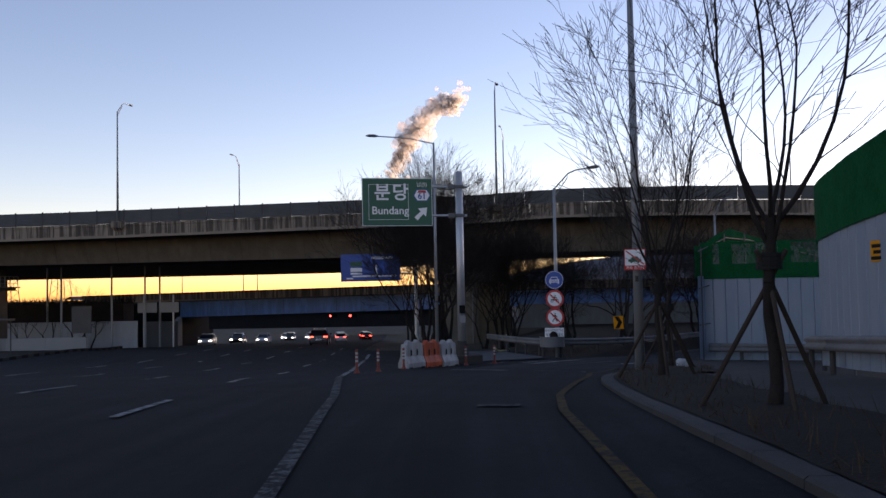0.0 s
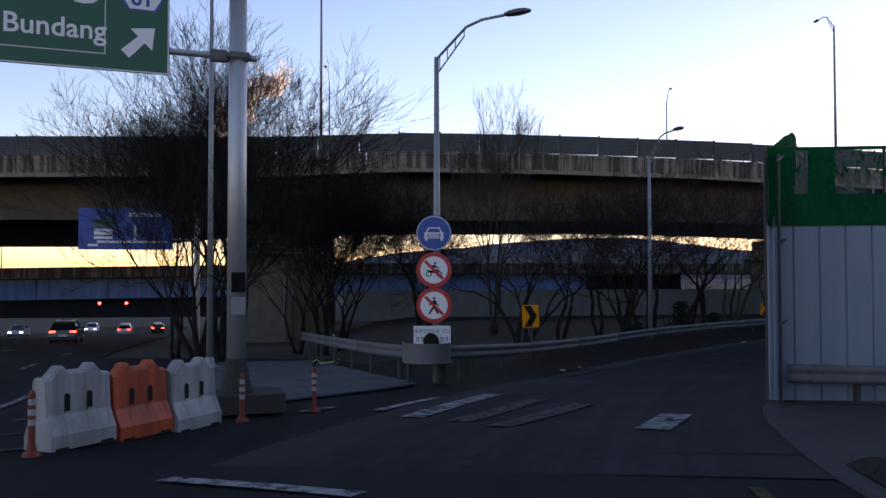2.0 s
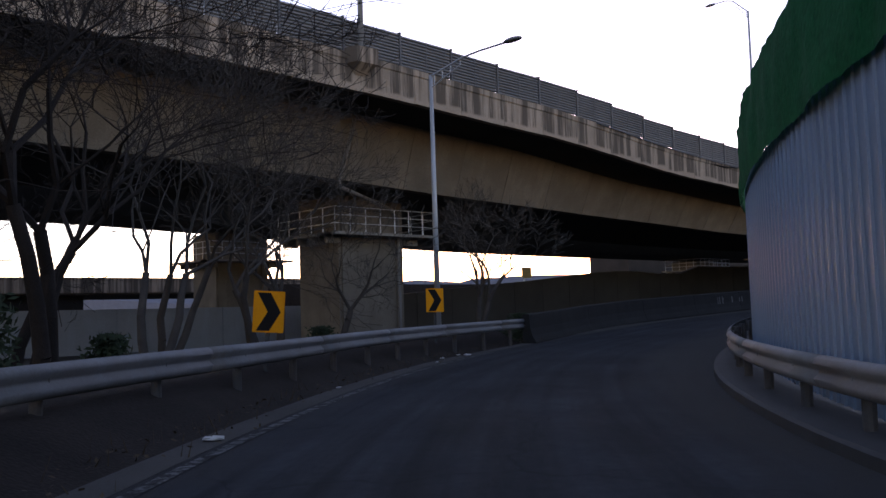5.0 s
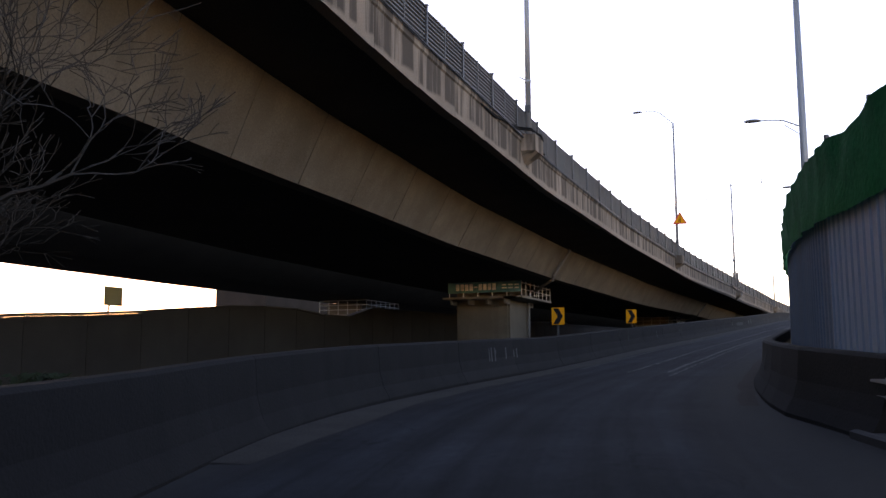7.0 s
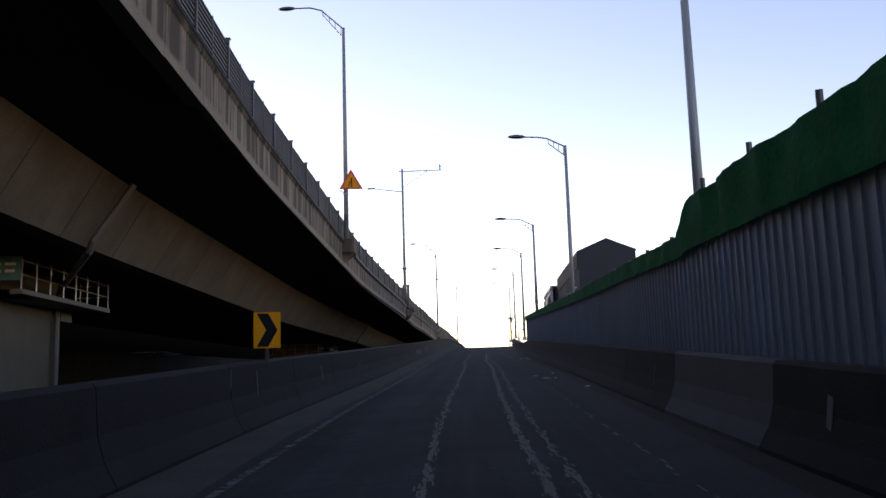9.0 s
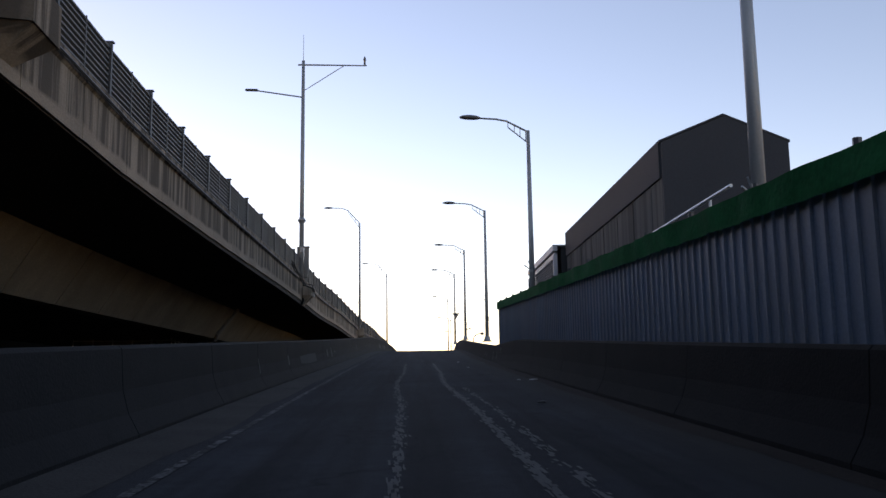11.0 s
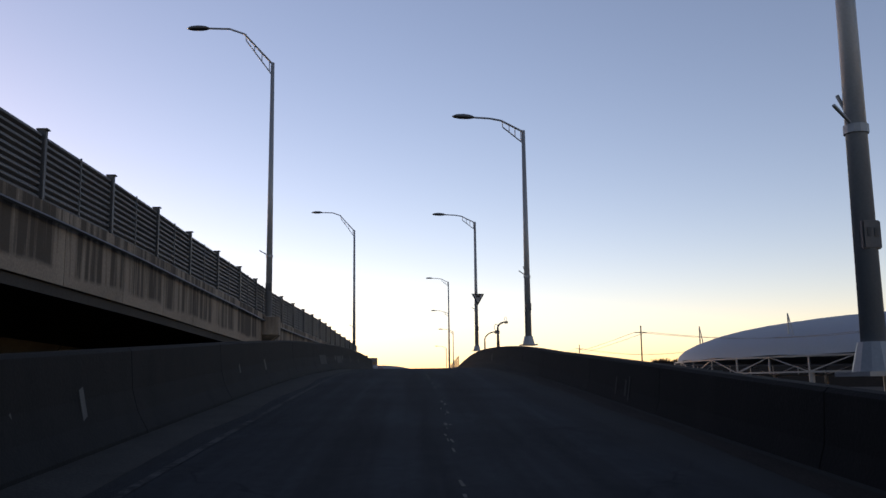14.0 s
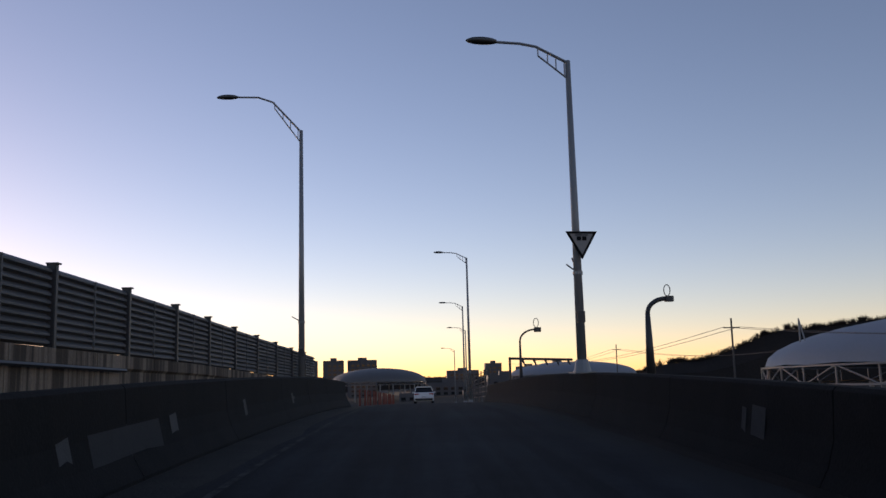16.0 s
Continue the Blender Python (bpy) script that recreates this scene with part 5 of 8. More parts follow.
def flat_fence(a, b, z0, z1, z2, name_label, bow=0.0, sheet=0.48):
    """Upright white sheets between two places, with green tarpaulin above."""
    t = thing("site_fence", Matrix(), name_label, "fence", kind="structure")
    a, b = Vector((*a, 0)), Vector((*b, 0))
    d = (b - a)
    L = d.length
    d.normalize()
    n = Vector((d.y, -d.x, 0))
    k = int(L / sheet)
    def pt(s):
        return a + d * s + n * bow * math.sin(math.pi * s / L)
    for i in range(k):
        s0 = i * sheet
        bm = bmnew()
        prof = ((0.0, 0.03), (0.02, 0.0), (sheet - 0.025, 0.0), (sheet - 0.005, 0.03))
        rows_ = [[bm.verts.new(pt(s0 + u) + n * (0.03 - v) + Vector((0, 0, h))) for h in (z0, z1)] + [bm.verts.new(pt(s0 + u) + n * (0.026 - v) + Vector((0, 0, h))) for h in (z1, z0)] for u, v in prof]
        for p, q in zip(rows_, rows_[1:]):
            for j in range(4):
                bm.faces.new((p[j], q[j], q[(j + 1) % 4], p[(j + 1) % 4]))
        bmesh.ops.recalc_face_normals(bm, faces=bm.faces[:])
        part("sheet", bm, WHITESHEET, t)
    bm = bmnew()
    prev = None
    m = int(L / 0.25)
    for i in range(m + 1):
        s = L * i / m
        row = [bm.verts.new(pt(s) + n * (0.06 + 0.03 * noise.noise(Vector((s * 1.5, h * 1.4, 9)))) + Vector((0, 0, h))) for h in [z1 - 0.05 + (z2 - z1 + 0.05) * j / 5 for j in range(6)]]
        if prev:
            for j in range(5):
                # cut-out windows between the strips of cloth
                if j in (2, 3, 4) and i > 2 and i % 9 not in (4, 5):
                    if j == 4:
                        top = [row[5].co, prev[5].co]
                        bm.faces.new([bm.verts.new(p) for p in (top[1] - Vector((0, 0, 0.07)), top[0] - Vector((0, 0, 0.07)), top[0], top[1])])
                    continue
                bm.faces.new((prev[j], row[j], row[j + 1], prev[j + 1]))
        prev = row
    part("tarpaulin", bm, GREEN, t, "green tarpaulin with cut-out windows", smooth=True)
    # clouded plastic film behind the windows
    bm = bmnew()
    grid = [[bm.verts.new(pt(L * i / 40) + n * (0.03 + 0.03 * noise.noise(Vector((i * 0.6, j, 2)))) + Vector((0, 0, z1 + (z2 - z1) * (0.3 + 0.68 * j / 4)))) for j in range(5)] for i in range(41)]
    for p, q in zip(grid, grid[1:]):
        for j in range(4):
            bm.faces.new((p[j], q[j], q[j + 1], p[j + 1]))
    part("film", bm, FILM, t, "crumpled cloudy plastic film", smooth=True)
    # shreds of netting that hang in the windows
    rnd = random.Random(17)
    bm = bmnew()
    for k in range(int(L * 34)):
        s = rnd.uniform(0, L)
        c = pt(s) + n * 0.05 + Vector((0, 0, rnd.uniform(z1 + (z2 - z1) * 0.6, z2 - 0.1)))
        tilt = rnd.uniform(-0.7, 0.7)
        u = d * math.sin(tilt) * 0.5 + Vector((0, 0, math.cos(tilt)))
        w = d * math.cos(tilt) - Vector((0, 0, math.sin(tilt))) * 0.5
        e, g = u * rnd.uniform(0.04, 0.13), w * rnd.uniform(0.01, 0.035)
        bm.faces.new([bm.verts.new(c + q) for q in (-e, g, e, -g)])
    tagged(part("netting", bm, GREEN, t, "torn green netting"), kind="stuff")
    for i in range(int(L / 2.2) + 1):
        bm = bmnew()
        c = pt(min(L, i * 2.2)) - n * 0.08
        tube(bm, c + Vector((0, 0, z0 - 0.3)), c + Vector((0, 0, z2)), 0.03, n=6)
        part("upright", bm, DARKSTEEL, t)
    return t, d, n, pt


f1, d1, n1, p1 = flat_fence((12.05, 40.7), (22.0, 38.2), -0.35, 3.0, 4.45, "pale grey sheet steel site fence with green tarpaulin above")


def bulging_fence():
    """The nearer stretch: curved, its sheets and tarpaulin growing taller towards the start."""
    t = thing("site_fence", Matrix(), "bulging pale grey site fence with tall green tarpaulin", "fence", kind="structure")
    # x, y, top of the sheets, top of the tarpaulin
    ctrl = [(17.5, 31.6), (15.0, 30.5), (13.2, 28.9), (11.9, 26.9), (11.35, 24.3), (11.0, 21.0), (10.85, 17.0), (10.9, 12.0), (11.3, 6.0), (12.0, -2.0)]
    pts = curve_points([(x, y, 0.0) for x, y in ctrl], 0.3)
    N = sides(pts)
    S = [0.0]
    for a, b in zip(pts, pts[1:]):
        S.append(S[-1] + (b - a).length)
    def hts(p):
        k = min(1.0, max(0.0, (27.5 - p.y) / 8))
        return slope(p.y) + 0.12, 3.78 + 0.42 * k, 5.15 + 0.55 * k
    i = 0
    while i < len(pts) - 2:
        j = i
        while j < len(pts) - 1 and S[j] - S[i] < 0.5:
            j += 1
        bm = bmnew()
        d = (pts[j] - pts[i]).normalized()
        seg = [(pts[i] + d * 0.004, N[i], 0.03), (pts[i] + d * 0.03, N[i], 0.0)] + [(pts[k], N[k], 0.0) for k in range(i + 1, j)] + [(pts[j] - d * 0.03, N[j], 0.0), (pts[j] - d * 0.004, N[j], 0.03)]
        rows_ = []
        for p, n, v in seg:
            z0, z1, z2 = hts(p)
            q = p - n * (0.03 - v)
            rows_.append([bm.verts.new(q + Vector((0, 0, z0))), bm.verts.new(q + Vector((0, 0, z1))), bm.verts.new(q + n * 0.005 + Vector((0, 0, z1))), bm.verts.new(q + n * 0.005 + Vector((0, 0, z0)))])
        for a, b in zip(rows_, rows_[1:]):
            for m in range(4):
                bm.faces.new((a[m], b[m], b[(m + 1) % 4], a[(m + 1) % 4]))
        bmesh.ops.recalc_face_normals(bm, faces=bm.faces[:])
        part("sheet", bm, WHITESHEET, t)
        i = j
    bm = bmnew()
    prev = None
    for p, n, s in zip(pts, N, S):
        z0, z1, z2 = hts(p)
        row = [bm.verts.new(p - n * (0.07 + 0.04 * noise.noise(Vector((s * 1.4, h * 1.3, 5)))) + Vector((0, 0, h))) for h in [z1 - 0.06 + (z2 - z1 + 0.06) * k / 6 for k in range(7)]]
        if prev:
            for k in range(6):
                bm.faces.new((prev[k], row[k], row[k + 1], prev[k + 1]))
        prev = row
    part("tarpaulin", bm, GREEN, t, "green tarpaulin", smooth=True)
    for i in range(0, len(pts), 7):
        z0, z1, z2 = hts(pts[i])
        bm = bmnew()
        c = pts[i] + N[i] * 0.09
        tube(bm, c + Vector((0, 0, z0 - 0.3)), c + Vector((0, 0, z2 - 0.05)), 0.03, n=6)
        part("upright", bm, DARKSTEEL, t)
    guardrail([(p.x - n.x * 0.42, p.y - n.y * 0.42, slope(p.y) + 0.08) for p, n in list(zip(pts, N))[4:-8:6]], False, "steel guardrail in front of the bulging site fence", 0.02)


bulging_fence()
guardrail([(21.5, 37.9, -0.5), (17.0, 39.05, -0.5), (12.6, 40.15, -0.45), (12.2, 40.3, -0.45)], True, "steel guardrail in front of the site fence", 0.05)


def warning_placard(at, ang, label):
    t = thing("placard", pose(*at, 0, 0, ang), label, "placard")
    bm = bmnew()
    box(bm, (0, 0, 0), (0.62, 0.012, 0.42), bevel=0.004)
    part("plate", bm, AMBER, t)
    bars(t, SIGNBLACK, [((0, -0.009, z), (w, 0.006, 0.07)) for w, z in ((0.5, 0.1), (0.38, -0.02), (0.56, -0.14))])


warning_placard((17.6, 39.25, 1.9), -14, "small yellow warning placard on the site fence")
warning_placard((16.97, 47.33, 2.0), -125.7, "small yellow warning placard on the blue-grey fence")
warning_placard((10.98, 21.2, 3.35), -84, "small yellow warning placard on the site fence")


# ---------------------------------------------------------------- signs
def round_sign(at, ang, kind_):
    lab = {"car": "round blue sign with a white car", "moto": "round red-rimmed sign with struck-out motorcycle", "walk": "round red-rimmed sign with struck-out walker"}[kind_]
    t = thing("road_sign", pose(*at, 0, 0, ang), lab, "road sign", "signs on the lamp post")
    r = 0.44
    bm = bmnew()
    tube(bm, (0, 0.02, 0), (0, -0.004, 0), r, r, 40)
    part("plate", bm, SIGNBLUE if kind_ == "car" else SIGNRED, t)
    bm = bmnew()
    if kind_ == "car":
        n = 40
        for i in range(n):
            a0, a1 = 2 * math.pi * i / n, 2 * math.pi * (i + 1) / n
            vs = [bm.verts.new((rr * math.cos(a), -0.007, rr * math.sin(a))) for rr, a in ((r * 0.93, a0), (r * 0.96, a0), (r * 0.96, a1), (r * 0.93, a1))]
            bm.faces.new(vs)
        M = Matrix.Rotation(radians(90), 4, "X")
        # front of a car: roof frame, bonnet, bumper, wheels
        prism(bm, [(-0.2, 0.02), (-0.14, 0.14), (0.14, 0.14), (0.2, 0.02), (0.165, 0.02), (0.12, 0.115), (-0.12, 0.115), (-0.165, 0.02)], 0.006, 0.009, M)
        prism(bm, [(-0.24, -0.02), (0.24, -0.02), (0.24, 0.015), (-0.24, 0.015)], 0.006, 0.009, M)
        for k in range(7):
            prism(bm, [(-0.14 + k * 0.04, -0.09), (-0.115 + k * 0.04, -0.09), (-0.115 + k * 0.04, -0.035), (-0.14 + k * 0.04, -0.035)], 0.006, 0.009, M)
        for s in (-1, 1):
            prism(bm, [(s * 0.2 - 0.035, -0.095), (s * 0.2 + 0.035, -0.095), (s * 0.2 + 0.035, -0.03), (s * 0.2 - 0.035, -0.03)], 0.006, 0.009, M)
            prism(bm, [(s * 0.19 - 0.025, -0.19), (s * 0.19 + 0.025, -0.19), (s * 0.19 + 0.025, -0.13), (s * 0.19 - 0.025, -0.13)], 0.006, 0.009, M)
        prism(bm, [(-0.25, -0.13), (0.25, -0.13), (0.25, -0.105), (-0.25, -0.105)], 0.006, 0.009, M)
        part("symbol", bm, SIGNWHITE, t, "white car symbol and rim line")
        return t
    tube(bm, (0, -0.004, 0), (0, -0.008, 0), r * 0.77, r * 0.77, 36)
    part("field", bm, SIGNWHITE, t, "white inner field")
    bm = bmnew()
    M = Matrix.Rotation(radians(90), 4, "X")
    if kind_ == "moto":
        for s in (-1, 1):
            for i in range(14):
                a0, a1 = 2 * math.pi * i / 14, 2 * math.pi * (i + 1) / 14
                bm.faces.new([bm.verts.new((s * 0.13 + rr * math.cos(a), -0.012, -0.1 + rr * math.sin(a))) for rr, a in ((0.045, a0), (0.07, a0), (0.07, a1), (0.045, a1))])
        prism(bm, [(-0.15, -0.06), (0.1, -0.09), (0.14, 0.0), (0.05, 0.02), (-0.02, -0.02), (-0.18, 0.0)], 0.010, 0.013, M)
        prism(bm, [(-0.02, -0.01), (-0.08, 0.02), (-0.03, 0.13), (0.03, 0.12), (0.13, 0.05), (0.12, 0.03), (0.03, 0.07)], 0.010, 0.013, M)
        prism(bm, [(0.0, 0.14), (0.05, 0.14), (0.055, 0.19), (0.005, 0.19)], 0.010, 0.013, M)
    else:
        prism(bm, [(-0.03, -0.02), (-0.05, 0.1), (0.0, 0.13), (0.05, 0.11), (0.04, -0.02), (0.12, -0.2), (0.08, -0.22), (0.0, -0.07), (-0.1, -0.22), (-0.14, -0.2)], 0.010, 0.013, M)
        prism(bm, [(0.03, 0.1), (0.13, 0.0), (0.11, -0.02), (0.02, 0.05)], 0.010, 0.013, M)
        prism(bm, [(-0.04, 0.1), (-0.13, 0.02), (-0.11, 0.0), (-0.02, 0.05)], 0.010, 0.013, M)
        prism(bm, [(-0.02, 0.145), (0.03, 0.145), (0.035, 0.2), (-0.025, 0.2)], 0.010, 0.013, M)
    part("symbol", bm, SIGNBLACK, t, "black symbol")
    bm = bmnew()
    prism(bm, [(-0.25, 0.2), (-0.2, 0.25), (0.25, -0.2), (0.2, -0.25)], 0.015, 0.018, M)
    part("slash", bm, SIGNRED, t, "red diagonal bar")
    return t


SA = -8
for z, k in ((3.09, "car"), (2.17, "moto"), (1.29, "walk")):
    round_sign((6.5, 46.86, z), SA, k)
t = thing("text_sign", pose(6.45, 46.85, 0.55, 0, 0, SA), "white rectangular supplementary sign with black letters", "road sign", "signs on the lamp post")
bm = bmnew()
box(bm, (0, 0, 0), (0.92, 0.02, 0.46), bevel=0.006)
part("plate", bm, SIGNWHITE, t)
lettering("letters", "동부간선도로 구간", 0.115, (0, -0.014, 0.1), SIGNBLACK, t)
bars(t, SIGNBLACK, [((-0.36 + k * 0.12 + dx, -0.013, -0.1 + dz), (w, 0.004, h)) for k in range(7) for dx, dz, w, h in ((0, 0.042, 0.075, 0.016), (-0.012, 0.008, 0.014, 0.05), (0.028, 0.0, 0.014, 0.09), (0, -0.042, 0.07, 0.016))])


def direction_sign():
    dx, dy = 2.17 + 1.81, 40.53 - 39.53
    ang = math.degrees(math.atan2(dy, dx))
    t = thing("direction_sign", pose(2.17, 40.53, -0.15, 0, 0, ang), "green motorway direction sign on a cantilever pole", "direction sign")
    bm = bmnew()
    tube(bm, (0, 0, 0.3), (0, 0, 7.75), 0.165, 0.15, 20)
    tube(bm, (0, 0, 7.75), (0, 0, 7.8), 0.15, 0.1, 20)
    part("pole", bm, GALV, t, smooth=True)
    bm = bmnew()
    prism(bm, [(-0.75, -0.5), (0.75, -0.5), (0.85, 0.4), (0.6, 0.75), (-0.75, 0.55)], -0.15, 0.16)
    tube(bm, (0, 0, 0.1), (0, 0, 0.75), 0.3, 0.17, 16)
    part("footing", bm, SOFFIT, t, "dark concrete footing")
    for z in (7.15, 5.95):
        bm = bmnew()
        tube(bm, (-1.25, 0, z), (0.32, 0, z), 0.055, n=10)
        part("arm", bm, GALV, t)
        bm = bmnew()
        box(bm, (-0.33, 0, z), (0.3, 0.16, 0.2), bevel=0.02)
        box(bm, (0.0, 0, z), (0.4, 0.38, 0.13), bevel=0.03)
        part("clamp", bm, LAMPHEAD, t)
    bm = bmnew()
    box(bm, (-2.62, -0.12, 6.5), (2.92, 0.035, 1.98), bevel=0.012)
    plate = part("panel", bm, SIGNGREEN, t, "green reflective panel")
    cx, cz, fy = -2.62, 6.5, -0.142
    bm = bmnew()
    def strip(x0, z0, x1, z1, w):
        if abs(x1 - x0) > abs(z1 - z0):
            box(bm, ((x0 + x1) / 2, fy, z0), (abs(x1 - x0) + w, 0.004, w))
        else:
            box(bm, (x0, fy, (z0 + z1) / 2), (w, 0.004, abs(z1 - z0) + w))
    a, b, c, d = cx - 1.18, cx + 0.45, cz - 0.72, cz + 0.72
    for q in ((a, c, b, c), (a, d, b, d), (a, c, a, d), (b, c, b, d)):
        strip(*q, 0.013)
    a, b, c, d = cx - 1.44, cx + 1.44, cz - 0.97, cz + 0.97
    for q in ((a, c, b, c), (a, d, b, d), (a, c, a, d), (b, c, b, d)):
        strip(*q, 0.018)
    part("border", bm, SIGNWHITE, t, "thin pale border lines")
    lettering("letters", "분", 0.74, (cx - 0.62, fy - 0.002, cz + 0.36), SIGNWHITE, t, 0.014)
    lettering("letters", "당", 0.74, (cx + 0.12, fy - 0.002, cz + 0.36), SIGNWHITE, t, 0.014)
    lettering("letters", "Bundang", 0.45, (cx - 0.30, fy - 0.002, cz - 0.36), SIGNWHITE, t, 0.006)
    lettering("letters", "남(S)", 0.22, (cx + 1.02, fy - 0.002, cz + 0.72), SIGNWHITE, t)
    M = Matrix.Translation((cx + 1.02, fy, cz + 0.28)) @ Matrix.Rotation(radians(90), 4, "X")
    hexa = [(-0.36, 0.0), (-0.22, 0.24), (0.22, 0.24), (0.36, 0.0), (0.22, -0.24), (-0.22, -0.24)]
    bm = bmnew()
    prism(bm, hexa, 0.0, 0.004, M)
    part("route_shield", bm, SIGNBLUE, t, "blue shield rim")
    bm = bmnew()
    prism(bm, [(x * 0.88, y * 0.88) for x, y in hexa], 0.004, 0.006, M)
    part("route_shield", bm, SIGNWHITE, t, "white shield field")
    bm = bmnew()
    prism(bm, [(-0.19, 0.1), (-0.15, 0.2), (0.15, 0.2), (0.19, 0.1)], 0.006, 0.008, M)
    part("route_shield", bm, SIGNRED, t, "red shield band")
    lettering("letters", "61", 0.36, (cx + 1.02, fy - 0.009, cz + 0.24), SIGNBLUE, t, 0.008)
    bm = bmnew()
    M2 = Matrix.Translation((cx + 1.0, fy, cz - 0.45)) @ Matrix.Rotation(radians(90), 4, "X") @ Matrix.Rotation(radians(-45), 4, "Z")
    prism(bm, [(-0.09, -0.34), (0.09, -0.34), (0.075, 0.02), (0.24, 0.02), (0.0, 0.32), (-0.24, 0.02), (-0.075, 0.02)], 0.0, 0.004, M2)
    part("arrow", bm, SIGNWHITE, t, "white arrow up to the right")
    # small notices on the pole
    bm = bmnew()
    box(bm, (0.0, -0.172, 2.05), (0.24, 0.012, 0.34))
    part("notice", bm, SIGNBLACK, t, "torn dark notice")
    bm = bmnew()
    box(bm, (0.0, -0.172, 1.65), (0.24, 0.012, 0.3))
    part("notice", bm, PANEL, t, "pale notice")


direction_sign()


def chevron(at, ang, label="yellow and black chevron marker on a short post", drop=1.5, k=1.0, lean=0.0):
    x, y, z = at
    t = thing("chevron_sign", pose(x, y, z, 0, 0, ang) @ Matrix.Rotation(radians(lean), 4, "Y"), label, "chevron sign", "chevron markers along the bend")
    bm = bmnew()
    box(bm, (0, 0, 0), (0.52 * k, 0.02, 0.70 * k), bevel=0.015)
    part("plate", bm, AMBER, t)
    bm = bmnew()
    M = Matrix.Rotation(radians(90), 4, "X")
    prism(bm, [(u * k, v * k) for u, v in ((-0.2, 0.32), (0.02, 0.32), (0.2, 0.0), (0.02, -0.32), (-0.2, -0.32), (-0.02, 0.0))], 0.011, 0.014, M)
    part("chevron", bm, SIGNBLACK, t, "black chevron")
    bm = bmnew()
    tube(bm, (0, 0.05, -drop), (0, 0.05, 0.3), 0.04, n=8)
    part("post", bm, POSTSTEEL, t)
    return t


chevron((10.25, 51.95, 0.78), -12, lean=-2.5)
chevron((27.17, 68.82, 0.32), -32, lean=4)
chevron((37.0, 75.2, 0.60), -38)
chevron((68.25, 79.5, 1.75), -72, "yellow and black chevron marker on the barrier", 0.75, 0.84)
chevron((79.5, 79.1, 2.22), -74, "yellow and black chevron marker on the barrier", 0.6, 0.9)


def ev_sign():
    t = thing("prohibition_sign", pose(7.5, 29.08, 3.5, 0, 0, -12) @ Matrix.Scale(0.66, 4), "square white sign forbidding slow electric cars", "road sign")
    bm = bmnew()
    box(bm, (0, 0, 0), (0.92, 0.02, 0.92), bevel=0.012)
    part("plate", bm, SIGNRED, t)
    bm = bmnew()
    box(bm, (0, -0.012, 0.08), (0.84, 0.006, 0.68))
    part("field", bm, SIGNWHITE, t)
    M = Matrix.Rotation(radians(90), 4, "X")
    bm = bmnew()
    prism(bm, [(-0.28, -0.1), (-0.28, 0.0), (-0.17, 0.03), (-0.1, 0.13), (0.1, 0.13), (0.2, 0.02), (0.27, 0.0), (0.28, -0.1)], 0.015, 0.018, M)
    for s in (-0.15, 0.15):
        tube(bm, (s, -0.016, -0.1), (s, -0.019, -0.1), 0.055, n=12)
    pipe(bm, [(0.22, -0.017, 0.02), (0.32, -0.017, 0.2), (0.2, -0.017, 0.3), (0.05, -0.017, 0.28)], 0.01, 4)
    part("symbol", bm, SIGNGREEN, t, "green car and plug symbol")
    bm = bmnew()
    prism(bm, [(-0.4, 0.36), (-0.36, 0.40), (0.40, -0.20), (0.36, -0.24)], 0.02, 0.023, M)
    part("slash", bm, SIGNRED, t, "red diagonal bar")
    lettering("letters", "저속 전기차", 0.16, (0, -0.014, -0.37), SIGNWHITE, t)
    t2 = thing("notice", pose(7.55, 29.13, 2.95, 0, 0, -10), "small number plate strapped to the lamp post", "notice")
    bm = bmnew()
    box(bm, (0, 0, 0), (0.1, 0.012, 0.17))
    part("plate", bm, PATCH, t2)
    bars(t2, SIGNBLACK, [((0, -0.008, 0.045 - 0.045 * k), (0.06, 0.004, 0.022)) for k in range(3)])


ev_sign()


def blue_sign():
    t = thing("direction_sign", pose(-5.75, 72.5, -1.6, 0, 0, 3), "blue overhead direction sign behind the trees", "direction sign")
    bm = bmnew()
    box(bm, (0, 0, 6.1), (4.6, 0.06, 2.1), bevel=0.02)
    part("panel", bm, SIGNBLUE, t)
    bars(t, SIGNWHITE, [((0.45, -0.036, 5.93), (0.13, 0.006, 0.8)), ((0.3, -0.036, 5.45), (3.4, 0.006, 0.12)), ((0.9, -0.036, 6.85), (1.6, 0.006, 0.2)), ((-1.1, -0.036, 5.95), (0.9, 0.006, 0.3)), ((-1.1, -0.036, 5.66), (0.9, 0.006, 0.14)), ((-1.6, -0.036, 5.28), (0.5, 0.006, 0.12))])
    bm = bmnew()
    box(bm, (-1.1, -0.036, 6.4), (0.9, 0.006, 0.4))
    part("route_field", bm, SIGNGREEN, t, "green route field")
    for z in (6.6, 5.6):
        bm = bmnew()
        tube(bm, (-1.5, 0.1, z), (3.6, 0.1, z), 0.06, n=8)
        part("arm", bm, GALV, t)
    bm = bmnew()
    tube(bm, (3.5, 0.1, 0), (3.5, 0.1, 7.2), 0.17, 0.15, 14)
    part("pole", bm, GALV, t)


blue_sign()


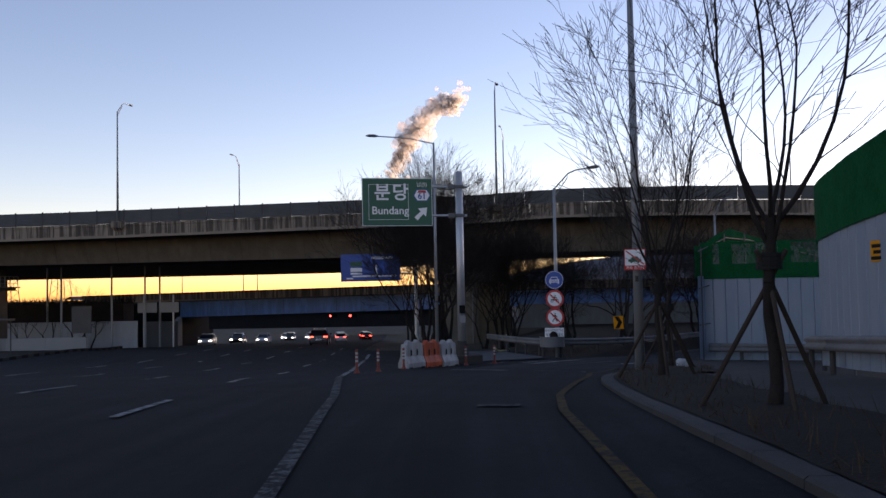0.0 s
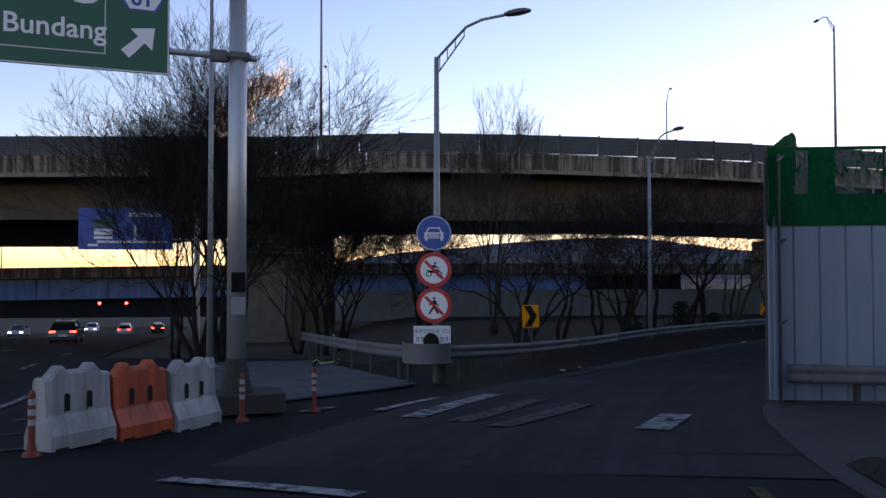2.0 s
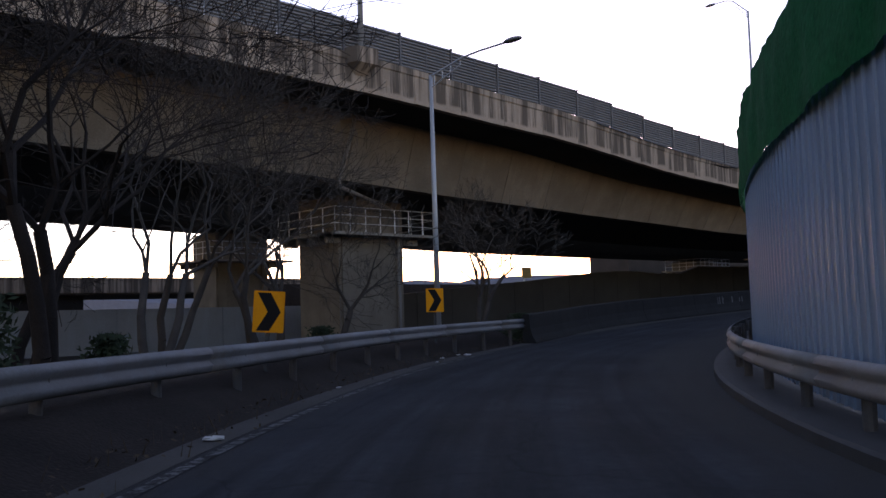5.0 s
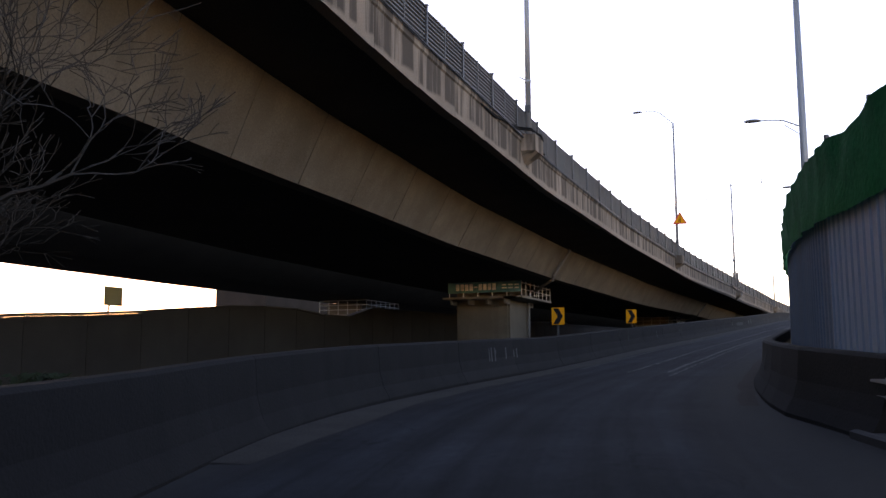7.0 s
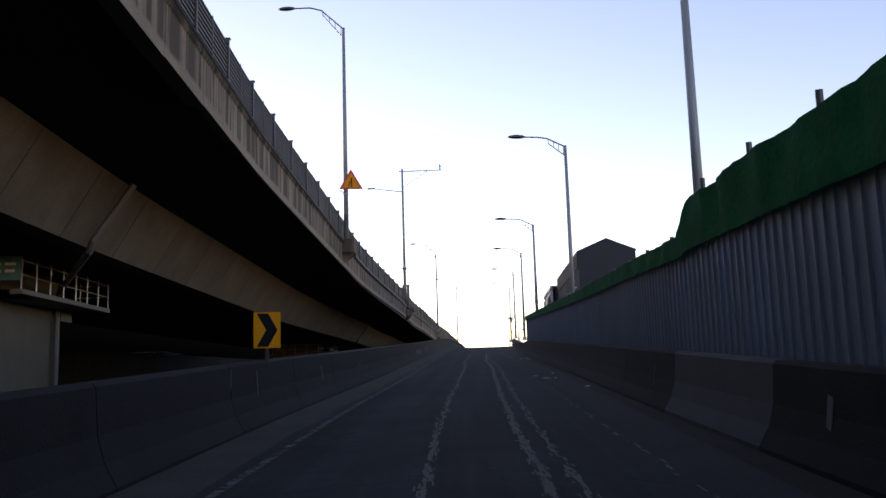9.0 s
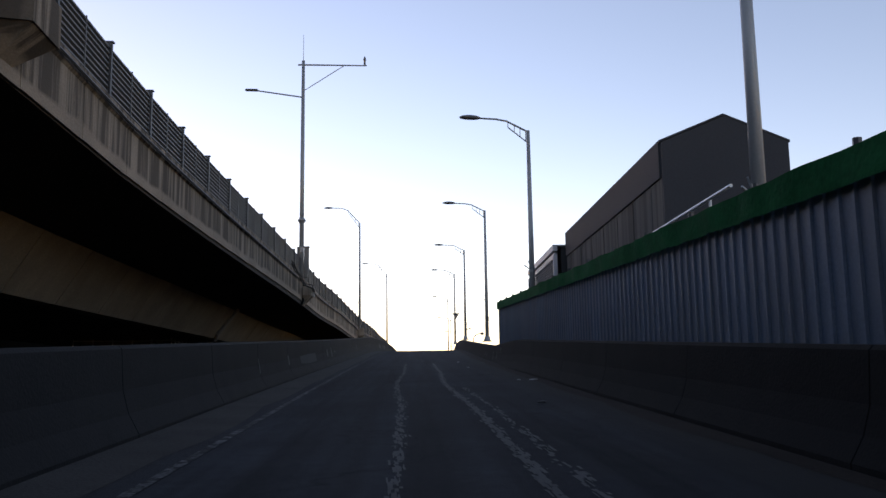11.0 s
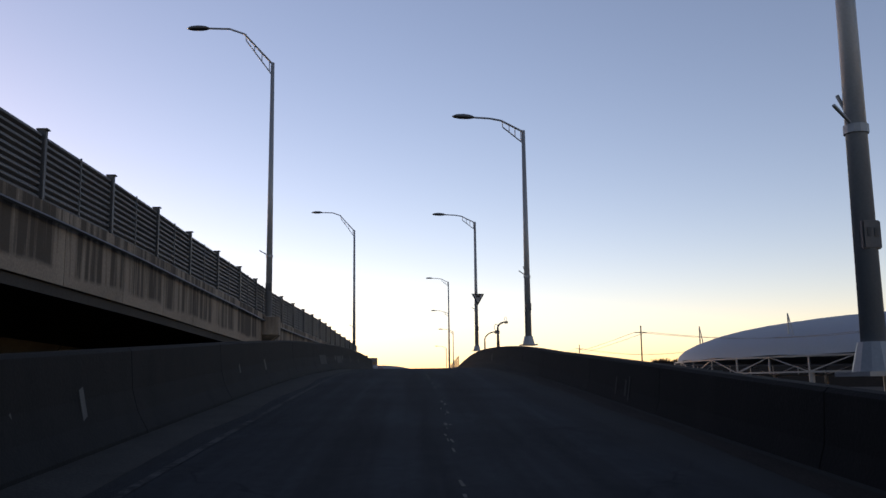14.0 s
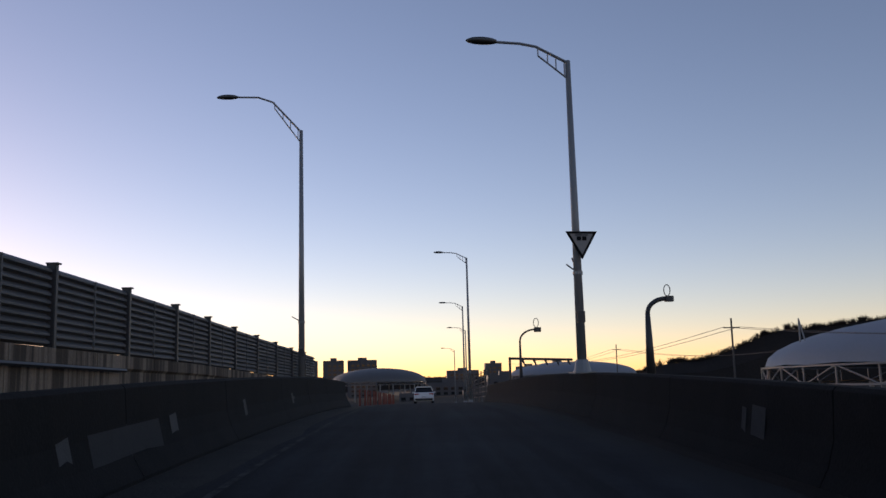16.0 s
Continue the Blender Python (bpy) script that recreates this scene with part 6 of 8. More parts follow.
def warning_triangle(at, ang, down=False, k=1.0):
    t = thing("yield_sign" if down else "warning_sign", pose(*at, 0, 0, ang) @ Matrix.Scale(k, 4), "downward triangle yield sign, rim blackened for backlight" if down else "yellow triangular merge warning sign with red rim", "road sign")
    M = Matrix.Rotation(radians(90), 4, "X")
    s = -1 if down else 1
    def tri(r):
        return [(-r, -s * r * 0.58), (r, -s * r * 0.58), (0, s * r * 1.15)][::s]
    # yield sign: black rim and grey field put the backlit side's shade into colour
    bm = bmnew()
    prism(bm, tri(0.5), -0.01, 0.01, M)
    part("plate", bm, SIGNBLACK if down else SIGNRED, t)
    bm = bmnew()
    prism(bm, tri(0.37), 0.01, 0.014, M)
    part("field", bm, PANEL if down else AMBER, t)
    bm = bmnew()
    if down:
        for k in range(2):
            box(bm, (-0.085 + 0.17 * k, -0.016, 0.07), (0.14, 0.004, 0.13))
        box(bm, (0, -0.016, 0.175), (0.42, 0.004, 0.03))
    else:
        box(bm, (0.02, -0.016, 0.0), (0.05, 0.004, 0.4))
        box(bm, (-0.05, -0.016, -0.08), (0.04, 0.004, 0.24), Matrix.Rotation(radians(20), 4, "Y"))
    part("symbol", bm, SIGNBLACK, t)


warning_triangle((100.9, 79.55, 9.75), -82)
warning_triangle((181.4, 66.25, 9.5), -86, True, 0.74)


# ---------------------------------------------------------------- plastic barriers and bollards at the fork
def plastic_barrier(x, y, z, ang, material, label):
    t = thing("plastic_barrier", pose(x, y, z, 0, 0, ang), label, "road barrier", "plastic barriers at the fork")
    bm = bmnew()
    prof = [(-0.24, 0.0), (-0.24, 0.18), (-0.13, 0.42), (-0.10, 0.98), (-0.06, 1.02), (0.06, 1.02), (0.10, 0.98), (0.13, 0.42), (0.24, 0.18), (0.24, 0.0)]
    L = 0.52
    stations = [(-L, 1.0), (-L + 0.05, 1.0), (-L + 0.1, 0.88), (-0.28, 0.88), (-0.22, 1.0), (-0.14, 1.0), (-0.08, 0.86), (0.08, 0.86), (0.14, 1.0), (0.22, 1.0), (0.28, 0.88), (L - 0.1, 0.88), (L - 0.05, 1.0), (L, 1.0)]
    rings = []
    for xx, k in stations:
        low = 0.13 if abs(xx) > L - 0.12 else 0.07 if 0.07 < abs(xx) < 0.15 else 0.0
        rings.append([bm.verts.new((xx, yy * (k if 0.2 < zz < 0.95 else 1), zz - low * (zz > 0.9))) for yy, zz in prof])
    m = len(prof)
    for a, b in zip(rings, rings[1:]):
        for j in range(m):
            bm.faces.new((a[j], a[(j + 1) % m], b[(j + 1) % m], b[j]))
    bm.faces.new(rings[0][::-1])
    bm.faces.new(rings[-1])
    bmesh.ops.recalc_face_normals(bm, faces=bm.faces[:])
    part("shell", bm, material, t)
    for s in (-0.19, 0.17):
        bm = bmnew()
        slot = [(0.045 * math.cos(a), 0.045 * math.sin(a) + (0.13 if a < math.pi else -0.05)) for a in [math.pi * k / 6 for k in range(7)] + [math.pi * (1.001 + k / 6) for k in range(7)]]
        prism(bm, slot, 0.118, 0.128, Matrix.Translation((s, 0, 0.5)) @ Matrix.Rotation(radians(90), 4, "X"))
        part("slot", bm, RUBBER, t, "dark moulded slot")
    for s in (-0.36, 0.36):
        bm = bmnew()
        box(bm, (s, 0, -0.0), (0.2, 0.5, 0.06))
        part("foot", bm, RUBBER, t)
    for k in range(3):
        bm = bmnew()
        tube(bm, (L + 0.02, 0, 0.2 + 0.27 * k), (L + 0.02, 0, 0.32 + 0.27 * k), 0.06, n=8)
        part("knuckle", bm, material, t)


for x, y, ang, mt, lab in ((0.4, 36.8, 56, PLASTICWHITE, "white water-filled plastic barrier"), (1.0, 37.73, 58, PLASTICORANGE, "orange water-filled plastic barrier"), (1.6, 38.66, 60, PLASTICWHITE, "white water-filled plastic barrier")):
    plastic_barrier(x, y, slope(y) + 0.03, ang, mt, lab)


def bollard(x, y, dark=False):
    z = slope(y)
    t = thing("bollard", pose(x, y, z + 0.01), "orange rubber lane bollard with reflective bands", "bollard", "bollards at the fork")
    bm = bmnew()
    tube(bm, (0, 0, 0), (0, 0, 0.05), 0.11, 0.09, 12)
    tube(bm, (0, 0, 0.05), (0, 0, 0.16), 0.06, 0.045, 12)
    tube(bm, (0, 0, 0.16), (0, 0, 0.74), 0.042, 0.04, 12)
    tube(bm, (0, 0, 0.74), (0, 0, 0.77), 0.04, 0.02, 12)
    part("body", bm, BOLLARD, t, smooth=False)
    for k in range(3):
        bm = bmnew()
        tube(bm, (0, 0, 0.36 + 0.12 * k), (0, 0, 0.43 + 0.12 * k), 0.044, n=12)
        part("band", bm, REFLECT, t, "silver reflective band")


for x, y in ((-0.93, 31.7), (-0.48, 33.6), (0.17, 35.9), (2.35, 39.4), (3.5, 40.7)):
    bollard(x, y)
for k in range(16):
    x = 204 + k * 2.2
    p = min(LANE, key=lambda q: abs(q.x - x))
    t = thing("bollard", pose(p.x, p.y + 3.0 - 0.03 * k, p.z + 0.01), "orange rubber lane bollard with reflective bands", "bollard", "bollards at the merge")
    bm = bmnew()
    tube(bm, (0, 0, 0), (0, 0, 0.77), 0.045, 0.04, 10)
    part("body", bm, BOLLARD, t)

# ---------------------------------------------------------------- trees
def grow(bm, p, d, length, r, depth, rnd, up, spread, twig=0.006, kids=(2, 4), bend=0.16):
    """A limb that bends, tapers and forks again and again."""
    k = 3 if depth > 1 else 2
    q, dd, rr = Vector(p), Vector(d).normalized(), r
    joints = []
    for i in range(k):
        dd = (dd + Vector((rnd.gauss(0, bend), rnd.gauss(0, bend), rnd.gauss(0, bend * 0.5) + up * 0.1))).normalized()
        e = q + dd * length / k
        r2 = max(twig, rr * (0.86 if depth > 1 else 0.7))
        tube(bm, q, e, rr, r2, 7 if rr > 0.05 else (5 if rr > 0.02 else 3), caps=False)
        q, rr = e, r2
        joints.append((q.copy(), dd.copy(), rr))
    if depth <= 0:
        return
    n = rnd.randint(*kids)
    for j in range(n):
        a, ad, ar = joints[-1] if j < 2 else rnd.choice(joints)
        side = Vector((rnd.gauss(0, 1), rnd.gauss(0, 1), rnd.gauss(0, 0.5)))
        side = (side - ad * side.dot(ad)).normalized()
        nd = (ad + side * spread * rnd.uniform(0.5, 1.25) + Vector((0, 0, up * 0.35))).normalized()
        grow(bm, a, nd, length * rnd.uniform(0.58, 0.86), max(twig, ar * rnd.uniform(0.55, 0.8)), depth - 1, rnd, up, spread, twig, kids, bend)


def tree(x, y, z, height, seed, stems=1, depth=5, material=None, label="bare winter tree with fine dark twigs", spread=0.6, lean=0.0, r=0.12, up=0.5, first=0.33, kids=(2, 4), group="roadside trees", bend=0.16, wob=0.07, fan=0.28):
    rnd = random.Random(seed)
    t = thing("tree", pose(x, y, z - 0.1), label, "tree", group)
    bt, bc = bmnew(), bmnew()
    for s in range(stems):
        a = 2 * math.pi * s / max(1, stems) + rnd.random()
        d = Vector((math.cos(a) * (fan if stems > 1 else 0) + lean, math.sin(a) * (fan if stems > 1 else 0), 1)).normalized()
        L = height * first * rnd.uniform(0.85, 1.1)
        q, rr = Vector((0.12 * math.cos(a) * (stems > 1), 0.12 * math.sin(a) * (stems > 1), 0)), r * (0.75 if stems > 1 else 1)
        dd = d
        for i in range(5):
            dd = (dd + Vector((rnd.gauss(0, wob), rnd.gauss(0, wob), 0.06))).normalized()
            e = q + dd * L / 5
            tube(bt, q, e, rr * (1.35 if i == 0 else 1), rr * 0.93, 10, caps=(i == 0))
            q, rr = e, rr * 0.93
        n = rnd.randint(3, 4) if stems == 1 else rnd.randint(2, 3)
        for j in range(n):
            b = 2 * math.pi * j / n + rnd.random()
            nd = (dd + Vector((math.cos(b), math.sin(b), 0.25)) * spread * rnd.uniform(0.6, 1.1)).normalized()
            grow(bc, q, nd, height * 0.25 * rnd.uniform(0.85, 1.15), rr * 0.62, depth - 1, rnd, up, spread, 0.0055, kids, bend)
    part("trunk", bt, material or BARK, t, smooth=True)
    part("crown", bc, material or BARK, t, "bare branches and twigs")
    return t


# the thicket at the fork: two clumps, with the pier showing between them
for i, (x, y, h, st, fan, r) in enumerate(((0.1, 60.3, 12.8, 4, 0.12, 0.2), (-0.9, 61.6, 11.8, 3, 0.16, 0.15), (0.6, 62.6, 12.0, 3, 0.14, 0.15), (-1.9, 62.6, 8.4, 3, 0.18, 0.1), (-0.4, 58.2, 9.0, 3, 0.2, 0.1), (4.1, 65.0, 8.4, 5, 0.26, 0.13), (5.0, 68.6, 9.0, 4, 0.28, 0.12), (3.0, 66.8, 8.2, 3, 0.3, 0.1), (8.9, 67.5, 7.4, 3, 0.28, 0.1))):
    tree(x, y, ground_z(x, y), h, 11 + i, stems=st, depth=6, spread=0.62, r=r, up=0.35, label="dense many-stemmed bare tree at the fork", group="trees at the fork", first=0.24, kids=(3, 4), fan=fan, wob=0.1)
# row behind the guardrail
ROW = ((11.3, 57.8, 5.4, 2, 0.0), (12.6, 63.0, 7.2, 2, -0.05), (15.0, 65.2, 7.0, 2, 0.1), (20.3, 68.0, 8.0, 3, 0.0), (24.0, 71.5, 9.4, 2, 0.0), (27.8, 74.5, 8.8, 2, 0.12), (31.3, 75.6, 7.4, 2, -0.1), (33.8, 78.5, 6.6, 1, 0.2), (44.5, 80.5, 6.4, 1, -0.1), (47.0, 83.2, 7.0, 1, 0.05), (9.5, 70.5, 8.8, 2, 0.0), (22.5, 77.0, 7.0, 2, 0.0), (37.5, 80.5, 6.0, 1, 0.0), (17.6, 63.6, 7.6, 4, 0.0), (18.6, 70.2, 7.8, 2, 0.05), (29.5, 77.2, 8.6, 2, 0.0), (22.8, 66.8, 8.0, 2, 0.0))
for i, (x, y, h, st, ln) in enumerate(ROW):
    pale = 27 < x < 32 or x > 33
    tree(x, y, ground_z(x, y), h, 40 + i, stems=st, depth=6, material=PALEBARK if pale else BARK, lean=ln, spread=0.7, r=0.15, up=0.26, first=0.34, label="pale-barked bare tree behind the guardrail" if pale else "crooked bare tree behind the guardrail", bend=0.26, kids=(3, 4) if 17.5 < x < 18 else (2, 4), wob=0.13)


# a slender tree whose upright rods reach over the viaduct
tree(14.2, 76.4, ground_z(14.2, 76.4), 9.9, 97, stems=4, depth=6, material=PALEBARK, spread=0.3, r=0.13, up=0.5, first=0.5, label="slender pale bare tree with upright rods", kids=(2, 4), bend=0.09, wob=0.05, fan=0.1)


def staked_tree(x, y, z, h, seed, label):
    rnd = random.Random(seed)
    t = thing("tree", pose(x, y, z - 0.1), label, "tree", "staked street trees")
    bt, bc = bmnew(), bmnew()
    fork = 2.35
    pts = [Vector((0.03 * math.sin(k * 1.3), 0.03 * math.cos(k * 2.1) - 0.03, fork * k / 6)) for k in range(7)]
    for k in range(6):
        tube(bt, pts[k], pts[k + 1], 0.082 - 0.004 * k + (0.02 if k == 0 else 0), 0.078 - 0.004 * k, 10, caps=(k == 0))
    # limbs sweep outwards and then up like a candelabrum, with side shoots and fine twigs
    n = 6
    for j in range(n):
        a = 2 * math.pi * j / n + rnd.uniform(-0.4, 0.4)
        out = Vector((math.cos(a), math.sin(a), 0))
        q = pts[-1] + Vector((0, 0, rnd.uniform(-0.55, 0.05)))
        L = h - fork - rnd.uniform(0.0, 1.2)
        r = rnd.uniform(0.025, 0.033)
        d = (out * rnd.uniform(0.4, 0.85) + Vector((0, 0, 0.85))).normalized()
        steps = 11
        for k in range(steps):
            d = (d + Vector((rnd.gauss(0, 0.09), rnd.gauss(0, 0.09), 0.20 if k < 5 else 0.03)) + out * (0.02 if k > 5 else -0.02)).normalized()
            e = q + d * L / steps
            r2 = max(0.008, r * 0.86)
            tube(bc, q, e, r * (1.12 if k else 1.0), r2, 6, caps=False)
            q, r = e, r2
            for s in range((2 if k > 2 else 1) if k else 0):
                side = Vector((rnd.gauss(0, 1), rnd.gauss(0, 1), 0)).normalized()
                grow(bc, q, (d * 0.8 + side * rnd.uniform(0.5, 1.0) + out * 0.25).normalized(), rnd.uniform(0.5, 1.35) * (1.0 if k < 8 else 0.6), max(0.006, r * 0.45), 2 if k > 1 else 1, rnd, 0.35, 0.55, 0.0042, (2, 4), 0.13)
    part("trunk", bt, BARK, t, smooth=True)
    part("crown", bc, BARK, t, "bare candelabrum limbs and fine twigs")
    for k in range(3):
        a = 2 * math.pi * k / 3 + 0.5
        t = thing("tree_stake", pose(x, y, z), "slanting timber stake tied to a young tree", "tree stake", "stakes of the street trees")
        bm = bmnew()
        tube(bm, (0.9 * math.cos(a), 0.9 * math.sin(a), -0.1), (-0.2 * math.cos(a), -0.2 * math.sin(a), 1.85), 0.032, 0.03, 8)
        part("pole", bm, TIMBER, t)
    t = thing("tree_tie", pose(x, y, z + 1.62), "dark rope binding round a trunk and its stakes", "tree tie", "ties of the street trees")
    bm = bmnew()
    for k in range(4):
        tube(bm, (0, 0, k * 0.05), (0, 0, k * 0.05 + 0.045), 0.15, n=12)
    part("rope", bm, RUBBER, t)


staked_tree(6.6, 13.9, 1.3, 7.8, 71, "young staked street tree in a soil bed, bare")
staked_tree(6.55, 20.6, 0.98, 7.6, 74, "young staked street tree in a soil bed, bare")
staked_tree(8.3, 28.5, 0.42, 7.4, 77, "young staked street tree beside the lamp post, bare")


def shrub(x, y, z, w, h, seed):
    """A dark evergreen clump of many small leaves."""
    rnd = random.Random(seed)
    t = thing("shrub", pose(x, y, z), "dark evergreen shrub behind the guardrail", "shrub", "shrubs")
    bm = bmnew()
    for k in range(1400):
        a, b, c = rnd.gauss(0, 0.36), rnd.gauss(0, 0.36), rnd.random() ** 0.8
        k2 = 1.15 - c * 0.75
        p = Vector((a * w * k2, b * w * k2, c * h))
        d = Vector((rnd.gauss(0, 1), rnd.gauss(0, 1), rnd.gauss(0, 1))).normalized() * 0.09
        e = d.orthogonal().normalized() * 0.035
        bm.faces.new([bm.verts.new(p + q) for q in (-d, e, d, -e)])
    part("foliage", bm, EVERGREEN, t)
    bm = bmnew()
    for k in range(5):
        tube(bm, (0, 0, -0.1), (rnd.gauss(0, 0.25) * w, rnd.gauss(0, 0.25) * w, h * 0.7), 0.03, 0.01, 5)
    part("stem", bm, BARK, t)


for i, (x, y, w, h) in enumerate(((23.0, 70.0, 1.0, 1.9), (19.0, 66.0, 0.7, 1.0), (26.0, 72.5, 0.8, 1.2), (36.0, 79.5, 0.9, 1.1), (48.5, 82, 1.2, 1.3))):
    shrub(x, y, ground_z(x, y), w, h, 90 + i)


def dead_grass():
    """Dry stalks and weeds along the verge and in the bed."""
    rnd = random.Random(6)
    bm = bmnew()
    def blade(p, h, lean):
        e = Vector((rnd.gauss(0, lean), rnd.gauss(0, lean), h))
        s = Vector((rnd.gauss(0, 1), rnd.gauss(0, 1), 0)).normalized() * 0.008
        bm.faces.new([bm.verts.new(q) for q in (p - s, p + s, p + e)])
    pts = [p for p in LANE if p.y > 47 and p.x < 44]
    for p, n in zip(pts, sides(pts)):
        for k in range(170):
            u = rnd.uniform(3.3, 8.5)
            hh = 0.10 if u < 4.6 else -0.02
            blade(p + n * u + Vector((rnd.uniform(-0.8, 0.8), rnd.uniform(-0.8, 0.8), hh)), rnd.uniform(0.08, 0.28) * (1.8 if u > 5 else 1), 0.07)
    for p, n in zip(kpts, sides(kpts)):
        if p.y < 33:
            for k in range(26):
                blade(p + n * -(0.28 + 1.9 * rnd.random() ** 1.3) + Vector((0, rnd.uniform(-0.3, 0.3), 0.13)), rnd.uniform(0.05, 0.2) * (1 + 1.2 * max(0, noise.noise(p * 0.6))), 0.08)
    ob = finish("dry_grass", bm, DRYBRUSH)
    tagged(ob, "thin dry grass and stalks on the verge", "grass", kind="stuff")
    bm = bmnew()
    for p, n in zip(pts, sides(pts)):
        for k in range(150):
            c = p + n * rnd.uniform(2.9, 6.0) + Vector((rnd.uniform(-0.8, 0.8), rnd.uniform(-0.8, 0.8), 0.16))
            s = rnd.uniform(0.012, 0.045)
            d = Vector((rnd.gauss(0, 1), rnd.gauss(0, 1), rnd.gauss(0, 0.4))).normalized() * s
            e = Vector((-d.y, d.x, rnd.gauss(0, 0.3) * s))
            bm.faces.new([bm.verts.new(c + q) for q in (-d, -e * 0.6, d, e * 0.6)])
    ob = finish("dead_leaves", bm, DRYBRUSH)
    tagged(ob, "scattered dead leaves along the verge", "leaves", kind="stuff")


dead_grass()


def litter():
    rnd = random.Random(8)
    pts = [p for p in LANE if 48 < p.y and p.x < 46]
    spots = []
    for k in range(26):
        i = rnd.randrange(len(pts) - 1)
        n = sides(pts)[i]
        spots.append(pts[i] + n * rnd.uniform(2.75, 4.1) + Vector((0, 0, 0.06)))
    lane2 = [p for p in LANE if 62 < p.x < 130]
    for k in range(14):
        i = rnd.randrange(len(lane2) - 1)
        spots.append(lane2[i] + sides(lane2)[i] * -rnd.uniform(1.9, 3.1) + Vector((0, 0, 0.02)))
    for k, p in enumerate(spots):
        t = thing("litter", Matrix.Translation(p) @ Matrix.Rotation(rnd.random() * 6, 4, "Z"), "crumpled pale scrap of litter by the road", "litter", "litter")
        bm = bmnew()
        bmesh.ops.create_icosphere(bm, subdivisions=1, radius=rnd.uniform(0.04, 0.10))
        for v in bm.verts:
            v.co = Vector((v.co.x * 1.5, v.co.y, v.co.z * 0.35)) * rnd.uniform(0.6, 1.2)
        part("scrap", bm, LITTERMAT if k % 3 else PATCH, t)
    t = thing("rubbish_bag", pose(8.75, 29.3, 0.42), "crumpled white plastic rubbish bag by the tree", "rubbish bag")
    bm = bmnew()
    bmesh.ops.create_icosphere(bm, subdivisions=3, radius=0.26)
    for v in bm.verts:
        v.co += v.co.normalized() * 0.07 * noise.noise(v.co * 7)
        v.co.z = max(-0.17, v.co.z * 0.85)
    part("bag", bm, LITTERMAT, t)


litter()


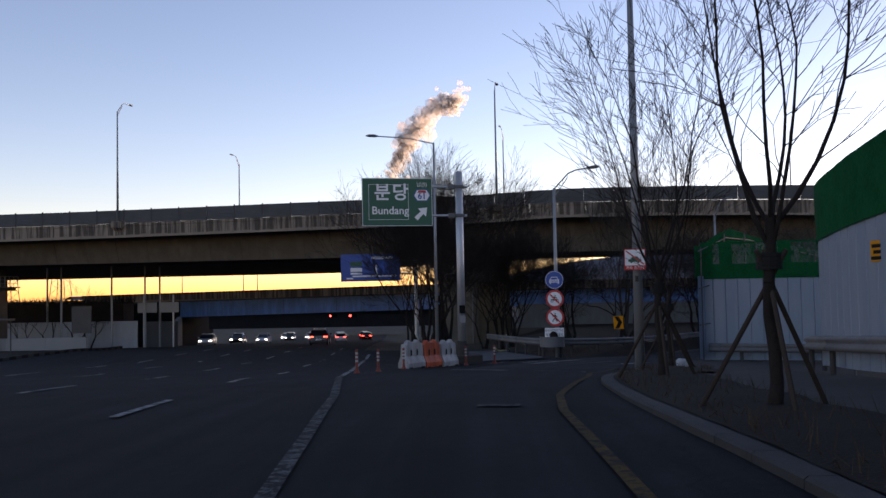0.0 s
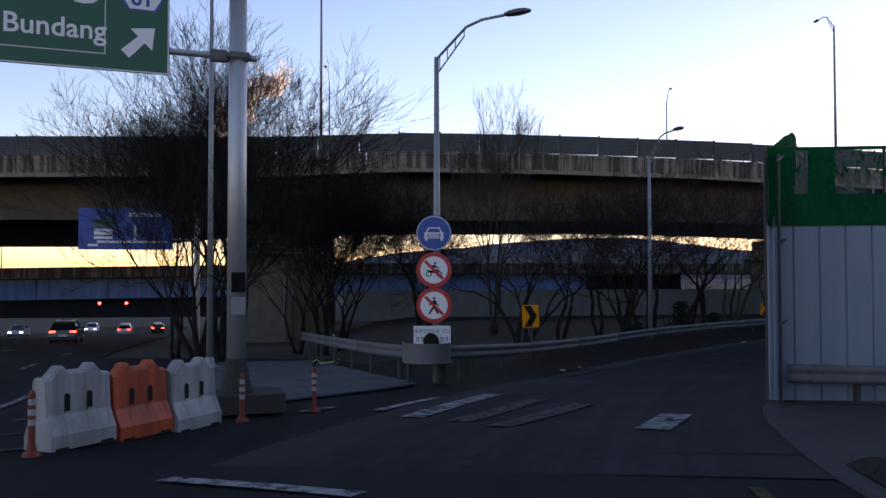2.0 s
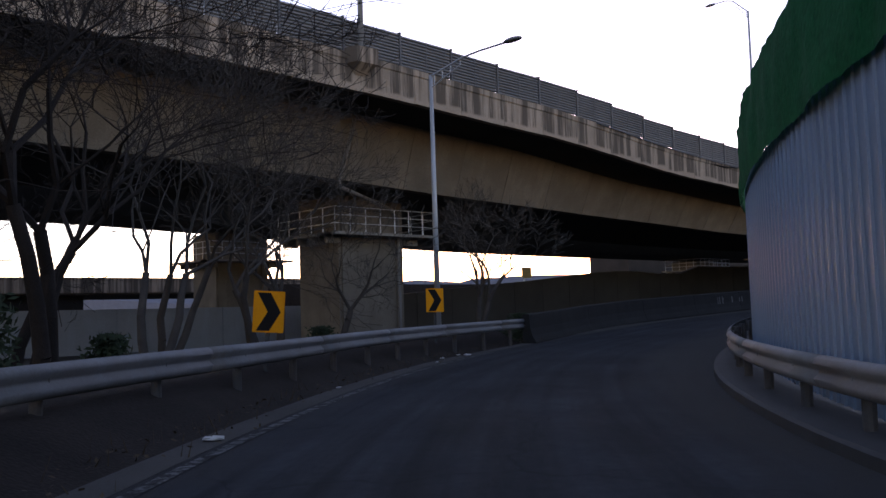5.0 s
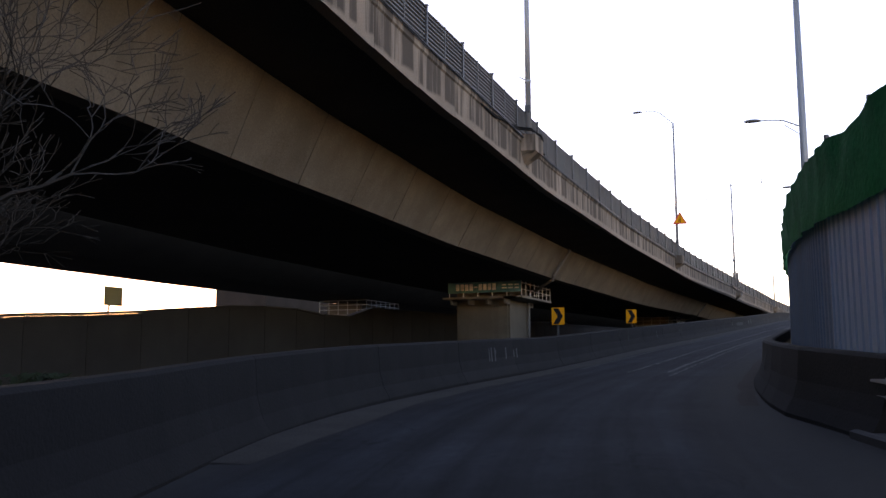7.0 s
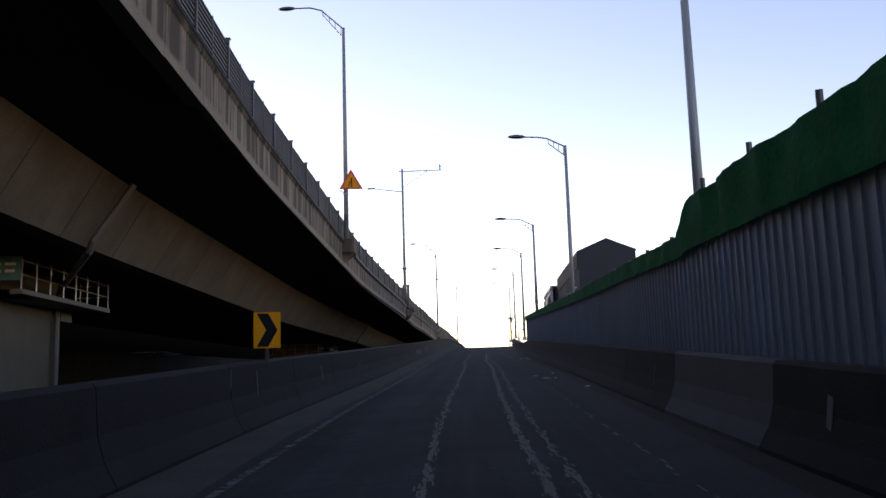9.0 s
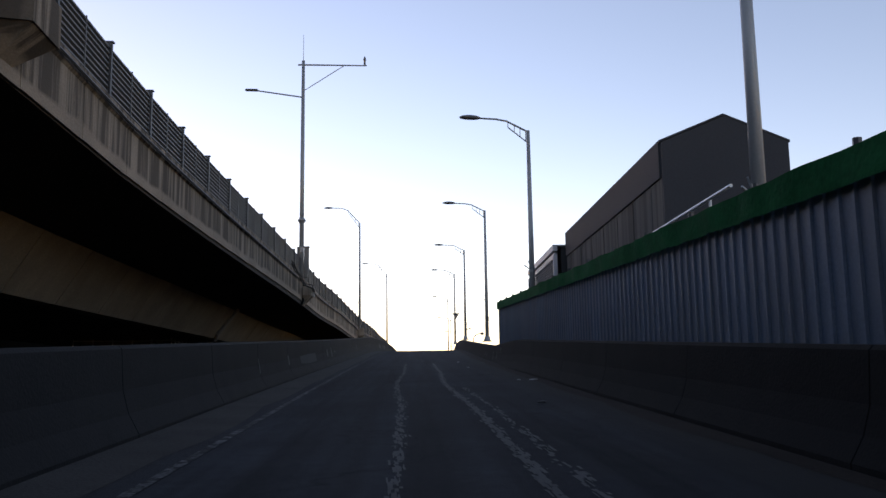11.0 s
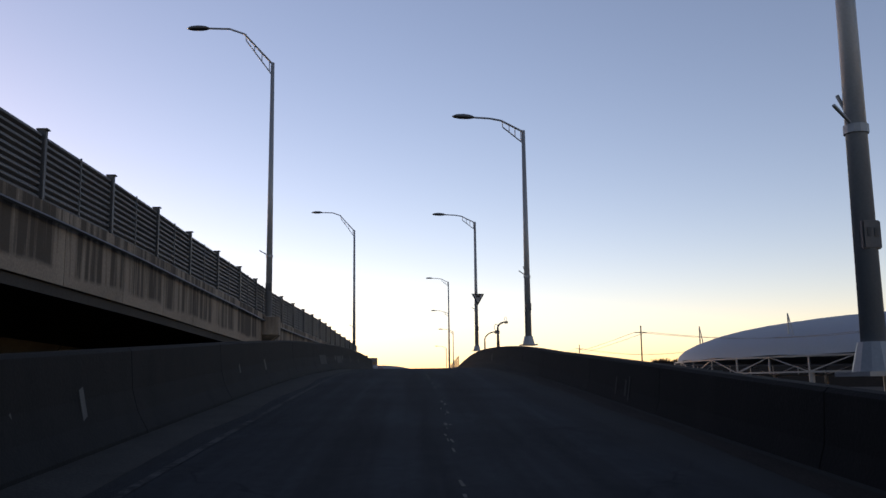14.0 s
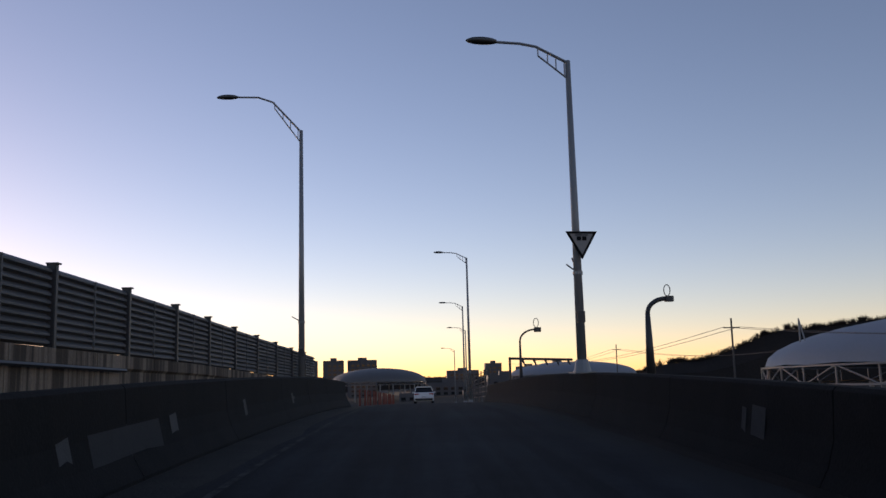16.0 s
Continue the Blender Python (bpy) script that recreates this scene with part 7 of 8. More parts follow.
# ---------------------------------------------------------------- vehicles
def car(at, ang, paint, label, kind_="suv", lights=""):
    """A car built round its middle, nose along +x, standing on z = 0."""
    t = thing("car", pose(*at, 0, 0, ang), label, "car", "cars")
    L, W = (4.35, 1.80) if kind_ == "suv" else (4.7, 1.82)
    H = 1.55 if kind_ == "suv" else 1.45
    if kind_ == "suv":
        side = [(-2.15, 0.34), (-2.19, 0.55), (-2.14, 0.98), (-2.02, 1.04), (1.0, 0.98), (1.75, 0.86), (2.1, 0.68), (2.18, 0.45), (2.1, 0.25), (-2.05, 0.25)]
        roof = [(-2.05, 1.0), (-1.72, 1.45), (-1.3, 1.55), (-0.1, 1.56), (0.45, 1.45), (1.15, 0.97)]
    else:
        side = [(-2.32, 0.34), (-2.35, 0.6), (-2.28, 0.98), (-1.5, 1.02), (1.0, 0.95), (1.9, 0.83), (2.26, 0.66), (2.34, 0.45), (2.26, 0.22), (-2.25, 0.22)]
        roof = [(-1.75, 0.98), (-1.05, 1.38), (-0.5, 1.45), (0.2, 1.43), (0.6, 1.33), (1.3, 0.94)]
    def loft(poly, stations, bm):
        rings = []
        for y, k, dz in stations:
            cx = sum(p[0] for p in poly) / len(poly)
            rings.append([bm.verts.new((cx + (x - cx) * k, y, z - dz * (z > 0.6))) for x, z in poly])
        m = len(poly)
        for a, b in zip(rings, rings[1:]):
            for j in range(m):
                bm.faces.new((a[j], b[j], b[(j + 1) % m], a[(j + 1) % m]))
        bm.faces.new(rings[0])
        bm.faces.new(rings[-1][::-1])
        bmesh.ops.recalc_face_normals(bm, faces=bm.faces[:])
    h = W / 2
    bm = bmnew()
    loft(side, [(-h, 0.965, 0.05), (-h + 0.06, 0.99, 0.01), (-h + 0.25, 1.0, 0), (h - 0.25, 1.0, 0), (h - 0.06, 0.99, 0.01), (h, 0.965, 0.05)], bm)
    body = part("body", bm, paint, t, smooth=False)
    bm = bmnew()
    rings = []
    for y, k, cut in ((-h + 0.09, 1.0, 0.55), (-h + 0.24, 1.0, 0.97), (0, 1.0, 1.0), (h - 0.24, 1.0, 0.97), (h - 0.09, 1.0, 0.55)):
        rings.append([bm.verts.new((x * k, y if cut > 0.9 else math.copysign(abs(y), y), 0.97 + (z - 0.97) * cut)) for x, z in roof])
    m = len(roof)
    for a, b in zip(rings, rings[1:]):
        for j in range(m - 1):
            bm.faces.new((a[j], b[j], b[j + 1], a[j + 1]))
    bm.faces.new(rings[0])
    bm.faces.new(rings[-1][::-1])
    bmesh.ops.recalc_face_normals(bm, faces=bm.faces[:])
    part("cabin", bm, GLASS, t, "dark tinted glasshouse")
    bm = bmnew()
    x0, x1 = roof[1][0] - 0.02, roof[4][0] - 0.15
    zr = roof[2][1]
    for y0, y1 in ((-h + 0.24, h - 0.24),):
        box(bm, ((x0 + x1) / 2 + 0.1, 0, zr - 0.005), (x1 - x0 - 0.25, W - 0.46, 0.05), bevel=0.02)
    box(bm, (roof[1][0] + 0.02, 0, roof[1][1] + 0.035), (0.3, W - 0.5, 0.045), bevel=0.015)
    part("roof", bm, paint, t)
    for s in (-1, 1):
        for xx, dx in ((roof[0][0] + 0.12, 0.33), (-0.25, 0.0)):
            bm = bmnew()
            tube(bm, (xx, s * (h - 0.085), 1.0), (xx + dx, s * (h - 0.2), zr - 0.06), 0.035, n=5)
            part("pillar", bm, paint, t)
        bm = bmnew()
        tube(bm, (-1.4, s * (h - 0.36), zr + 0.06), (0.1, s * (h - 0.36), zr + 0.05), 0.018, n=6)
        part("roof_rail", bm, RIM, t)
        bm = bmnew()
        box(bm, (0.72, s * (h + 0.1), 1.02), (0.14, 0.22, 0.15), bevel=0.03)
        part("wing_mirror", bm, paint, t)
        bm = bmnew()
        box(bm, (-2.1 if kind_ == "suv" else -2.28, s * (h - 0.24), 0.88), (0.16, 0.42, 0.13), bevel=0.03)
        part("tail_lamp", bm, TAILGLOW if "t" in lights else TAILRED, t, "red tail lamp")
        bm = bmnew()
        box(bm, (2.02 if kind_ == "suv" else 2.18, s * (h - 0.26), 0.66), (0.2, 0.4, 0.12), bevel=0.03)
        part("headlamp", bm, HEADGLOW if "h" in lights else RIM, t, "headlamp")
        for xx in (1.36, -1.33):
            bm = bmnew()
            tube(bm, (xx, s * (h - 0.21), 0.33), (xx, s * (h + 0.005), 0.33), 0.335, n=24)
            w = part("wheel", bm, RUBBER, t, "black tyre")
            bm = bmnew()
            tube(bm, (xx, s * (h + 0.0), 0.33), (xx, s * (h + 0.012), 0.33), 0.215, n=16)
            part("rim", bm, RIM, w)
            bm = bmnew()
            ring = [(0.40 * math.cos(a) + xx, 0.40 * math.sin(a) + 0.33) for a in [math.pi * k / 10 for k in range(11)]] + [(0.34 * math.cos(a) + xx, 0.34 * math.sin(a) + 0.33) for a in [math.pi * (10 - k) / 10 for k in range(11)]]
            prism(bm, ring, -0.01, 0.012, Matrix.Translation((0, s * (h - 0.012), 0)) @ Matrix.Rotation(radians(90), 4, "X"))
            part("wheel_arch", bm, TRIM, t)
    bm = bmnew()
    box(bm, (-2.17 if kind_ == "suv" else -2.33, 0, 0.42), (0.1, W - 0.2, 0.2), bevel=0.04)
    part("rear_bumper", bm, TRIM if kind_ == "suv" else paint, t, "dark lower bumper")
    bm = bmnew()
    box(bm, (-2.2 if kind_ == "suv" else -2.36, 0, 0.62), (0.02, 0.52, 0.13))
    plate = part("number_plate", bm, SIGNWHITE, t, "pale number plate")
    bars(plate, SIGNBLACK, [((-2.213 if kind_ == "suv" else -2.373, -0.19 + 0.075 * k, 0.62), (0.006, 0.05, 0.07)) for k in range(6)])
    if "i" in lights:
        bm = bmnew()
        box(bm, (-2.19, -h + 0.22, 0.8), (0.06, 0.22, 0.07))
        part("indicator", bm, INDICATOR, t, "lit amber indicator")
    return t


p0 = min(LANE, key=lambda q: abs(q.x - 246))
car((p0.x, p0.y + 0.1, p0.z + 0.008), -4.8, CARWHITE, "white compact crossover driving up the slip road", lights="")
for x, y, ang, paint, lab, kd, li in ((-13.4, 92.0, 96, CARBLACK, "black crossover with lit tail lamps", "suv", "t"), (-33.6, 120, -80, CARWHITE, "white sedan with lit headlamps", "sedan", "h"), (-33.4, 134, -84, CARBLACK, "dark sedan with lit headlamps under the bridge", "sedan", "h"), (-32.4, 145, -84, CARSILVER, "silver sedan with lit headlamps beyond the bridge", "sedan", "h"),
                                      (-37.0, 182, -84, CARWHITE, "far white sedan with lit headlamps", "sedan", "h"), (-33.8, 190, -84, CARSILVER, "far silver sedan with lit headlamps", "sedan", "h"), (-35.0, 176, -84, CARBLACK, "far dark crossover with lit headlamps", "suv", "h"), (-31.0, 178, -84, CARWHITE, "far white crossover with lit headlamps", "suv", "h"),
                                      (-22.4, 160, 96, CARSILVER, "silver sedan queueing with lit tail lamps", "sedan", "t"), (-19.0, 168, 96, CARBLACK, "dark sedan queueing with lit tail lamps", "sedan", "t"), (-24.6, 172, 96, CARWHITE, "white crossover queueing with lit tail lamps", "suv", "t"), (-21.4, 182, 96, CARBLACK, "dark crossover queueing with lit tail lamps", "suv", "t")):
    car((x, y, slope(y) + 0.01), ang, paint, lab, kd, li)


# ---------------------------------------------------------------- the blue bridge and what lies behind
def fine_box(bm, x0, x1, y, z, dy, dz, step=4.0):
    """A long beam cut into short lengths."""
    k = int((x1 - x0) / step)
    for i in range(k):
        box(bm, (x0 + (i + 0.5) * (x1 - x0) / k, y, z), ((x1 - x0) / k, dy, dz))


def blue_bridge():
    t = thing("girder_bridge", Matrix(), "low road bridge with bright blue steel girders", "bridge", kind="structure")
    y = 121.0
    x = -37.5
    while x < 34:
        bm = bmnew()
        box(bm, (x + 3.45, y, 1.35), (6.86, 0.3, 1.95))
        box(bm, (x + 3.45, y - 0.1, 0.36), (6.86, 0.5, 0.06))
        box(bm, (x + 3.45, y - 0.1, 2.32), (6.86, 0.5, 0.06))
        for k in range(3):
            box(bm, (x + 1.2 + k * 2.3, y - 0.18, 1.34), (0.03, 0.14, 1.9))
        part("girder", bm, BLUEGIRDER, t)
        x += 6.95
    for yy in (124.5, 128.0, 131.5):
        bm = bmnew()
        fine_box(bm, -36, 34, yy, 1.3, 0.3, 1.9)
        part("inner_girder", bm, SHADECONC, t)
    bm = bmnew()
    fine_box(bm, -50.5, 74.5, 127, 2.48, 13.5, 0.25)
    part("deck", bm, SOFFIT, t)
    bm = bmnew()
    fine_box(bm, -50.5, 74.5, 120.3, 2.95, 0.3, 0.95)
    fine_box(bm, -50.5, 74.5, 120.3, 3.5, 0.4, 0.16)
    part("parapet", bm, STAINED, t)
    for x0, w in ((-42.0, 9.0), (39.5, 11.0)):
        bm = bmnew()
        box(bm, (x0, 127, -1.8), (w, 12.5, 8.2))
        part("abutment", bm, SHADECONC, t)
    for px in (6,):
        for k in range(3):
            bm = bmnew()
            tube(bm, (px - 0.04 * k, 122 + k * 4, -4.8), (px, 122 + k * 4, 0.4), 0.45, n=14)
            part("column", bm, SOFFIT, t)
    for k, sx in enumerate((-16.9, -14.3)):
        s = thing("traffic_signal", pose(sx, 120.0, -0.5), "traffic signal showing red under the bridge", "traffic signal", "traffic signals")
        bm = bmnew()
        box(bm, (0, 0, 0), (1.15, 0.3, 0.4), bevel=0.04)
        part("housing", bm, SIGNBLACK, s)
        bm = bmnew()
        tube(bm, (-0.36, -0.16, 0), (-0.36, -0.18, 0), 0.13, n=14)
        part("red_lens", bm, REDGLOW, s, "lit red lens")
    return t


def settle(t):
    """The bridge falls a little towards the main road's far side."""
    for o in t.children:
        for v in o.data.vertices:
            v.co.z -= 0.0145 * max(0.0, 9.0 - v.co.x) * (v.co.z > -4.5)


settle(blue_bridge())


def rear_shade_beams():
    """Dark beams and deck added beyond the first bridge, for the black strip below it."""
    t = thing("girder_bridge", Matrix(), "dark beams and deck added for the deep shade behind the blue bridge", "bridge", kind="structure")
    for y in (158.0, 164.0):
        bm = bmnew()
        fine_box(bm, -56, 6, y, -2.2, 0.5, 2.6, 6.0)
        part("beam", bm, SHADECONC, t)
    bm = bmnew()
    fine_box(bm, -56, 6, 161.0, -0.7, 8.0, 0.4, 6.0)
    part("deck", bm, SHADECONC, t)
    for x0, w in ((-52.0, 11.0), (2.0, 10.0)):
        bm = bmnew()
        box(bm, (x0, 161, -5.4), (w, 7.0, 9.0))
        part("abutment", bm, SHADECONC, t)


rear_shade_beams()


def long_wall(pts, z0, z1, material, label, thick=0.5, name="retaining_wall", panel=3.0):
    t = thing(name, Matrix(), label, "wall", kind="structure")
    for (ax, ay), (bx, by) in zip(pts, pts[1:]):
        L = math.hypot(bx - ax, by - ay)
        k = max(1, int(L / panel))
        ang = math.atan2(by - ay, bx - ax)
        for i in range(k):
            u = (i + 0.5) / k
            bm = bmnew()
            box(bm, (0, 0, (z0 + z1) / 2), (L / k - 0.025, thick, z1 - z0), pose(ax + (bx - ax) * u, ay + (by - ay) * u, 0, 0, 0, math.degrees(ang)))
            part("wall_panel", bm, material, t)
    return t


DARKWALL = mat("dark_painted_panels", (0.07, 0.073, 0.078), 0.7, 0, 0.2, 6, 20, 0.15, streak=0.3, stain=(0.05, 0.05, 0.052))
GREYWALL = mat("blue_grey_wall", (0.19, 0.215, 0.24), 0.8, 0, 0.18, 6, 20, 0.15, streak=0.3, stain=(0.16, 0.17, 0.18))
long_wall([(6.5, 101), (20, 100.5), (45, 101.5), (68, 103)], -1.6, 0.95, GREYWALL, "grey-blue retaining wall under the viaduct")
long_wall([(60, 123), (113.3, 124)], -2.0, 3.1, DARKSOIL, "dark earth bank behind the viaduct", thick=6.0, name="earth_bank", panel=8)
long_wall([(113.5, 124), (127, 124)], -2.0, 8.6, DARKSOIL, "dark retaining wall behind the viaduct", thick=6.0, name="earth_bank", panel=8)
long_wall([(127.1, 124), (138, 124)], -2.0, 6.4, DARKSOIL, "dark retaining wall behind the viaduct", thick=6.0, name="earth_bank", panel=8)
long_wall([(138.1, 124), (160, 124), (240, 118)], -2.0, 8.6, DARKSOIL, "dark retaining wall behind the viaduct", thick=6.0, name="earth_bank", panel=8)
def rising_wall():
    """Wall of another ramp that climbs behind the first row of piers."""
    t = thing("ramp_wall", Matrix(), "dark concrete wall of a ramp climbing behind the piers", "wall", kind="structure")
    line = [(50.0, 0.9), (54.3, 1.46), (64.5, 2.15), (76.0, 3.05), (81.0, 3.1), (82.5, 2.9), (87.5, 2.95), (89.0, 3.6), (112.0, 3.9), (200.0, 5.3)]
    x = 50.0
    while x < 190:
        bm = bmnew()
        z0, z1 = lerp_table(line, x)[0], lerp_table(line, x + 2.97)[0]
        prism(bm, [(x, -1.8), (x + 2.97, -1.8), (x + 2.97, z1 - 0.12), (x, z0 - 0.12)], -97.3, -97.0, Matrix.Rotation(radians(90), 4, "X"))
        prism(bm, [(x, z0 - 0.115), (x + 2.97, z1 - 0.115), (x + 2.97, z1), (x, z0)], -97.36, -96.94, Matrix.Rotation(radians(90), 4, "X"))
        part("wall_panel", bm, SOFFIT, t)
        x += 3.0
    s = thing("placard", pose(66.2, 96.9, 2.65), "small pale notice on a post above the ramp wall", "placard")
    bm = bmnew()
    box(bm, (0, 0, 0.2), (1.0, 0.05, 0.75), bevel=0.01)
    part("plate", bm, YELLOWGREY, s)
    bm = bmnew()
    tube(bm, (0, 0.3, -0.6), (0, 0.06, 0.5), 0.04, n=8)
    part("post", bm, GALV, s)


YELLOWGREY = mat("dull_yellow_plate", (0.42, 0.38, 0.2), 0.6, 0, 0.15, 8, 30, 0.03)
rising_wall()
long_wall([(-66, 100.4), (-40.0, 99.6), (-34.8, 99.5)], -3.2, -0.1, PALEWALL, "pale painted hoarding beyond the main road", thick=0.2, name="hoarding", panel=2.4)
long_wall([(-84, 105), (-38, 105)], -3.6, 1.85, DARKSOIL, "dark overgrown embankment beyond the main road", thick=3.0, name="embankment", panel=6)
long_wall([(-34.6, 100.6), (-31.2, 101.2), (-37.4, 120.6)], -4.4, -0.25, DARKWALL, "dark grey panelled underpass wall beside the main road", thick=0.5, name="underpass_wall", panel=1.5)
long_wall([(-54, 92.5), (-37.5, 93.0)], -2.8, -1.45, PANEL, "low pale wall along the far pavement", thick=0.3, name="low_wall", panel=4)
# kerb of the far side of the main road, striped
t = thing("kerb", Matrix(), "striped kerb along the far side of the main road", "kerb", kind="structure")
for k in range(60):
    y = 18 + k * 1.2
    bm = bmnew()
    box(bm, (main_mid(y) - 12.4 - min(4.0, max(0.0, (y - 45) * 0.09)), y, slope(y) + 0.06), (0.3, 1.16, 0.26), Matrix.Identity(4))
    part("kerbstone", bm, SIGNBLACK if k % 2 else KERB, t)


def bus_shelter():
    t = thing("bus_shelter", pose(-32.6, 66.0, slope(66) + 0.02, 0, 0, 90), "dark steel bus shelter at the far kerb", "bus shelter")
    bm = bmnew()
    box(bm, (0, 0, 2.45), (5.0, 1.6, 0.14), bevel=0.03)
    part("roof", bm, DARKSTEEL, t)
    for x in (-2.2, 0, 2.2):
        for yy in (-0.6, 0.6):
            bm = bmnew()
            tube(bm, (x, yy, 0), (x, yy, 2.4), 0.05, n=8)
            part("post", bm, DARKSTEEL, t)
    bm = bmnew()
    box(bm, (0, 0.6, 0.45), (4.0, 0.35, 0.06))
    part("bench", bm, TIMBER, t)


bus_shelter()


def service_rack(x, y, label):
    t = thing("sign_rack", pose(x, y, slope(y)), label, "sign rack", "sign racks")
    for k in (-1.6, 1.6):
        bm = bmnew()
        tube(bm, (k, 0, 0), (k, 0, 5.6), 0.09, n=8)
        part("post", bm, GALV, t)
    for k in (-1, 1):
        bm = bmnew()
        box(bm, (k * 1.2, -0.1, 4.25), (2.1, 0.05, 1.1), bevel=0.02)
        part("panel", bm, PANEL, t)


service_rack(-32.0, 98.2, "grey back of twin road signs beside the main road")
for x, y, h in ((-41.6, 96, 9.0), (-36.4, 96.5, 9.0), (-33.2, 97.5, 8.8), (-46.0, 101.8, 10), (-32.6, 100.2, 8.8)):
    t = thing("utility_pole", pose(x, y, slope(y)), "plain grey utility pole beyond the main road", "pole", "utility poles")
    bm = bmnew()
    tube(bm, (0, 0, 0), (0, 0, h), 0.12, 0.09, 10)
    part("pole", bm, POLE, t)
for i, (x, y, h) in enumerate(((-46.5, 97.5, 4.6), (-44.0, 98, 5.6), (-41.0, 98.2, 6.6), (-49, 97.5, 4.6), (-39.5, 98, 5.2))):
    tree(x, y, slope(y), h, 130 + i, stems=2, depth=5, spread=0.6, label="small bare tree beyond the main road", group="trees beyond the road", first=0.3)


def sign_back():
    t = thing("sign_board", pose(-39.2, 95.5, slope(95.5)), "dark back of a tall board on two posts", "sign board")
    bm = bmnew()
    box(bm, (0, 0, 3.0), (2.1, 0.08, 2.8), bevel=0.02)
    part("board", bm, DARKSTEEL, t)
    for k in (-0.6, 0.6):
        bm = bmnew()
        tube(bm, (k, 0.1, 0), (k, 0.1, 4.2), 0.06, n=8)
        part("post", bm, GALV, t)


sign_back()


def scrub():
    """Tangled brush on the crest of the embankment."""
    rnd = random.Random(31)
    bm = bmnew()
    for k in range(2600):
        x = rnd.uniform(-84, -37.5)
        p = Vector((x, 105 + rnd.uniform(-1.6, 1.4), 1.75))
        h = rnd.uniform(0.25, 0.9) * (1.0 + 0.7 * noise.noise(Vector((x * 0.2, 0, 4))))
        e = p + Vector((rnd.gauss(0, 0.3), rnd.gauss(0, 0.3), h))
        tube(bm, p, e, 0.03, 0.012, 3, caps=False)
    tagged(finish("scrub", bm, BARK), "tangled bare scrub on the embankment crest", "scrub", kind="stuff")


scrub()
for x, ang in ((-29.6, -20), (-27.7, 160), (-38.0, 20), (6.0, 160)):
    street_lamp((x, 123.2, 1.7 if x < 0 else 2.6), 5.4 if x < 0 else 6.2, (math.cos(radians(ang)), math.sin(radians(ang))), 1.6, 0.25, truss=False, r=0.08, base=False, label="small grey lamp on the blue bridge", group="lamps on the blue bridge")

# ---------------------------------------------------------------- buildings beside the ramp
def gabled_hall():
    t = thing("site_building", pose(109.1, 68.83, -0.23), "dark gabled site enclosure clad in grey sheeting", "building")
    M = Matrix.Rotation(radians(-2.8), 4, "Z")
    L, W = 12.3, 2.9
    bm = bmnew()
    box(bm, (L / 2, -0.06, 4.2), (L, 0.12, 7.4), M)
    part("side_wall", bm, FABRIC, t, "streaked grey cladding")
    bm = bmnew()
    prism(bm, [(-W, 0.5), (0, 0.5), (0, 7.9), (-W / 2, 8.5), (-W, 7.9)], -0.12, 0.0, M @ Matrix.Rotation(radians(90), 4, "Z") @ Matrix.Rotation(radians(90), 4, "X"))
    part("gable_wall", bm, DARKCLAD, t, "dark grey gable end")
    for s in (0, 1):
        bm = bmnew()
        a, b = ((0.05, 7.9), (-W / 2, 8.52)) if s == 0 else ((-W - 0.05, 7.9), (-W / 2, 8.52))
        v = [bm.verts.new(M @ Vector((x, y, z + dz))) for dz in (0, 0.05) for x, (y, z) in ((-0.1, a), (L, a), (L, b), (-0.1, b))]
        for q in ((0, 1, 2, 3), (7, 6, 5, 4), (0, 4, 5, 1), (1, 5, 6, 2), (2, 6, 7, 3), (3, 7, 4, 0)):
            bm.faces.new([v[i] for i in q])
        bmesh.ops.recalc_face_normals(bm, faces=bm.faces[:])
        part("roof", bm, DARKCLAD, t)
    bm = bmnew()
    box(bm, (L / 2, 0.02, 7.5), (L, 0.05, 0.8), M)
    part("eaves_band", bm, DARKCLAD, t, "dark band of cladding below the eaves")
    for k in range(7):
        bm = bmnew()
        box(bm, (0.9 + k * 1.75, 0.006, 4.0), (0.05, 0.02, 7.0), M)
        part("seam", bm, FABRIC, t)
    bm = bmnew()
    box(bm, (L, -W / 2, 4.2), (0.12, W, 7.4), M)
    part("end_wall", bm, FABRIC, t)


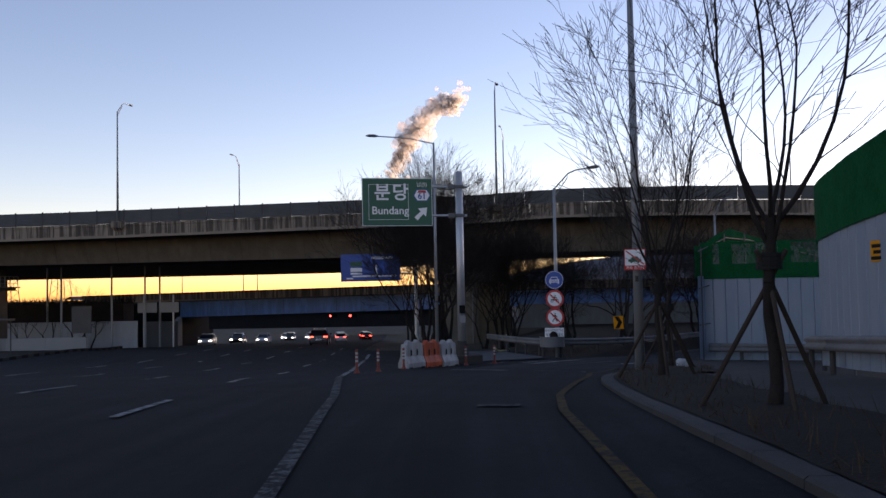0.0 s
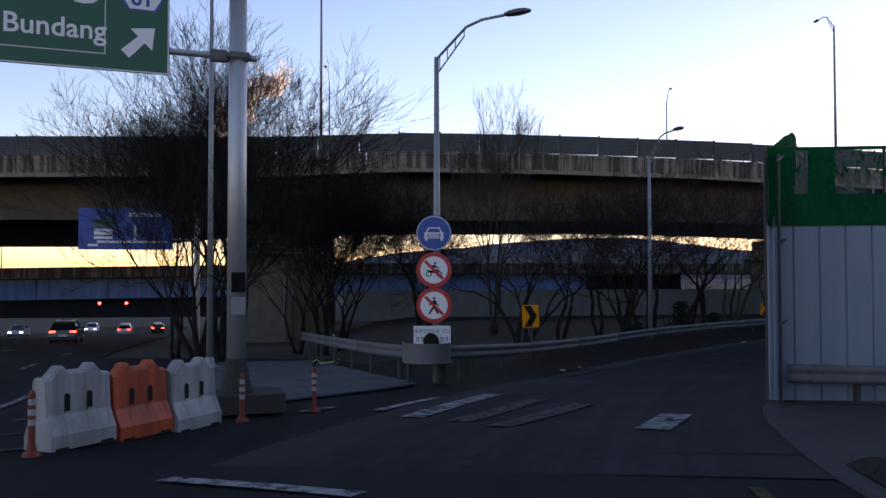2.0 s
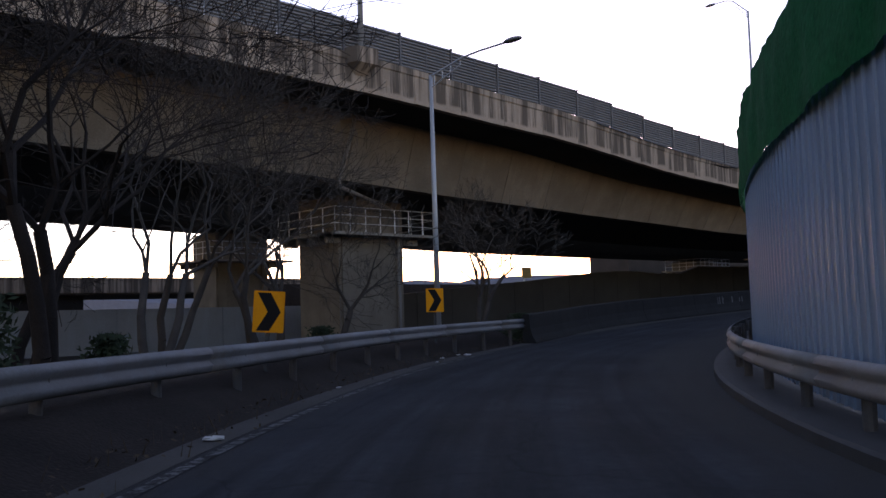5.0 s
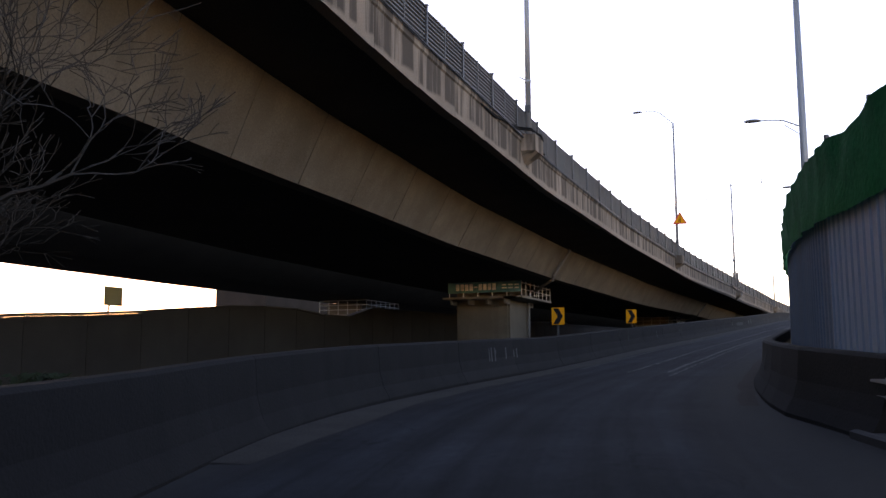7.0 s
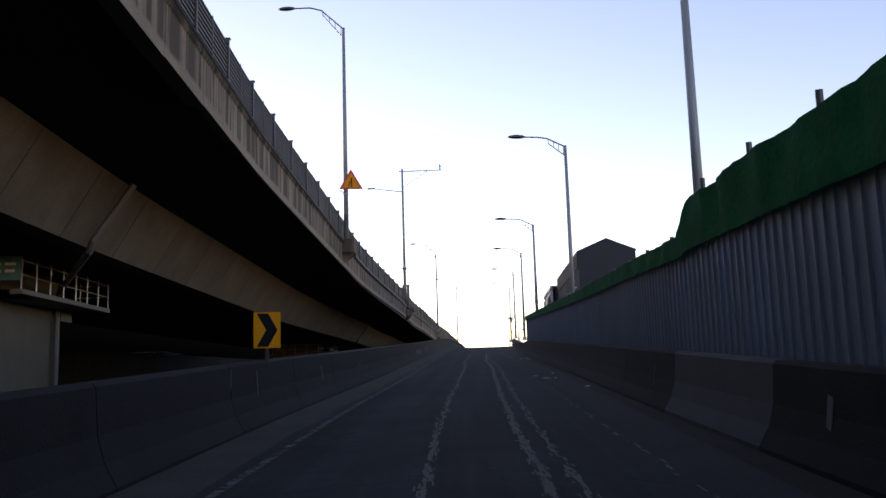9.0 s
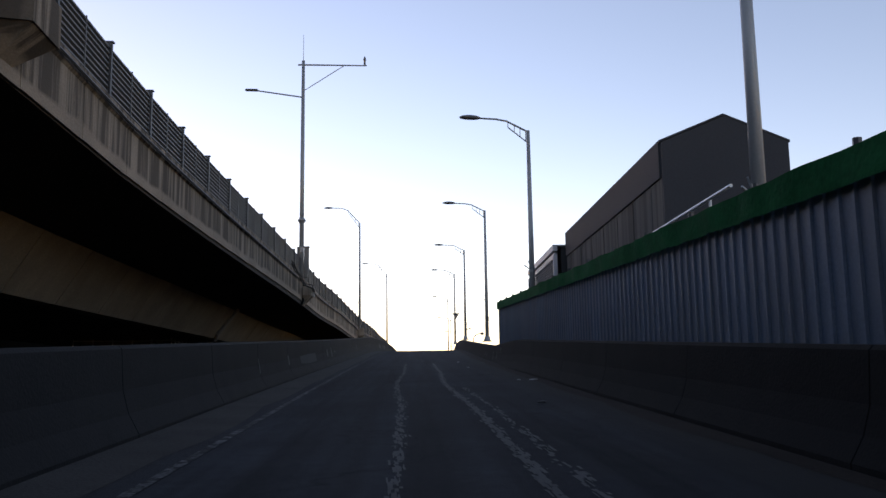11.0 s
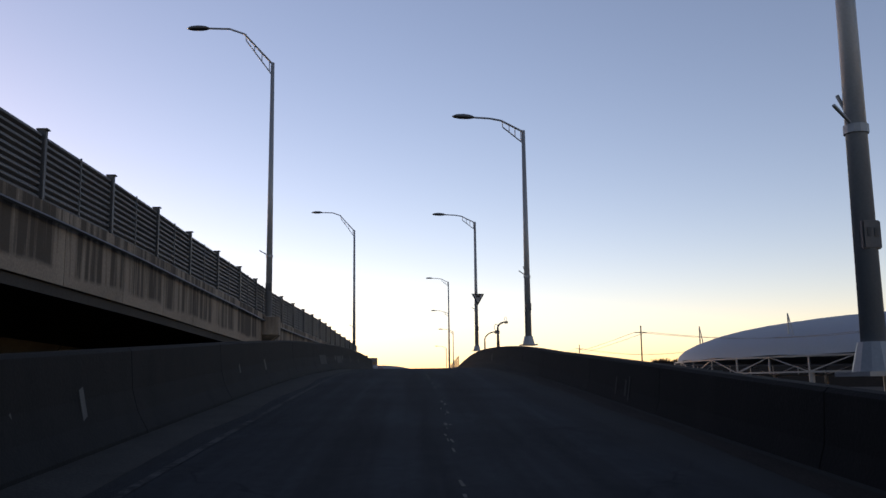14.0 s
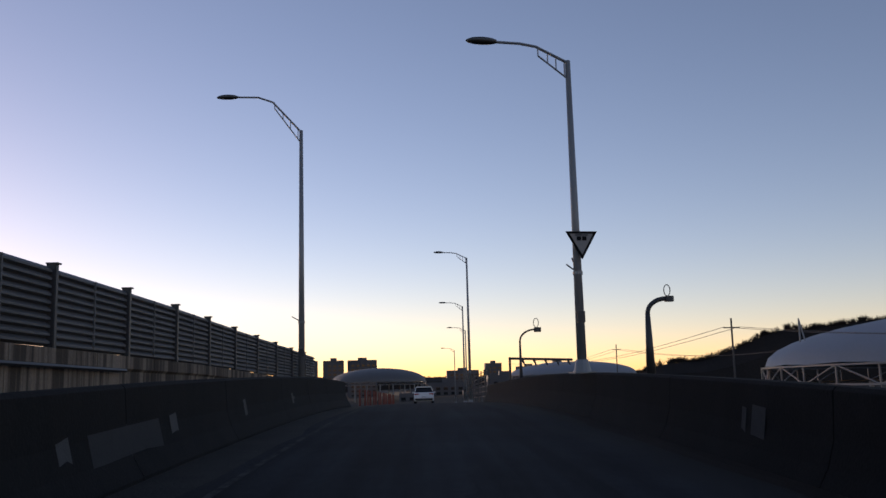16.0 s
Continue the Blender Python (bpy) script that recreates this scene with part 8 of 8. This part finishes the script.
def louvred_block():
    t = thing("plant_building", pose(121.7, 68.62, -0.1), "pale plant building with a louvred side wall", "building")
    M = Matrix.Rotation(radians(-3.2), 4, "Z")
    L, W, top, z0 = 7.3, 3.0, 7.4, 1.5
    bm = bmnew()
    box(bm, (L / 2, -W / 2 - 0.15, (top + z0) / 2), (L - 0.1, W - 0.2, top - z0 - 0.1), M)
    part("core", bm, DARKCLAD, t)
    bm = bmnew()
    box(bm, (L / 2, -0.02, top - 0.09), (L + 0.1, 0.16, 0.18), M)
    box(bm, (L / 2, -W / 2, top + 0.02), (L + 0.1, W + 0.1, 0.05), M)
    part("fascia", bm, PALEWALL, t, "pale grey roof fascia")
    bm = bmnew()
    box(bm, (L / 2, -0.08, top - 0.205), (L, 0.08, 0.05), M)
    part("reveal", bm, DARKSTEEL, t)
    bm = bmnew()
    box(bm, (L / 2, -0.05, top - 0.315), (L - 0.2, 0.08, 0.17), M)
    part("pale_band", bm, PALEWALL, t)
    for x in (0.0, L):
        bm = bmnew()
        box(bm, (x, -0.02, (top + z0) / 2 - 0.16), (0.16, 0.14, top - z0 - 0.32), M)
        part("pilaster", bm, PALEWALL, t)
    for k in range(34):
        bm = bmnew()
        z = top - 0.46 - k * 0.085
        v = [bm.verts.new(M @ Vector(q)) for q in ((0.08, -0.02, z - 0.05), (L - 0.08, -0.02, z - 0.05), (L - 0.08, -0.08, z + 0.02), (0.08, -0.08, z + 0.02), (0.08, -0.08, z - 0.05), (L - 0.08, -0.08, z - 0.05))]
        for fc in ((0, 1, 2, 3), (0, 4, 5, 1), (4, 3, 2, 5), (0, 3, 4), (1, 5, 2)):
            bm.faces.new([v[i] for i in fc])
        bmesh.ops.recalc_face_normals(bm, faces=bm.faces[:])
        part("louvre_slat", bm, PANEL, t)
    bm = bmnew()
    for k in range(24):
        box(bm, (-0.02, -W / 2 - 0.2, 4.6 + k * 0.105), (0.06, W - 0.6, 0.055), M)
    part("louvre_grille", bm, LOUVRE, t)
    bm = bmnew()
    box(bm, (L / 2, -0.06, 2.9), (L - 0.1, 0.06, 2.3), M)
    part("lower_wall", bm, PALEWALL, t)


gabled_hall()
louvred_block()
t = thing("stair_rail", Matrix(), "slanting galvanised pipe handrail behind the site fence", "handrail")
for dz in (0.0, -0.28):
    bm = bmnew()
    pipe(bm, [(102.5, 70.05, 5.2 + dz), (109.0, 69.7, 5.25 + dz), (114.0, 69.45, 5.2 + dz)], 0.03, 6)
    part("pipe", bm, GALV, t)
for x, z in ((103.5, 5.2), (106.2, 5.22), (109.0, 5.25)):
    bm = bmnew()
    tube(bm, (x, 69.98 - (x - 103.5) * 0.05, 3.2), (x, 69.98 - (x - 103.5) * 0.05, z), 0.025, n=6)
    part("post", bm, GALV, t)


# ---------------------------------------------------------------- domes, masts and the distance
def dome(cx, cy, ang, a, b, z0, z1, label, masts=True, skin=None):
    t = thing("domed_roof", pose(cx, cy, 0, 0, 0, ang), label, "domed roof", "domed roofs")
    bm = bmnew()
    rings = []
    for i in range(13):
        k = i / 12
        r = math.cos(k * math.pi / 2)
        z = z0 + (z1 - z0) * math.sin(k * math.pi / 2)
        rings.append([bm.verts.new((a * r * math.cos(2 * math.pi * j / 48), b * r * math.sin(2 * math.pi * j / 48), z + 0.12 * (j % 2) * r)) for j in range(48)])
    for p, q in zip(rings, rings[1:]):
        for j in range(48):
            bm.faces.new((p[j], p[(j + 1) % 48], q[(j + 1) % 48], q[j]))
    bmesh.ops.remove_doubles(bm, verts=bm.verts[:], dist=0.001)
    part("membrane", bm, skin or MEMBRANE, t, "taut pale membrane roof", smooth=True)
    bm = bmnew()
    prev = None
    for j in range(49):
        c = 2 * math.pi * j / 48
        p, q = Vector((a * 1.01 * math.cos(c), b * 1.01 * math.sin(c), z0 - 0.1)), Vector((a * 1.01 * math.cos(c), b * 1.01 * math.sin(c), z0 - 1.7))
        tube(bm, p, q, 0.1, n=4)
        if prev:
            tube(bm, prev[0], p, 0.12, n=4)
            tube(bm, prev[1], q, 0.12, n=4)
            tube(bm, prev[j % 2], (p, q)[1 - j % 2] if False else (q if j % 2 == 0 else p), 0.07, n=4)
        prev = (p, q)
    part("truss", bm, PANEL, t, "pale ring truss")
    bm = bmnew()
    for j in range(0, 48, 2):
        c = 2 * math.pi * j / 48
        tube(bm, (a * math.cos(c), b * math.sin(c), -4), (a * math.cos(c), b * math.sin(c), z0 - 1.6), 0.3, n=6)
    part("column_ring", bm, PANEL, t)
    if masts:
        for j in (10, 15, 19, 23, 27):
            c = 2 * math.pi * j / 48
            bm = bmnew()
            p = Vector((a * math.cos(c) * 0.92, b * math.sin(c) * 0.92, z0))
            tube(bm, p, p + Vector((0, 0, 4.6)), 0.12, 0.07, 6)
            tube(bm, p + Vector((-2.0, 0, 0)), p + Vector((0, 0, 4.6)), 0.09, 0.06, 6)
            part("mast", bm, POLE, t)


dome(237, -4, 0, 36, 36, 7.3, 13.2, "large white membrane dome roof on a ring truss")
dome(482, -8, 0, 22.5, 22.5, 9.0, 13.6, "distant pale domed roof", masts=False)
dome(662, 56, 0, 26, 26, 9.0, 16.5, "distant dull domed hall", masts=False, skin=LOUVRE)


def curl_lamp(x, y, z, h, w=0.075, label="tapered pole with a curled top beside the ramp"):
    t = thing("curled_pole", pose(x, y, z), label, "pole", "curled poles")
    bm = bmnew()
    tube(bm, (0, 0, 0), (0, 0, h * 0.78), w * 1.3, w * 0.65, 12)
    pts = [(0, -0.24 * h * (1 - math.cos(a)), h * 0.78 + h * 0.18 * math.sin(a)) for a in [math.pi / 2 * k / 8 for k in range(9)]]
    pipe(bm, pts, w * 0.62, 10)
    part("pole", bm, DARKSTEEL, t, smooth=True)
    bm = bmnew()
    box(bm, (0, -0.28 * h, h * 0.955), (0.08 * h, 0.1 * h, 0.07 * h), bevel=0.01)
    part("head", bm, DARKSTEEL, t)
    bm = bmnew()
    ring = [(0, -0.26 * h + 0.04 * h * math.cos(a), h * 1.06 + 0.07 * h * math.sin(a)) for a in [2 * math.pi * k / 14 for k in range(15)]]
    pipe(bm, ring, 0.006 * h, 5)
    part("ring", bm, DARKSTEEL, t)


curl_lamp(179.4, 65.5, 6.4, 1.65)
curl_lamp(228, 58.9, 5.65, 4.85, 0.11)
t = thing("bracket_rack", pose(232, 59.0, 4.0), "steel cross frame with insulators on a pole", "frame")
bm = bmnew()
tube(bm, (0, 0, 0), (0, 0, 4.4), 0.1, n=8)
pipe(bm, [(0, 0, 4.3), (0, -5.0, 4.1)], 0.1, 6)
for k in range(5):
    tube(bm, (0, -1 - k * 0.9, 4.2), (0, -1.2 - k * 0.9, 3.7), 0.12, 0.05, 6)
part("frame", bm, DARKSTEEL, t)
for x, y, z, h in ((236, 39, 2.0, 11.4), (300, 30, 2, 12)):
    t = thing("utility_pole", pose(x, y, -2), "thin dark utility pole with cables", "utility pole", "utility poles")
    bm = bmnew()
    tube(bm, (0, 0, 0), (0, 0, h + 2), 0.11, 0.08, 8)
    box(bm, (0, 0, h + 1.2), (0.1, 1.4, 0.1))
    part("pole", bm, DARKSTEEL, t)
    for s in (-0.7, 0.7):
        bm = bmnew()
        pts = [(k * 11.0, s, h + 1.25 - 1.6 * math.sin(math.pi * k / 8)) for k in range(9)]
        pipe(bm, pts, 0.025, 4)
        part("cable", bm, DARKSTEEL, t)
        bm = bmnew()
        pts = [(-k * 6.0, s - 1.2 * k, h + 1.25 - 1.2 * math.sin(math.pi * k / 8) - 0.2 * k) for k in range(9)]
        pipe(bm, pts, 0.025, 4)
        part("cable", bm, DARKSTEEL, t)


def wire_fence():
    t = thing("wire_fence", Matrix(), "tall dark steel fence where the barrier ends", "fence")
    for k in range(13):
        x = 214 + k * 2.2
        p = min(LANE, key=lambda q: abs(q.x - x))
        bm = bmnew()
        tube(bm, (x, p.y - 3.7, p.z - 0.2), (x, p.y - 3.7, p.z + 2.0), 0.045, n=6)
        part("post", bm, DARKSTEEL, t)
    for j in range(6):
        bm = bmnew()
        pipe(bm, [p + Vector((0, -3.7, 0.35 + 0.3 * j)) for p in LANE if 213.5 < p.x < 241], 0.025, 4)
        part("rail", bm, DARKSTEEL, t)


wire_fence()


def hills(name, az0, az1, dist, hts, label, rough=0.12, seed=1, tufts=0, depth=300):
    """A wooded ridge seen from the road, as a solid range."""
    bm = bmnew()
    n = 160
    prev = None
    for i in range(n + 1):
        k = i / n
        a = radians(az0 + (az1 - az0) * k)
        j = k * (len(hts) - 1)
        j0 = min(int(j), len(hts) - 2)
        s = j - j0
        s = s * s * (3 - 2 * s)
        h = hts[j0] * (1 - s) + hts[j0 + 1] * s
        h += h * rough * (noise.noise(Vector((k * 9, seed, 0))) + 0.4 * noise.noise(Vector((k * 40, seed, 0))) + 0.12 * noise.noise(Vector((k * 200, seed, 0))))
        c = Vector((math.cos(a), math.sin(a), 0))
        o = Vector((100, 60, 0))
        row = [bm.verts.new(o + c * (dist - depth * 0.3) + Vector((0, 0, -8))), bm.verts.new(o + c * dist * 0.97 + Vector((0, 0, h * 0.62))), bm.verts.new(o + c * dist + Vector((0, 0, max(1, h)))), bm.verts.new(o + c * (dist + depth) + Vector((0, 0, -8)))]
        if prev:
            for q in range(3):
                bm.faces.new((prev[q], row[q], row[q + 1], prev[q + 1]))
        prev = row
    bmesh.ops.recalc_face_normals(bm, faces=bm.faces[:])
    if tufts:
        rnd = random.Random(seed)
        top = [v.co.copy() for v in bm.verts][2::4]
        for i in range(tufts):
            j = rnd.randrange(len(top) - 1)
            p = top[j].lerp(top[j + 1], rnd.random())
            hh = rnd.uniform(1.2, 3.4)
            w = rnd.uniform(0.4, 2.0)
            side_ = (top[j + 1] - top[j]).normalized()
            for q in range(9):
                e = p + side_ * rnd.gauss(0, w) + Vector((0, 0, hh * rnd.uniform(0.5, 1.0)))
                tube(bm, p - Vector((0, 0, 1)), e, 0.22, 0.06, 3, caps=False)
    ob = finish(name, bm, FARHILL)
    tagged(ob, label, "hill", kind="structure")


# far hills: the hazy air before them put into a paler, bluish colour
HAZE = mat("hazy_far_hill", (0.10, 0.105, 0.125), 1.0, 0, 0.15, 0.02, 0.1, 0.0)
hills("hill", 40, 118, 2400, [60, 95, 70, 110, 80, 14, 1, 1], "low hills on the horizon, hazy air put into their colour", seed=3)
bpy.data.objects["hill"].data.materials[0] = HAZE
# ridge added at the sun's azimuth, to block its light near the ground
hills("hill", 25, 53, 2400, [22, 60, 94, 96, 96, 94, 62, 24], "low ridge added to keep the sun off the ground", rough=0.02, seed=4)
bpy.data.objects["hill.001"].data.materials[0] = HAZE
hills("hill", -20, 30, 1700, [24, 20, 22, 28, 26, 24, 22], "low wooded skyline ahead", seed=5, tufts=500, depth=200)
hills("hill", -58, -11.5, 520, [38, 36, 35, 34, 33, 32, 29, 15, 1], "dark wooded hill behind the domes", seed=8, tufts=900, depth=120)


def tower(x, y, w, d, h, ang, label, floors):
    t = thing("apartment_tower", pose(x, y, -6, 0, 0, ang), label, "apartment tower", "far apartment towers")
    bm = bmnew()
    box(bm, (0, 0, h / 2), (d, w, h))
    box(bm, (0, 0, h + 1.0), (d * 0.4, w * 0.3, 2.0))
    part("wall", bm, FARWALL, t)
    me = None
    for k in range(floors):
        for j in range(int(w / 4)):
            at = Matrix.Translation((-d / 2 - 0.04, -w / 2 + 2 + j * 4, 3 + k * (h - 4) / floors))
            if me is None:
                bm = bmnew()
                box(bm, (0, 0, 0), (0.1, 2.2, 1.4))
                ob = part("window", bm, GLASS, t)
                me = ob.data
            else:
                ob = new("window", me)
                ob.parent = t
            ob.matrix_local = at


for i, (x, y, w, d, h, fl) in enumerate(((860, 104, 15, 12, 33, 9), (862, 84, 15, 12, 33, 9), (865, 62, 22, 12, 33, 9), (900, -20, 26, 14, 24, 7), (640, -10, 18, 12, 17, 4), (655, 18, 24, 12, 14, 4), (600, 40, 16, 12, 9, 3), (610, -32, 14, 10, 22, 6), (900, -75, 20, 12, 26, 7), (560, 12, 20, 14, 10, 3), (930, -50, 14, 12, 30, 8))):
    tower(x, y, w, d, h, -4, "grey apartment block on the far skyline", fl)
for i, (x, y, w, d, h, fl) in enumerate(((-36, 238, 14, 18, 2.9, 1), (-24, 262, 12, 14, 3.4, 1))):
    tower(x, y, d, w, h, 0, "low pale building beyond the underpass", fl)


def lattice_pylon(x, y, h):
    t = thing("lattice_pylon", pose(x, y, -4), "steel lattice power pylon on the skyline", "pylon", "pylons")
    bm = bmnew()
    w0, w1 = 3.4, 0.6
    for sx in (-1, 1):
        for sy in (-1, 1):
            tube(bm, (sx * w0, sy * w0, 0), (sx * w1, sy * w1, h), 0.16, 0.1, 4)
    for k in range(8):
        a, b = k / 8, (k + 1) / 8
        wa, wb = w0 + (w1 - w0) * a, w0 + (w1 - w0) * b
        for s in (-1, 1):
            tube(bm, (-wa, s * wa, h * a), (wb, s * wb, h * b), 0.08, n=4)
            tube(bm, (wa, s * wa, h * a), (-wb, s * wb, h * b), 0.08, n=4)
    for z in (0.72, 0.84, 0.95):
        tube(bm, (-4.5, 0, h * z), (4.5, 0, h * z), 0.13, n=4)
    part("frame", bm, DARKSTEEL, t)


for x, y, h in ((-175, 330, 34), (-150, 320, 30), (-196, 350, 36)):
    lattice_pylon(x, y, h)


def plume():
    """Sunlit column of steam, drawn out by the wind."""
    rnd = random.Random(12)
    t = thing("steam_plume", pose(0, 0, 0), "sunlit cream and pink steam plume in the sky", "steam plume")
    bm = bmnew()
    base = Vector((-95, 900, -20))
    line = [(0, 108, 10), (8, 122, 13), (4, 140, 9), (18, 165, 15), (30, 185, 17), (52, 205, 15), (74, 216, 10), (66, 200, 6)]
    for (x0, z0, r0), (x1, z1, r1) in zip(line, line[1:]):
        for k in range(70):
            s = rnd.random()
            r = (r0 + (r1 - r0) * s) * rnd.uniform(0.12, 0.36)
            c = base + Vector((x0 + (x1 - x0) * s + rnd.gauss(0, r0 * 0.4), rnd.gauss(0, r0 * 0.5), z0 + (z1 - z0) * s + rnd.gauss(0, r0 * 0.35)))
            g = bmesh.ops.create_icosphere(bm, subdivisions=2, radius=r)
            for v in g["verts"]:
                v.co += v.co.normalized() * r * (0.3 * noise.noise(v.co * (2.2 / r) + c))
                v.co += c
    tagged(part("cloud", bm, STEAM, t, smooth=True), kind="stuff")


STEAM = bpy.data.materials.new("steam")
STEAM.use_nodes = True
sn, sl = STEAM.node_tree.nodes, STEAM.node_tree.links
sb = sn["Principled BSDF"]
sb.inputs["Base Color"].default_value = (1.0, 0.95, 0.9, 1)
sb.inputs["Roughness"].default_value = 1.0
st_ = sn.new("ShaderNodeBsdfTransparent")
stl = sn.new("ShaderNodeBsdfTranslucent")
stl.inputs["Color"].default_value = (1.0, 0.95, 0.9, 1)
m1 = sn.new("ShaderNodeMixShader")
m1.inputs[0].default_value = 0.6
sl.new(sb.outputs[0], m1.inputs[1])
sl.new(stl.outputs[0], m1.inputs[2])
m2 = sn.new("ShaderNodeMixShader")
m2.inputs[0].default_value = 0.74
sl.new(m1.outputs[0], m2.inputs[1])
sl.new(st_.outputs[0], m2.inputs[2])
sl.new(m2.outputs[0], sn["Material Output"].inputs["Surface"])
plume()
